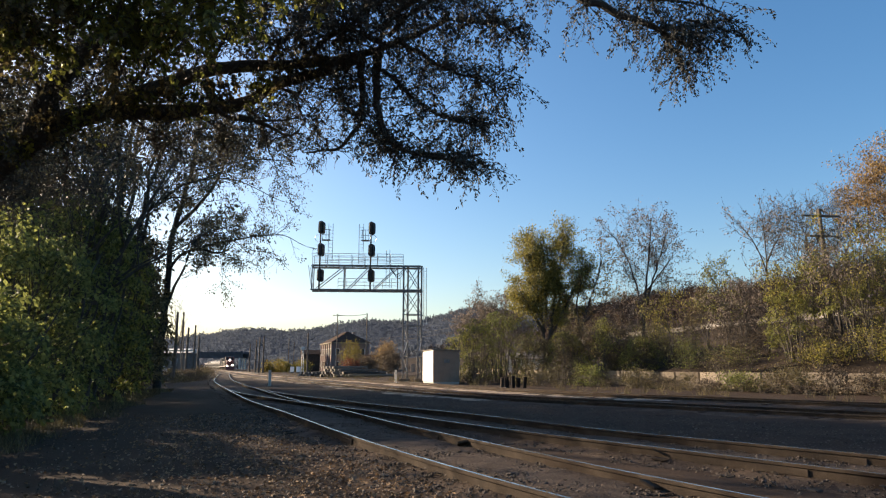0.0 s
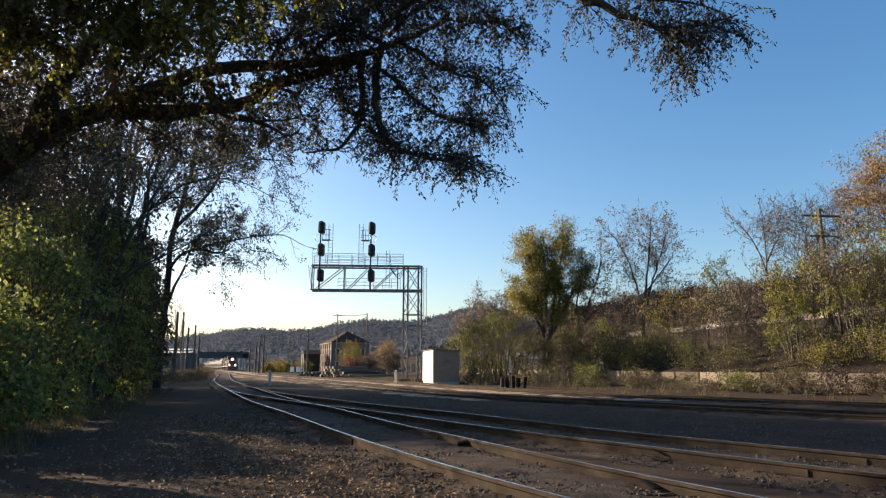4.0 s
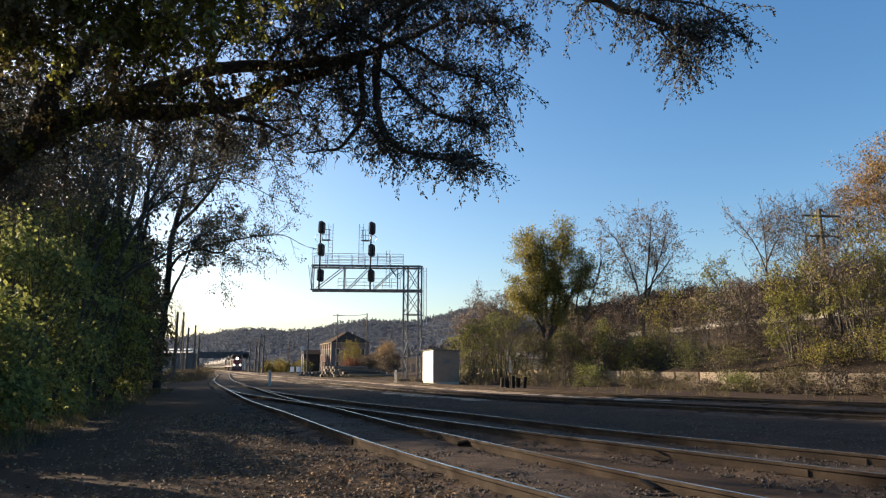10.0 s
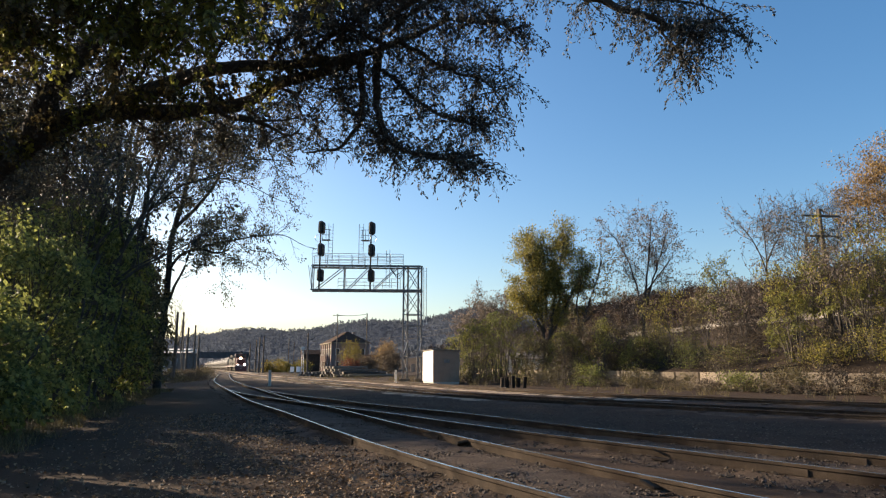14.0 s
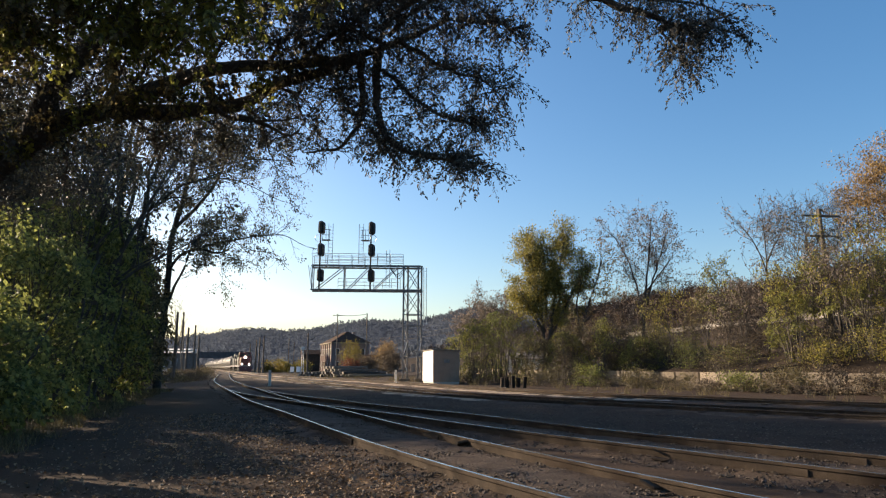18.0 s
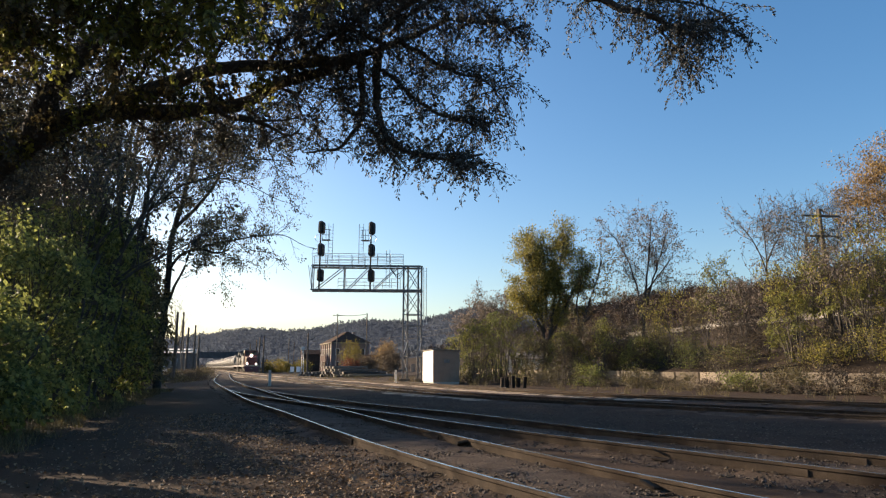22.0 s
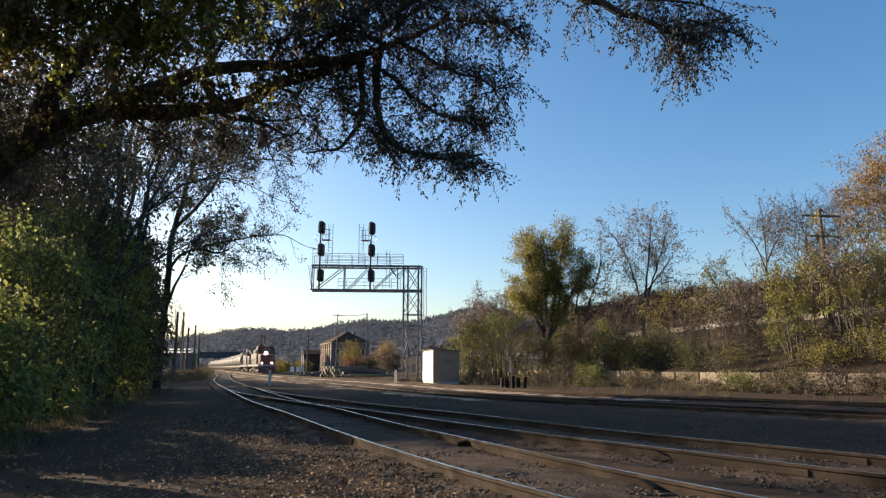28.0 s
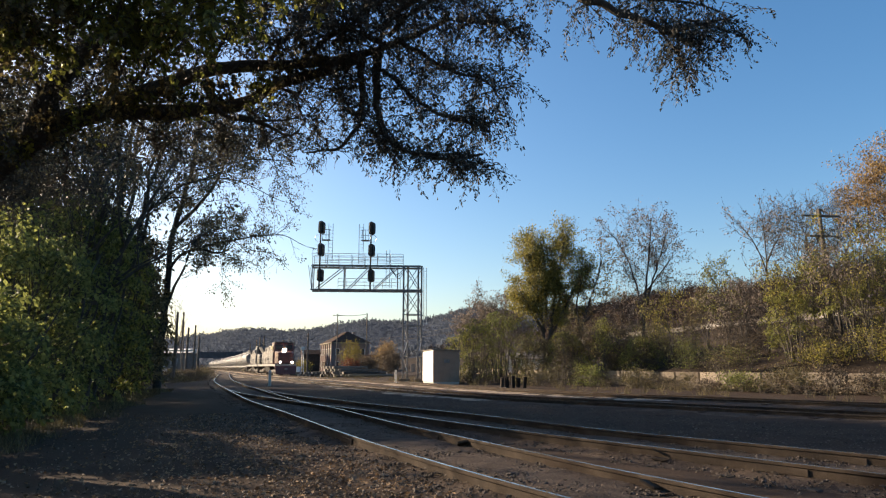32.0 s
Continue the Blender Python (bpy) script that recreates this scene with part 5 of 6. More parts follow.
def make_brick_building():
    b = thing("brick_building", "two-storey pinkish brick building with a brown hipped roof", "building", pose(-32.9, 197, -0.1, 0, 0, 22))
    W, D, H = 11.4, 15.4, 8.4
    boxed("wall", (W / 2, D / 2, H / 2), (W, D, H), BRICK, b, "pinkish brick walls", 0.02)
    I = Matrix()
    side = Matrix.Rotation(radians(-90), 4, "Z")
    for fl in (2.1, 5.9):
        for k in range(4):
            window_on(b, (1.6 + 2.6 * k, -0.05, fl), 1.1, 1.8, I)
        for k in range(5):
            window_on(b, (-(D - 1.5 - 3.05 * k), -0.05, fl), 1.1, 1.9, side)
    for k in range(6):
        boxed("pilaster", (-0.12, 0.25 + 2.98 * k, H / 2), (0.3, 0.5, H), BRICK, b)
    bm = B()
    box(bm, (W / 2, D / 2, H + 0.12), (W + 0.9, D + 0.9, 0.28))
    part("eaves", bm, CONCRETE, b, "tan eaves")
    bm = B()
    r = bmesh.ops.create_cube(bm, size=1, matrix=Matrix.Translation((W / 2, D / 2, H + 2.0)) @ Matrix.Diagonal((W + 0.8, D + 0.8, 3.5, 1)))["verts"]
    for v in r:
        if v.co.z > H + 1.8:
            v.co.x = W / 2 + (v.co.x - W / 2) * 0.02
            v.co.y = D / 2 + (v.co.y - D / 2) * 0.35
    part("roof", bm, ROOF_BROWN, b, "brown hipped roof")
    boxed("chimney", (W * 0.7, D * 0.4, H + 2.6), (0.9, 0.9, 2.0), BRICK, b)


make_brick_building()


def make_barn(x, y, turn, w, d, h, rise, label, wall_mat, roof_mat, name="low_building", windows=3):
    b = thing(name, label, "building", pose(x, y, float(land(x, y)) - 0.1, 0, 0, turn))
    boxed("wall", (w / 2, d / 2, h / 2), (w, d, h), wall_mat, b, bevel=0.02)
    bm = B()
    box(bm, (w / 2, d / 2, h + rise / 2 + 0.05), (w + 0.6, d + 0.6, rise))
    for v in bm.verts:
        if v.co.z > h + rise * 0.6:
            v.co.y = d / 2 + (v.co.y - d / 2) * 0.03
    part("roof", bm, roof_mat, b)
    for k in range(windows):
        window_on(b, (w * (k + 0.7) / (windows + 0.4), -0.04, h * 0.55), min(1.2, w / windows * 0.5), h * 0.35, Matrix())
    boxed("door", (w * 0.08 + 0.5, -0.05, 1.05), (0.95, 0.06, 2.1), STEEL_DARK, b)
    return b


make_barn(-41.6, 199, 20, 4.8, 6, 5.2, 1.3, "low dark timber building with a brown sloped roof", ROOF_BROWN, ROOF_BROWN, windows=0)
make_barn(-20.5, 172, 8, 9, 7, 3.0, 1.6, "small grey house with a dark roof", ROOF_TAR, ROOF_BROWN)
make_barn(-58.8, 139, 0, 5.4, 6, 4.3, 0.35, "grey block building with a flat roof beside the lane", ROOF_TAR, CONCRETE_FAR, windows=1)
make_barn(-83, 195, 0, 8, 8, 6.4, 0.4, "pale flat-roofed building down the lane", CONCRETE_FAR, WHITE, windows=2)
make_barn(7.5, 77, -10, 5, 5, 2.3, 0.9, "white house half hidden behind trees", WHITE, ROOF_TAR)


# ---- road bridge far down the line ----
def make_bridge():
    br = thing("road_bridge", "dark steel girder road bridge over the tracks", "bridge", pose(-124, 405, 0, 0, 0, 174), kind="structure")
    boxed("girder", (50, 0, 8.0), (112, 0.6, 2.6), GIRDER, br, "deep dark girder")
    boxed("girder", (50, 9, 8.0), (112, 0.6, 2.6), GIRDER, br)
    boxed("deck", (50, 4.5, 9.2), (112, 10.2, 0.4), GIRDER, br)
    for y in (-0.4, 9.4):
        boxed("parapet", (50, y, 9.9), (112, 0.25, 0.9), GIRDER, br)
    for x in (-4, 7, 76, 100):
        for y in (0.3, 4.5, 8.7):
            bm = B()
            rod(bm, (x, y, -0.2), (x, y, 6.7), 0.55, 10)
            part("pier", bm, CONCRETE_FAR, br, "pale concrete pier")
    for x in np.linspace(0, 100, 6):
        bm = B()
        rod(bm, (x, -0.3, 10), (x, -0.3, 15.5), 0.09, 6)
        part("lamp_post", bm, GIRDER, br)


make_bridge()


# ---- parked car at the end of the lane ----
def make_car():
    c = thing("parked_car", "silver car parked at the end of the lane", "car", pose(-46.8, 110, -0.02, 0, 0, 100))
    bm = B()
    box(bm, (0, 0, 0.62), (4.5, 1.75, 0.62))
    bmesh.ops.bevel(bm, geom=bm.edges[:], offset=0.14, segments=2, affect="EDGES")
    body = part("body", bm, CAR_PAINT, c)
    bm = B()
    vs = box(bm, (-0.2, 0, 1.15), (2.7, 1.6, 0.6))
    for v in vs:
        if v.co.z > 1.2:
            v.co.x = -0.2 + (v.co.x + 0.2) * 0.66
            v.co.y *= 0.84
    part("cabin", bm, GLASS, c, "dark glazed cabin", 0.05)
    boxed("roof_panel", (-0.2, 0, 1.46), (1.7, 1.28, 0.05), CAR_PAINT, c, bevel=0.02)
    for x in (-1.4, 1.4):
        for y in (-0.8, 0.8):
            bm = B()
            rod(bm, (x, y - 0.1, 0.33), (x, y + 0.1, 0.33), 0.33, 16)
            wh = part("tyre", bm, TYRE, c)
            bm = B()
            rod(bm, (x, y - 0.11, 0.33), (x, y + 0.11, 0.33), 0.19, 12)
            part("rim", bm, GALV, wh)
    for y in (-0.6, 0.6):
        boxed("headlight", (2.2, y, 0.72), (0.12, 0.32, 0.14), WHITE, c, bevel=0.02)
        boxed("tail_light", (-2.22, y, 0.78), (0.08, 0.3, 0.14), LEAF_RED, c, bevel=0.02)
    boxed("bumper", (2.22, 0, 0.42), (0.12, 1.6, 0.2), BLACK, c, bevel=0.03)


make_car()


# ---- undergrowth on the far side ----
ur = random.Random(9)
UND = "far side undergrowth"
line = spline(WALL_LINE[1:-1], 1.55)
for i, p in enumerate(line):
    if p[1] > 88 or p[1] < 16:
        continue
    # low brush before the wall
    for k in range(2 if p[1] < 50 else 1):
        o = ur.uniform(0.6, 3.8)
        h = ur.uniform(0.35, 0.9)
        make_shrub("brush", "low tangle of dry brown brush before the retaining wall", (p[0] - o * 0.85, p[1] - o * 0.5 + ur.uniform(-.8, .8)), (0.9, 0.9, h), 400 + 3 * i + k, LEAF_BROWN if (i + k) % 3 else LEAF_OLIVE, 520, 0.095, 0.05, UND, BARK_GREY, clumps=8, stems=7)
    # saplings and bushes on and behind the wall
    kind = ur.random()
    o = ur.uniform(0.8, 9)
    h = ur.uniform(1.6, 4.0) * (1 if p[1] > 45 else 0.72)
    leafm = LEAF_OLIVE if kind < 0.38 else (LEAF_GREEN if kind < 0.58 else (LEAF_BROWN if kind < 0.8 else LEAF_YELLOW))
    make_shrub("bush", "straggly autumn bush on the slope behind the wall", (p[0] + o, p[1] + ur.uniform(-1, 2)), (1.5, 1.5, h), 800 + i, leafm, 1450, 0.1, 0.06, UND, BARK, clumps=15, stems=11)
    o = ur.uniform(9, 22)
    if i % 3 == 0:
        continue
    make_shrub("bush", "straggly autumn bush on the slope behind the wall", (p[0] + o, p[1] + ur.uniform(-1, 3)), (2.0, 2.0, ur.uniform(1.6, 4.2)), 1200 + i, LEAF_BROWN if kind < 0.7 else LEAF_OLIVE, 1150, 0.13, 0.075, UND, BARK, clumps=16, stems=12)
for i in range(5):
    px, py = 3.75 + 0.33 * i, 42.6 - 0.2 * i + 0.2 * (i % 2)
    bm = B()
    box(bm, (0, 0, 0.38), (0.2, 0.18, 0.6 + 0.1 * (i % 3)))
    ob = thing("upright_tie", "dark old railway tie set upright beside the wall", "post", pose(px, py, -0.06, ur.uniform(-4, 4), ur.uniform(-5, 5), ur.uniform(0, 40)), "upright ties")
    part("shaft", bm, TIE, ob, bevel=0.015)
for i, (x, y, sx, h) in enumerate([(6.5, 46, 1.6, 1.5), (8.6, 49, 1.7, 2.0), (10.2, 46, 1.5, 1.3), (12.2, 42, 1.4, 1.1), (2.6, 53, 1.5, 2.2), (15.8, 35.5, 1.2, 0.9), (17.5, 33.5, 1.3, 1.2), (19.7, 30, 1.3, 1.0), (22.3, 27.8, 1.5, 1.6), (24.2, 25.3, 1.5, 2.2), (25.6, 23.6, 1.6, 2.6), (21.0, 25.8, 1.0, 0.8), (23.2, 24.0, 1.2, 1.4), (18.6, 32.0, 1.0, 1.3), (20.6, 29.2, 1.0, 1.5), (26.8, 22.0, 1.5, 2.4)]):
    make_shrub("thicket", "half-bare thicket of thin stems before the wall", (x, y), (sx, sx, h), 2100 + i, (LEAF_OLIVE, LEAF_BROWN, LEAF_GREEN)[i % 3], 1700, 0.105, 0.06, UND, BARK_GREY, clumps=14, stems=16)
for i, (x, y, sx, h, lm) in enumerate([(24.6, 38, 2.4, 6.0, LEAF_LIME), (21.6, 41, 1.6, 4.8, LEAF_LIME), (27.5, 39, 2.6, 7.0, LEAF_YELLOW), (30.5, 36, 2.6, 7.5, LEAF_OLIVE), (24.5, 30, 1.7, 3.3, LEAF_LIME), (26.5, 29.5, 1.8, 3.6, LEAF_YELLOW), (3.0, 58, 1.8, 5.4, LEAF_LIME), (5.0, 59, 2.2, 6.2, LEAF_GREEN), (7.2, 63, 2.6, 7.2, LEAF_LIME), (1.8, 62, 2.0, 4.2, LEAF_LIME), (8.2, 57, 1.9, 3.8, LEAF_OLIVE), (10.4, 56, 2.0, 4.2, LEAF_LIME), (12.5, 57, 2.0, 4.4, LEAF_BROWN), (14.4, 56, 1.8, 3.6, LEAF_OLIVE), (15.6, 52, 1.6, 2.6, LEAF_LIME)]):
    hedge_bush("tall leafy bush turning yellow beside the tracks", (x, y), (sx, sx, h), 1700 + i, lm, 85, 50, 0.11, 0.07, UND, "large_bush")
for i, (x, y, h, lm, tag) in enumerate([(-15.2, 112, 5.4, LEAF_GOLD, "golden"), (-9.8, 110, 5.0, LEAF_ORANGE, "orange"), (-14.6, 107, 2.4, LEAF_RED, "rust-red"), (-12.4, 108, 3.0, LEAF_BROWN, "brown"), (-8.4, 104, 3.6, LEAF_BROWN, "brown")]):
    make_tree("small_tree", "small " + tag + " autumn tree behind the timber heap", (x, y), h, 90 + i, lm, BARK, stems=4, leaves=3.0, leaf_len=0.17, leaf_wid=0.11, spread=0.22, kids=(1.8, 1.8), levels=3, bare=0, scatter=0.45, group="trees behind the timber heap")
for i in range(5):
    make_shrub("golden_shrub", "golden yellow shrub beside the main track", (-45.0 + 2.3 * i, 172 + (i % 2) * 3), (2.2, 2.0, 2.5 + 0.4 * (i % 2)), 1800 + i, LEAF_GOLD, 1500, 0.3, 0.2, "golden shrubs")
wc = random.Random(31)
for i in range(16):
    make_shrub("weed_clump", "dry brown weeds and brambles along the lane's far end", (-21.5 - 1.35 * i + wc.uniform(-2, 2), 54 + 3.4 * i + wc.uniform(-2, 2)), (1.5, 1.5, wc.uniform(0.5, 1.1)), 1950 + i, (LEAF_BROWN, LEAF_OLIVE, LEAF_BROWN)[i % 3], 900, 0.14, 0.05, "lane weeds", BARK_GREY)
for i in range(7):
    make_shrub("weed_clump", "dry brown weeds at the lane's far end", (-24 - 3.1 * i, 66 + 9 * i), (1.6, 1.6, 1.0 + 0.2 * (i % 3)), 1900 + i, LEAF_BROWN if i % 2 else LEAF_OLIVE, 900, 0.16, 0.05, "lane weeds")
for i in range(2):
    make_tree("sapling", "thin leafless sapling at the lane's end", (-35.3 - 1.3 * i, 88 + 6 * i), 12.5, 95 + i, LEAF_BROWN, BARK_GREY, stems=2, leaves=0, spread=0.05, kids=(1.5, 2, 2), levels=3, group="saplings")


# ---- woods on the hills ----
def make_woods(name, label, places, size, seed, width, material=None):
    rng = np.random.default_rng(seed)
    protos = []
    for k in range(6):
        tr = []
        def sliver(a, b, w):
            s = np.cross(b - a, rng.normal(size=3))
            s = s / (np.linalg.norm(s) + 1e-9) * w
            tr.append([a - s, a + s, b])
        sliver(np.array([0, 0, -0.05]), np.array([rng.normal(0, .05), rng.normal(0, .05), 0.9]), 0.014)
        for _ in range(12):
            h = rng.uniform(0.2, 0.8)
            a = np.array([0, 0, h])
            ang = rng.uniform(0, 6.283)
            reach = rng.uniform(0.12, 0.34) * (1.15 - 0.5 * h)
            b = a + np.array([math.cos(ang) * reach, math.sin(ang) * reach, rng.uniform(0.08, 0.3)])
            sliver(a, b, 0.007)
            for _ in range(3):
                c = a + (b - a) * rng.uniform(0.35, 1)
                sliver(c, c + rng.normal(0, 0.08, 3) + np.array([0, 0, 0.06]), 0.006 * width)
        protos.append(np.array(tr))
    out = []
    for i, (x, y, z) in enumerate(places):
        s = size * rng.uniform(0.7, 1.3)
        a = rng.uniform(0, 6.283)
        R = np.array([[math.cos(a), -math.sin(a), 0], [math.sin(a), math.cos(a), 0], [0, 0, 1]])
        out.append(protos[i % 6] @ R.T * s + np.array([x, y, z]))
    return tagged(put(name, tri_mesh(name, np.concatenate(out), material or WOODS)), label, "woods", kind="stuff")


def scatter_places(count, r0, r1, a0, a1, seed, low=27):
    rng = np.random.default_rng(seed)
    out = []
    while len(out) < count:
        r, a = math.exp(rng.uniform(math.log(r0), math.log(r1))), radians(rng.uniform(a0, a1))
        x, y = r * math.sin(a), r * math.cos(a)
        q = (x - float(wall_x(y))) * 0.86
        if q > low:
            out.append((x, y, float(land(x, y)) - 0.3))
    return out


make_woods("hillside_woods", "bare brown autumn woods on the near hillside", scatter_places(2900, 85, 560, -12, 48, 1), 5.5, 11, 1.6)
make_woods("hillside_woods", "taller bare woods along the crest of the hillside", scatter_places(520, 260, 560, 9, 18, 4) + scatter_places(380, 260, 560, 15, 22, 5), 8.6, 14, 2.0)


def make_far_woods(name, label, places, size, seed, material):
    """Far trees as rounded leafless crowns of small slivers."""
    rng = np.random.default_rng(seed)
    protos = []
    for k in range(6):
        n = 22
        d = rng.normal(size=(n, 3))
        d /= np.linalg.norm(d, axis=1)[:, None]
        c = d * rng.uniform(0.5, 1.0, (n, 1)) * np.array([0.36, 0.36, 0.42]) + np.array([0, 0, 0.5])
        protos.append(c[:, None, :] + rng.normal(0, 0.13, (n, 3, 3)))
    out = []
    for i, (x, y, z) in enumerate(places):
        k = size * rng.uniform(0.65, 1.3)
        out.append(protos[i % 6] * k * np.array([1, 1, rng.uniform(0.85, 1.25)]) + np.array([x, y, z]))
    return tagged(put(name, tri_mesh(name, np.concatenate(out), material)), label, "woods", kind="stuff")


# these far woods carry the painted haze tint
make_far_woods("valley_woods", "bare woods on the hill across the valley", scatter_places(1500, 520, 1000, -24, 34, 2), 8.0, 12, HAZE_WOODS)
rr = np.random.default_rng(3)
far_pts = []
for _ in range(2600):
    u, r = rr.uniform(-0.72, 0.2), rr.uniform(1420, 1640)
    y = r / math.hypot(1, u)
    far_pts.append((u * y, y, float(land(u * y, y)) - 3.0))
make_far_woods("far_woods", "distant wooded ridge beyond the bridge", far_pts, 10.5, 13, HAZE_WOODS)
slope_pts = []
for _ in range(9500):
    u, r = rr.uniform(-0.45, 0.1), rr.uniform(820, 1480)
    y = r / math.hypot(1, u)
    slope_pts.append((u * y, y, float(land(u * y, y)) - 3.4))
make_far_woods("slope_woods", "hazy bare woods on the far slope", slope_pts, 6.6, 16, HAZE_WOODS)
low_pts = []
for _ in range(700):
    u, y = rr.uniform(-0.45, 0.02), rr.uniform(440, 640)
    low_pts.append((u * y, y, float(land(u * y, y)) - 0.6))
make_far_woods("valley_scrub", "low haze-tinted scrub on the valley floor", low_pts, 8.0, 15, HAZE_WOODS)


# ---- small trackside things ----
def make_mast_box(x, y, h):
    m = thing("mast_box", "thin steel mast with a pale equipment box on top", "signal mast", pose(x, y, float(land(x, y)) - 0.05))
    for dx in (-0.25, 0.25):
        bm = B()
        rod(bm, (dx, 0, 0), (dx * 0.6, 0, h), 0.07, 6)
        part("leg", bm, GALV, m)
    for k in range(6):
        bm = B()
        rod(bm, (-0.25, 0, h * k / 6), (0.22, 0, h * (k + 1) / 6), 0.04, 5)
        part("brace", bm, GALV, m)
    boxed("equipment_box", (0, 0, h + 0.3), (0.9, 0.5, 0.7), CONCRETE_FAR, m, "pale box", 0.03)


make_mast_box(-31.4, 149, 5.2)


def make_relay_case(x, y, turn):
    c = thing("relay_case", "small pale metal trackside case", "cabinet", pose(x, y, float(land(x, y)) - 0.03, 0, 0, turn), "trackside cases")
    boxed("base", (0, 0, 0.15), (0.9, 0.7, 0.3), CONCRETE, c)
    boxed("body", (0, 0, 0.85), (0.8, 0.6, 1.1), WHITE, c, bevel=0.03)
    boxed("lid", (0, 0, 1.43), (0.9, 0.7, 0.07), GALV, c, bevel=0.01)
    boxed("handle", (0.2, -0.32, 0.9), (0.04, 0.05, 0.18), STEEL_DARK, c)


make_relay_case(-33.2, 147, 10)
make_relay_case(-31.6, 146, 4)


# joint bars on the siding's and the spur's rails
bar_me = box_mesh("joint_bar", 0.62, 0.025, 0.085, 0.006, RAIL_RUST)
for line, step in ((SIDING, 24), (SPUR, 26)):
    t = np.gradient(line, axis=0)
    k = 0
    for i in range(6, len(line), step):
        if line[i, 1] > 60 or line[i, 1] < 2:
            continue
        for side in (1, -1):
            for face in (0.026, -0.026):
                p = offset(line, side * GAUGE + face)[i]
                ob = put("joint_bar", bar_me, None, m=pose(p[0], p[1], 0.085, 0, 0, math.degrees(math.atan2(t[i, 1], t[i, 0]))))
                tagged(ob, "rusty joint bar bolted to a rail", "joint bar", "rail joint bars")


def make_scrap(x, y, seed):
    r = random.Random(seed)
    s = thing("rail_scrap", "rusty scrap plates and spikes lying in the ballast", "scrap", pose(x, y, 0.0, 0, 0, r.uniform(0, 180)), "rusty scrap")
    boxed("plate", (0, 0, 0.05), (0.3, 0.18, 0.025), RAIL_RUST, s, bevel=0.004)
    bm = B()
    box(bm, (0.1, 0.1, 0.08), (0.22, 0.16, 0.025), pose(0, 0, 0.02, 25, 10, 30))
    part("plate", bm, RAIL_RUST, s)
    for k in range(3):
        bm = B()
        rod(bm, (r.uniform(-.2, .2), r.uniform(-.2, .2), 0.03), (r.uniform(-.2, .2), r.uniform(-.2, .2), 0.07), 0.012, 6)
        part("spike", bm, RAIL_RUST, s)


for k, (x, y) in enumerate([(0.45, 10.6), (2.05, 6.75), (1.3, 12.6), (-1.6, 15.0), (3.0, 9.3)]):
    make_scrap(x, y, k)


# ---- the train ----
def truck(parent, x, axles, base, r, gauge_half=0.98):
    """A bogie: side frames, bolster, springs, and a wheelset for each axle."""
    bm = B()
    for sy in (-1, 1):
        box(bm, (0, sy * gauge_half, r + 0.1), (base + 0.9, 0.16, 0.26))
        for ax in axles:
            box(bm, (ax, sy * (gauge_half + 0.05), r), (0.34, 0.2, 0.34))
        for ax in axles[:-1]:
            rod(bm, (ax + 0.85, sy * gauge_half, r - 0.25), (ax + 0.85, sy * gauge_half, r + 0.1), 0.12, 8)
    box(bm, (0, 0, r + 0.12), (0.5, gauge_half * 2, 0.24))
    tk = part("truck", bm, TRUCK, parent, "dusty steel truck")
    tk.matrix_basis = Matrix.Translation((x, 0, 0))
    for ax in axles:
        bm = B()
        for sy in (-1, 1):
            rod(bm, (0, sy * 0.68, 0), (0, sy * 0.82, 0), r, 18)
            rod(bm, (0, sy * 0.66, 0), (0, sy * 0.69, 0), r + 0.03, 18)
        rod(bm, (0, -0.85, 0), (0, 0.85, 0), 0.09, 8)
        for k in range(4):
            t = k * math.pi / 2
            box(bm, (math.cos(t) * r * 0.5, 0.83, math.sin(t) * r * 0.5), (0.12, 0.03, 0.12))
            box(bm, (math.cos(t) * r * 0.5, -0.83, math.sin(t) * r * 0.5), (0.12, 0.03, 0.12))
        w = part("wheelset", bm, WHEEL, tk)
        w.matrix_basis = Matrix.Translation((ax, 0, r))
    return tk


LOCO_LEN, CAR_LEN = 22.3, 17.4


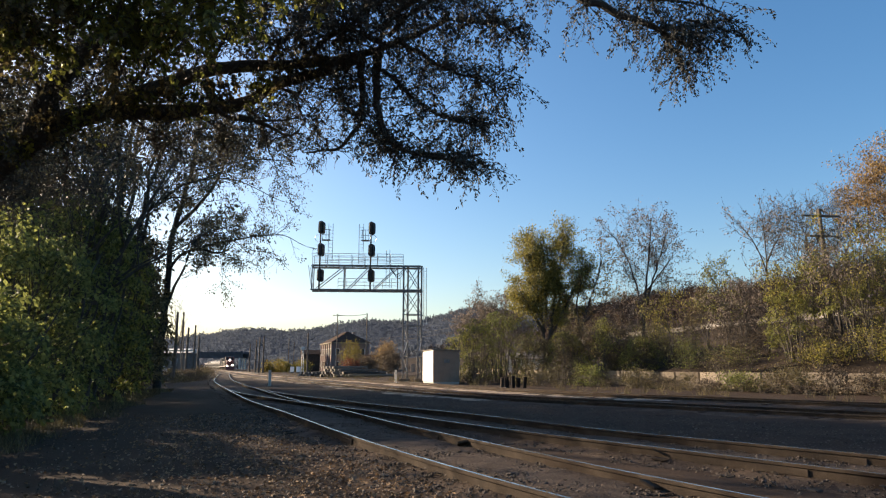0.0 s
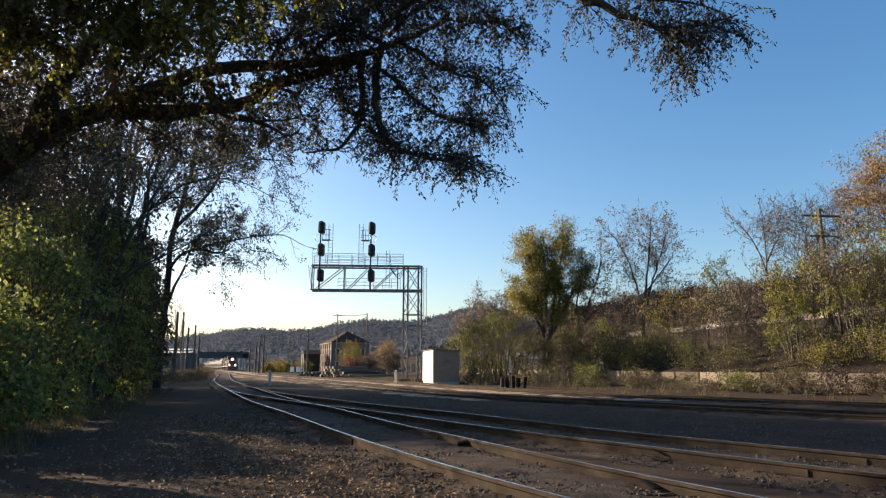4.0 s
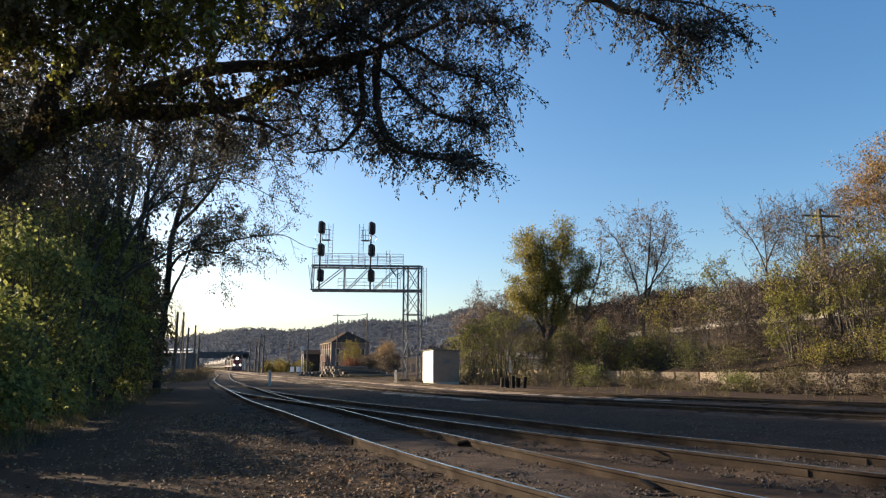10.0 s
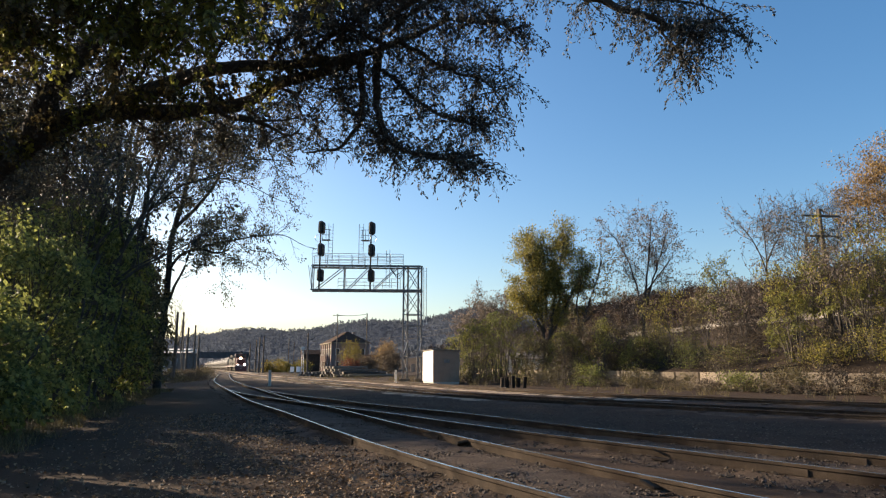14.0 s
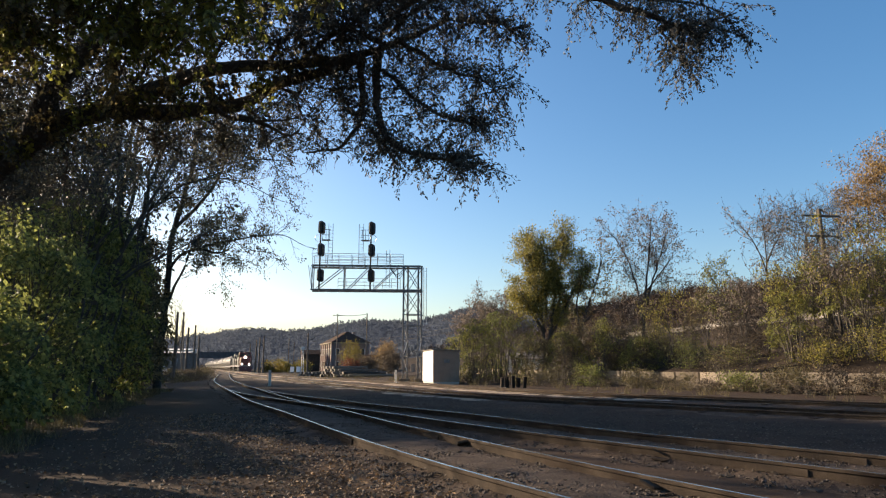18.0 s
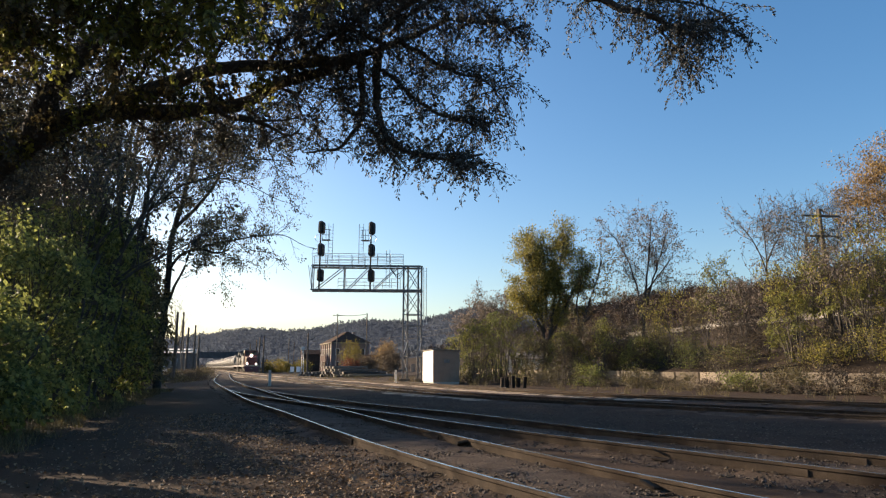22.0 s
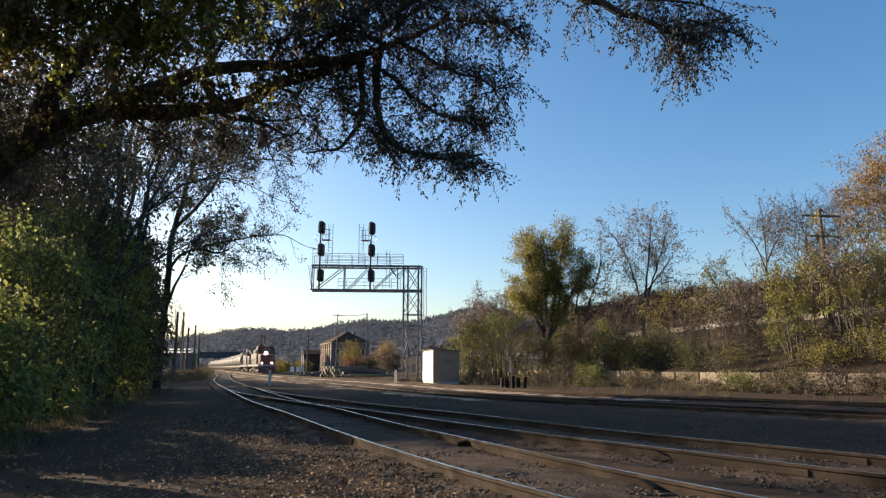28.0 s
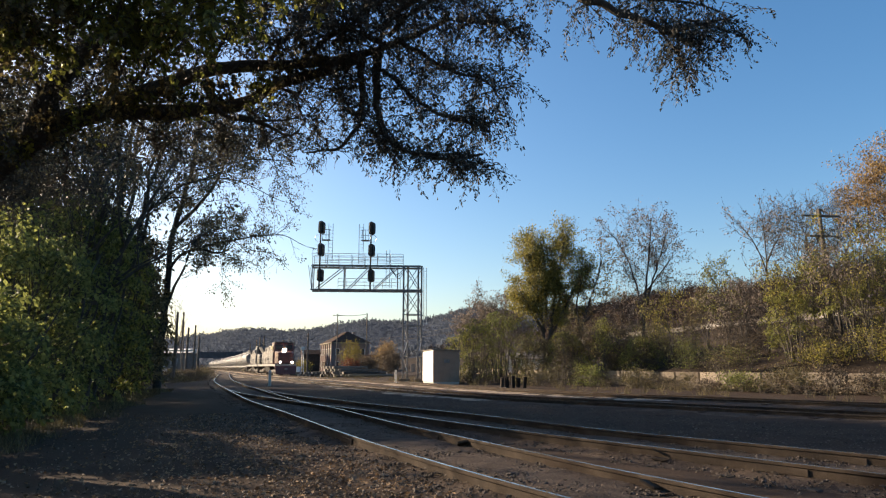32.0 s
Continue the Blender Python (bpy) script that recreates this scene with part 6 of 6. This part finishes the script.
def make_loco(lead):
    """Six-axle freight locomotive, front towards +x, origin at its middle on the railhead."""
    g = thing("locomotive", "red-nosed freight locomotive with silver hood sides and lit headlights" if lead else "trailing freight locomotive with dusty silver cab and hood", "locomotive", group="locomotives")
    H = LOCO_LEN / 2
    boxed("underframe", (0, 0, 1.45), (LOCO_LEN - 1.6, 3.0, 0.34), STEEL_DARK, g, "dark underframe", 0.03)
    bm = B()
    vs = box(bm, (0.2, 0, 0.85), (5.6, 2.7, 0.95))
    for v in vs:
        if v.co.z < 0.8:
            v.co.y *= 0.7
    part("fuel_tank", bm, BLACK, g, "black fuel tank", 0.06)
    # cab and nose
    bm = B()
    vs = box(bm, (H - 4.3, 0, 3.18), (3.0, 3.08, 3.1))
    for v in vs:
        if v.co.z > 4 and v.co.x > H - 3.5:
            v.co.x -= 0.25
        if v.co.z > 4:
            v.co.y *= 0.9
    part("cab", bm, RED if lead else SILVER, g, "dark red cab" if lead else "grey cab", 0.12)
    bm = B()
    box(bm, (H - 4.3, 0, 4.74), (3.1, 2.7, 0.07))
    part("cab_roof", bm, STEEL_DARK, g, bevel=0.03)
    bm = B()
    vs = box(bm, (H - 2.0, 0, 2.55), (1.7, 2.7, 1.85))
    for v in vs:
        if v.co.x > H - 1.5:
            v.co.y *= 0.78
            if v.co.z > 3:
                v.co.z -= 0.28
    part("nose", bm, RED if lead else SILVER, g, "dark red blunt nose" if lead else "grey blunt nose", 0.12)
    for sy in (-1, 1):
        boxed("windshield", (H - 2.86, sy * 0.66, 4.02), (0.06, 1.0, 0.62), GLASS, g, bevel=0.02)
        boxed("cab_window", (H - 4.3, sy * 1.545, 3.85), (1.7, 0.04, 0.7), GLASS, g, bevel=0.015)
        boxed("cab_panel", (H - 4.35, sy * 1.548, 2.55), (2.5, 0.04, 1.5), SILVER, g, "silver cab side panel", 0.01)
        boxed("number_board", (H - 2.78, sy * 0.75, 4.52), (0.1, 0.6, 0.2), BLACK, g)
    bm = B()
    box(bm, (H - 2.78, 0, 3.62), (0.16, 0.56, 0.34))
    hl = part("headlight", bm, BLACK, g, "headlight housing", 0.03)
    for sy in (-0.1, 0.1):
        bm = B()
        rod(bm, (H - 2.72, sy, 3.62), (H - 2.65, sy, 3.62), 0.15, 12)
        part("lens", bm, LAMP_LIT if lead else GLASS, hl)
    for sy in (-0.84, 0.84):
        bm = B()
        box(bm, (H - 0.8, sy, 1.86), (0.24, 0.3, 0.3))
        dl = part("ditch_light", bm, BLACK, g, bevel=0.03)
        bm = B()
        rod(bm, (H - 0.68, sy, 1.86), (H - 0.63, sy, 1.86), 0.12, 12)
        part("lens", bm, LAMP_DIM if lead else GLASS, dl)
    # pilot, plow, steps, coupler
    bm = B()
    vs = box(bm, (H - 0.75, 0, 0.75), (0.3, 3.0, 1.15))
    for v in vs:
        if v.co.z < 0.6:
            v.co.x += 0.22
            v.co.y *= 0.92
    part("snow_plow", bm, RED if lead else BLACK, g, bevel=0.03)
    for x in (H - 0.35, -H + 0.35):
        boxed("coupler", (x, 0, 0.88), (0.75, 0.3, 0.3), TRUCK, g, bevel=0.05)
    boxed("rear_pilot", (-H + 0.75, 0, 0.95), (0.25, 2.9, 0.85), BLACK, g, bevel=0.02)
    for x in (H - 1.2, -H + 1.2):
        for sy in (-1, 1):
            for k in range(3):
                boxed("step", (x, sy * 1.38, 0.55 + 0.32 * k), (0.7, 0.28, 0.04), TRUCK, g)
    # hood
    boxed("hood", (-2.45, 0, 2.95), (13.6, 1.9, 2.65), SILVER, g, "dusty silver engine hood", 0.09)
    for k in range(9):
        for sy in (-1, 1):
            boxed("hood_door", (-8.4 + 1.38 * k, sy * 0.965, 2.75), (1.2, 0.04, 1.85), SILVER if k % 2 else STEEL_DARK, g, bevel=0.01)
    boxed("electrical_cabinet", (H - 6.7, 0, 2.95), (1.9, 2.7, 2.65), SILVER, g, "wide silver cabinet behind the cab", 0.06)
    bm = B()
    vs = box(bm, (-8.1, 0, 4.0), (3.6, 3.05, 0.85))
    for v in vs:
        if v.co.z < 3.9:
            v.co.y *= 0.66
    part("radiator", bm, STEEL_DARK, g, "flared dark radiator", 0.03)
    for x in (-9.1, -8.1, -7.1):
        bm = B()
        rod(bm, (x, 0, 4.42), (x, 0, 4.52), 0.48, 16)
        part("fan", bm, BLACK, g)
    boxed("dynamic_brake", (1.3, 0, 4.05), (2.6, 2.3, 0.7), STEEL_DARK, g, bevel=0.05)
    for sy in (-1, 1):
        boxed("louvre", (1.3, sy * 1.16, 4.05), (2.2, 0.04, 0.5), BLACK, g)
        boxed("air_intake", (-4.6, sy * 0.97, 3.95), (1.8, 0.06, 0.5), BLACK, g)
    boxed("exhaust_stack", (-2.2, 0, 4.4), (0.9, 0.5, 0.3), BLACK, g, bevel=0.03)
    bm = B()
    rod(bm, (H - 4.0, 0, 4.75), (H - 4.0, 0, 5.0), 0.05, 6)
    box(bm, (H - 4.0, 0, 5.0), (0.6, 0.28, 0.12))
    part("horn", bm, BLACK, g)
    # handrails along the walkways and across the front
    for sy in (-1, 1):
        bm = B()
        rod(bm, (-H + 1.0, sy * 1.46, 2.62), (H - 6.0, sy * 1.46, 2.62), 0.025, 6)
        part("handrail", bm, SILVER, g)
        for x in np.linspace(-H + 1.0, H - 6.0, 9):
            bm = B()
            rod(bm, (x, sy * 1.46, 1.6), (x, sy * 1.46, 2.62), 0.022, 6)
            part("stanchion", bm, SILVER, g)
        bm = B()
        rod(bm, (H - 0.9, sy * 1.35, 0.6), (H - 0.9, sy * 1.35, 2.6), 0.025, 6)
        rod(bm, (H - 0.9, sy * 1.35, 2.6), (H - 0.9, sy * 0.5, 2.45), 0.025, 6)
        part("front_handrail", bm, SILVER, g)
    for x in (6.7, -6.7):
        truck(g, x, (-2.0, 0.0, 2.0), 4.2, 0.53, 1.15)
    return g


def make_hopper():
    """Cylindrical covered hopper car, origin at its middle on the railhead."""
    g = thing("hopper_car", "pale grey cylindrical covered hopper car", "railway car", group="hopper cars")
    L = CAR_LEN - 1.2
    n, prof = 18, []
    bm = B()
    rings = []
    for x in (-L / 2, -L / 2 + 0.35, L / 2 - 0.35, L / 2):
        k = 0.93 if abs(x) > L / 2 - 0.1 else 1.0
        ring = []
        for i in range(n):
            t = 2 * math.pi * i / n
            ring.append(bm.verts.new((x, math.sin(t) * 1.58 * k, 2.85 - math.cos(t) * (1.5 if math.cos(t) < 0 else 1.35) * k)))
        rings.append(ring)
    for a, b in zip(rings[:-1], rings[1:]):
        for i in range(n):
            bm.faces.new((a[i], a[(i + 1) % n], b[(i + 1) % n], b[i]))
    bm.faces.new(rings[0][::-1])
    bm.faces.new(rings[-1])
    bmesh.ops.recalc_face_normals(bm, faces=bm.faces[:])
    part("body", bm, HOPPER, g, "rounded pale grey body")
    for x in np.linspace(-L / 2 + 0.2, L / 2 - 0.2, 5):
        bm = B()
        acc = []
        for i in range(13):
            t = 0.5 + 5.28 * i / 12
            acc.append(Vector((x, math.sin(t) * 1.61, 2.85 - math.cos(t) * (1.53 if math.cos(t) < 0 else 1.38))))
        for a, b in zip(acc[:-1], acc[1:]):
            bar(bm, a, b, 0.09, 0.06)
        part("rib", bm, HOPPER, g)
    for x in np.linspace(-L / 2 + 2.6, L / 2 - 2.6, 4):
        bm = B()
        vs = box(bm, (x, 0, 1.1), (2.5, 2.2, 1.1))
        for v in vs:
            if v.co.z < 1.0:
                v.co.x = x + (v.co.x - x) * 0.25
                v.co.y *= 0.6
        part("hopper_bay", bm, HOPPER, g, bevel=0.02)
    for sy in (-1, 1):
        boxed("side_sill", (0, sy * 1.42, 1.25), (L + 0.3, 0.14, 0.26), HOPPER, g)
        bm = B()
        for x in (L / 2 - 0.25, L / 2 - 0.7):
            rod(bm, (x, sy * 1.56, 1.2), (x, sy * 1.56, 4.2), 0.02, 5)
        for z in np.arange(1.4, 4.2, 0.42):
            rod(bm, (L / 2 - 0.7, sy * 1.56, z), (L / 2 - 0.25, sy * 1.56, z), 0.018, 5)
        part("ladder", bm, STEEL_DARK, g)
    boxed("running_board", (0, 0, 4.42), (L, 0.9, 0.06), GALV, g)
    for x in np.linspace(-L / 2 + 2, L / 2 - 2, 5):
        boxed("hatch", (x, 0, 4.5), (1.1, 0.6, 0.12), HOPPER, g, bevel=0.03)
    for x in (-1, 1):
        boxed("end_platform", (x * (L / 2 + 0.2), 0, 1.2), (1.0, 2.8, 0.3), TRUCK, g)
        boxed("coupler", (x * (CAR_LEN / 2 - 0.1), 0, 0.88), (0.7, 0.28, 0.28), TRUCK, g, bevel=0.04)
        truck(g, x * (L / 2 - 1.6), (-0.89, 0.89), 1.9, 0.46, 1.0)
    return g


lead_loco = make_loco(True)
second_loco = make_loco(False)
first_hopper = make_hopper()
TRAIN = [(lead_loco, LOCO_LEN), (second_loco, LOCO_LEN), (first_hopper, CAR_LEN)]
for _ in range(14):
    TRAIN.append((copy_thing(first_hopper, Matrix()), CAR_LEN))

# arc length along the far main, and the train's advance
RUN = np.r_[0, np.cumsum(np.linalg.norm(np.diff(MAIN_FAR, axis=0), axis=1))]
FRONT_END = float(np.interp(-94.0, -MAIN_FAR[:, 1], RUN))
SPEED_END, GAIN = 5.3, 0.05
RAIL_Z = 0.116


def on_track(s):
    return Vector((float(np.interp(s, RUN, MAIN_FAR[:, 0])), float(np.interp(s, RUN, MAIN_FAR[:, 1])), RAIL_Z))


def front_at(t):
    back = 32.0 - t
    return FRONT_END - (SPEED_END * back - GAIN * back * back / 2)


def car_pose(mid):
    a, b = on_track(mid - 6.5), on_track(mid + 6.5)
    c, d = (a + b) / 2, b - a
    return pose(c.x, c.y, c.z, 0, 0, math.degrees(math.atan2(d.y, d.x)))


# ---- loose stones and fallen leaves on the ground ----
def make_stones(name, label, count, pick, seed, size=(0.018, 0.05), material=STONE):
    """Crushed stones: skewed angular blocks, each with its own shape."""
    rng = np.random.default_rng(seed)
    base = np.array([(1, 0, 0), (-1, 0, 0), (0, 1, 0), (0, -1, 0), (0, 0, 1), (0, 0, -1)]) * 0.9
    faces = np.array([(0, 2, 4), (2, 1, 4), (1, 3, 4), (3, 0, 4), (2, 0, 5), (1, 2, 5), (3, 1, 5), (0, 3, 5)])
    c = pick(rng, count)
    n = len(c)
    s = rng.uniform(0, 1, n) ** 1.8 * (size[1] - size[0]) + size[0]
    spin = rng.normal(size=(n, 4))
    spin /= np.linalg.norm(spin, axis=1)[:, None]
    w, x, y, z = spin.T
    turn = np.stack([1 - 2 * (y * y + z * z), 2 * (x * y - z * w), 2 * (x * z + y * w), 2 * (x * y + z * w), 1 - 2 * (x * x + z * z), 2 * (y * z - x * w), 2 * (x * z - y * w), 2 * (y * z + x * w), 1 - 2 * (x * x + y * y)], 1).reshape(n, 3, 3)
    v = base[None] * rng.uniform(0.55, 1.25, (n, len(base), 1)) * rng.uniform(0.6, 1.3, (n, 1, 3)) * s[:, None, None]
    v = np.einsum("nij,nkj->nki", turn, v)
    v[:, :, 2] *= 0.75
    v += c[:, None, :]
    return tagged(put(name, tri_mesh(name, v[:, faces].reshape(-1, 3, 3), material)), label, "stones", kind="stuff")


def lane_pick(rng, n):
    y = 3.6 + 15 * rng.random(n) ** 1.5
    x = rng.uniform(-0.62, 0.62, n) * y * 1.05
    edge = np.interp(-y, -SIDING[:, 1], SIDING[:, 0])
    x, y = x[x < edge + 0.2], y[x < edge + 0.2]
    keep = rng.random(len(x)) < np.exp(-np.maximum(0, np.interp(-y, -SIDING[:, 1], SIDING[:, 0]) - x - 2.5) * 0.6)
    x, y = x[keep], y[keep]
    return np.stack([x, y, land(x, y) + 0.008], 1)


def bed_pick(line, wide, top):
    def pick(rng, n):
        near = line[(line[:, 1] < 30) & (line[:, 1] > 1.5)]
        y0 = near[:, 1]
        w = 1 / np.maximum(y0, 4) ** 1.2
        i = rng.choice(len(near) - 1, n, p=(w / w.sum())[:-1] / (w / w.sum())[:-1].sum())
        t = np.gradient(near, axis=0)
        t /= np.linalg.norm(t, axis=1)[:, None]
        o = rng.uniform(-wide, wide, n)
        x = near[i, 0] + t[i, 1] * o + t[i, 0] * rng.uniform(-.25, .25, n)
        y = near[i, 1] - t[i, 0] * o + t[i, 1] * rng.uniform(-.25, .25, n)
        lump = 0.03 * np.sin(x * 2.1 + 1.3 * np.sin(y * 1.7)) * np.sin(y * 1.9)
        return np.stack([x, y, top + lump * 0.4 + 0.006 - 0.12 * np.clip((abs(o) - 0.7) / 1.0, 0, 1)], 1)
    return pick


make_stones("lane_gravel", "scattered crushed stones along the lane's edge", 30000, lane_pick, 1, (0.006, 0.03))
make_stones("siding_stones", "crushed ballast stones along the siding", 27000, bed_pick(SIDING, 2.1, 0.06), 2, (0.01, 0.034), STONE_SHADED)
make_stones("spur_stones", "crushed ballast stones along the spur", 20000, bed_pick(SPUR, 2.1, 0.05), 3, (0.01, 0.034), STONE_SHADED)



def yard_pick(rng, n):
    a = SPUR[(SPUR[:, 1] < 27) & (SPUR[:, 1] > 0)]
    i = rng.integers(0, len(a), n)
    o = rng.uniform(1.6, 7.5, n)
    x, y = a[i, 0] + o * 0.62 + rng.normal(0, .3, n), a[i, 1] + o * 0.78 + rng.normal(0, .3, n)
    return np.stack([x, y, land(x, y) + 0.004], 1)


make_stones("yard_gravel", "gravel in a shaded tone between the spur and the main tracks", 10000, yard_pick, 9, (0.01, 0.034), STONE_SHADED)


def make_litter(count, seed):
    rng = np.random.default_rng(seed)
    c = lane_pick(rng, count)
    c = c[rng.random(len(c)) < 0.8]
    c[:, 2] += rng.uniform(0.005, 0.03, len(c))
    way = rng.normal(0, 1, (len(c), 3)) * np.array([1, 1, 0.25])
    tagged(put("leaf_litter", quad_mesh("leaf_litter", leaf_tris(rng, c, way, np.full(len(c), 0.055), np.full(len(c), 0.032)), LEAF_LITTER)), "fallen brown leaves on the gravel", "leaf litter", kind="stuff")


make_litter(30000, 8)


def make_weeds(name, label, places, seed, tall, material):
    """Tufts of dry grass blades."""
    rng = np.random.default_rng(seed)
    out = []
    for x, y in places:
        k = 26
        a = rng.uniform(0, 6.283, k)
        h = tall * rng.uniform(0.4, 1.2, k)
        foot = np.stack([x + rng.normal(0, .1, k), y + rng.normal(0, .1, k), np.full(k, float(land(x, y)) - 0.01)], 1)
        tip = foot + np.stack([np.cos(a) * h * .5, np.sin(a) * h * .5, h], 1)
        s = np.stack([-np.sin(a), np.cos(a), np.zeros(k)], 1) * 0.007
        out.append(np.stack([foot - s, foot + s, tip], 1))
    tagged(put(name, tri_mesh(name, np.concatenate(out), material)), label, "grass", kind="stuff")


wr = np.random.default_rng(4)
verge = []
for _ in range(900):
    t = wr.random()
    i = int(t * (len(MAIN_FAR) - 1))
    p = MAIN_FAR[i]
    if p[1] < 14 or p[1] > 110:
        continue
    o = wr.uniform(2.6, 9)
    verge.append((p[0] + o * 0.8, p[1] + o * 0.6))
make_weeds("verge_grass", "dry brown grass on the verge below the wall", verge, 5, 0.55, GRASS)
hedge_foot = []
for _ in range(420):
    t = wr.random()
    hedge_foot.append((-6.7 - 9.6 * t + wr.normal(0, 0.4), 8.6 + 30 * t))
make_weeds("lane_grass", "ragged grass at the foot of the hedge", hedge_foot, 6, 0.2, LEAF_OLIVE)


def motions():
    # the train rolls in along the far main
    behind = 0.0
    for car, length in TRAIN:
        mid = behind + length / 2
        walk(car, [(t, car_pose(front_at(t) - mid)) for t in range(33)])
        behind += length
    # wheels of the locomotives turn with the way covered
    times = [i * 0.125 for i in range(257)]
    for car in (lead_loco, second_loco):
        for w in [o for o in car.children_recursive if o.name.startswith("wheelset")]:
            at = w.matrix_basis.copy()
            walk(w, [(t, at @ Matrix.Rotation((front_at(t) - front_at(0)) / 0.53, 4, "Y")) for t in times])
    # willow sprays sway in the breeze
    sway = {
        S_RIGHT: [(0, 0), (3, -0.3), (6, -0.7), (9, -3.0), (13, -3.2), (19, -4.2), (23, -3.4), (28, -1.3), (32, -0.9)],
        S_HANG: [(0, 0), (3, -0.6), (6, -0.9), (9, -4.0), (13, -4.2), (19, -5.4), (23, -4.4), (28, -1.8), (32, -1.1)],
        S_END: [(0, 0), (3, -0.5), (6, -0.8), (9, -2.0), (13, -1.6), (19, -2.4), (23, -1.6), (28, -1.0), (32, -0.4)],
        S_MID: [(0, 0), (3, 0.7), (6, 1.4), (9, 0.6), (13, 0.1), (19, 0.3), (23, 0.2), (28, 0.2), (32, 0.1)],
        S_TIP: [(0, 0), (3, 1.0), (6, 2.4), (9, 0.9), (13, 0.2), (19, 0.4), (23, 0.2), (28, 0.3), (32, 0.2)],
        S_LOW: [(0, 0), (3, 0.5), (6, 1.0), (9, 0.5), (13, -0.2), (19, -0.3), (23, -0.5), (28, -0.4), (32, -0.5)],
        S_LOBE: [(0, 0), (3, 0.3), (6, 0.6), (9, 0.2), (13, -0.2), (19, -0.4), (23, -0.6), (28, -0.5), (32, -0.6)],
    }
    for branch, rows in sway.items():
        at = branch.matrix_basis.copy()
        walk(branch, [(t, at @ pose(0, 0, 0, 0, a, 0)) for t, a in rows])


motions()
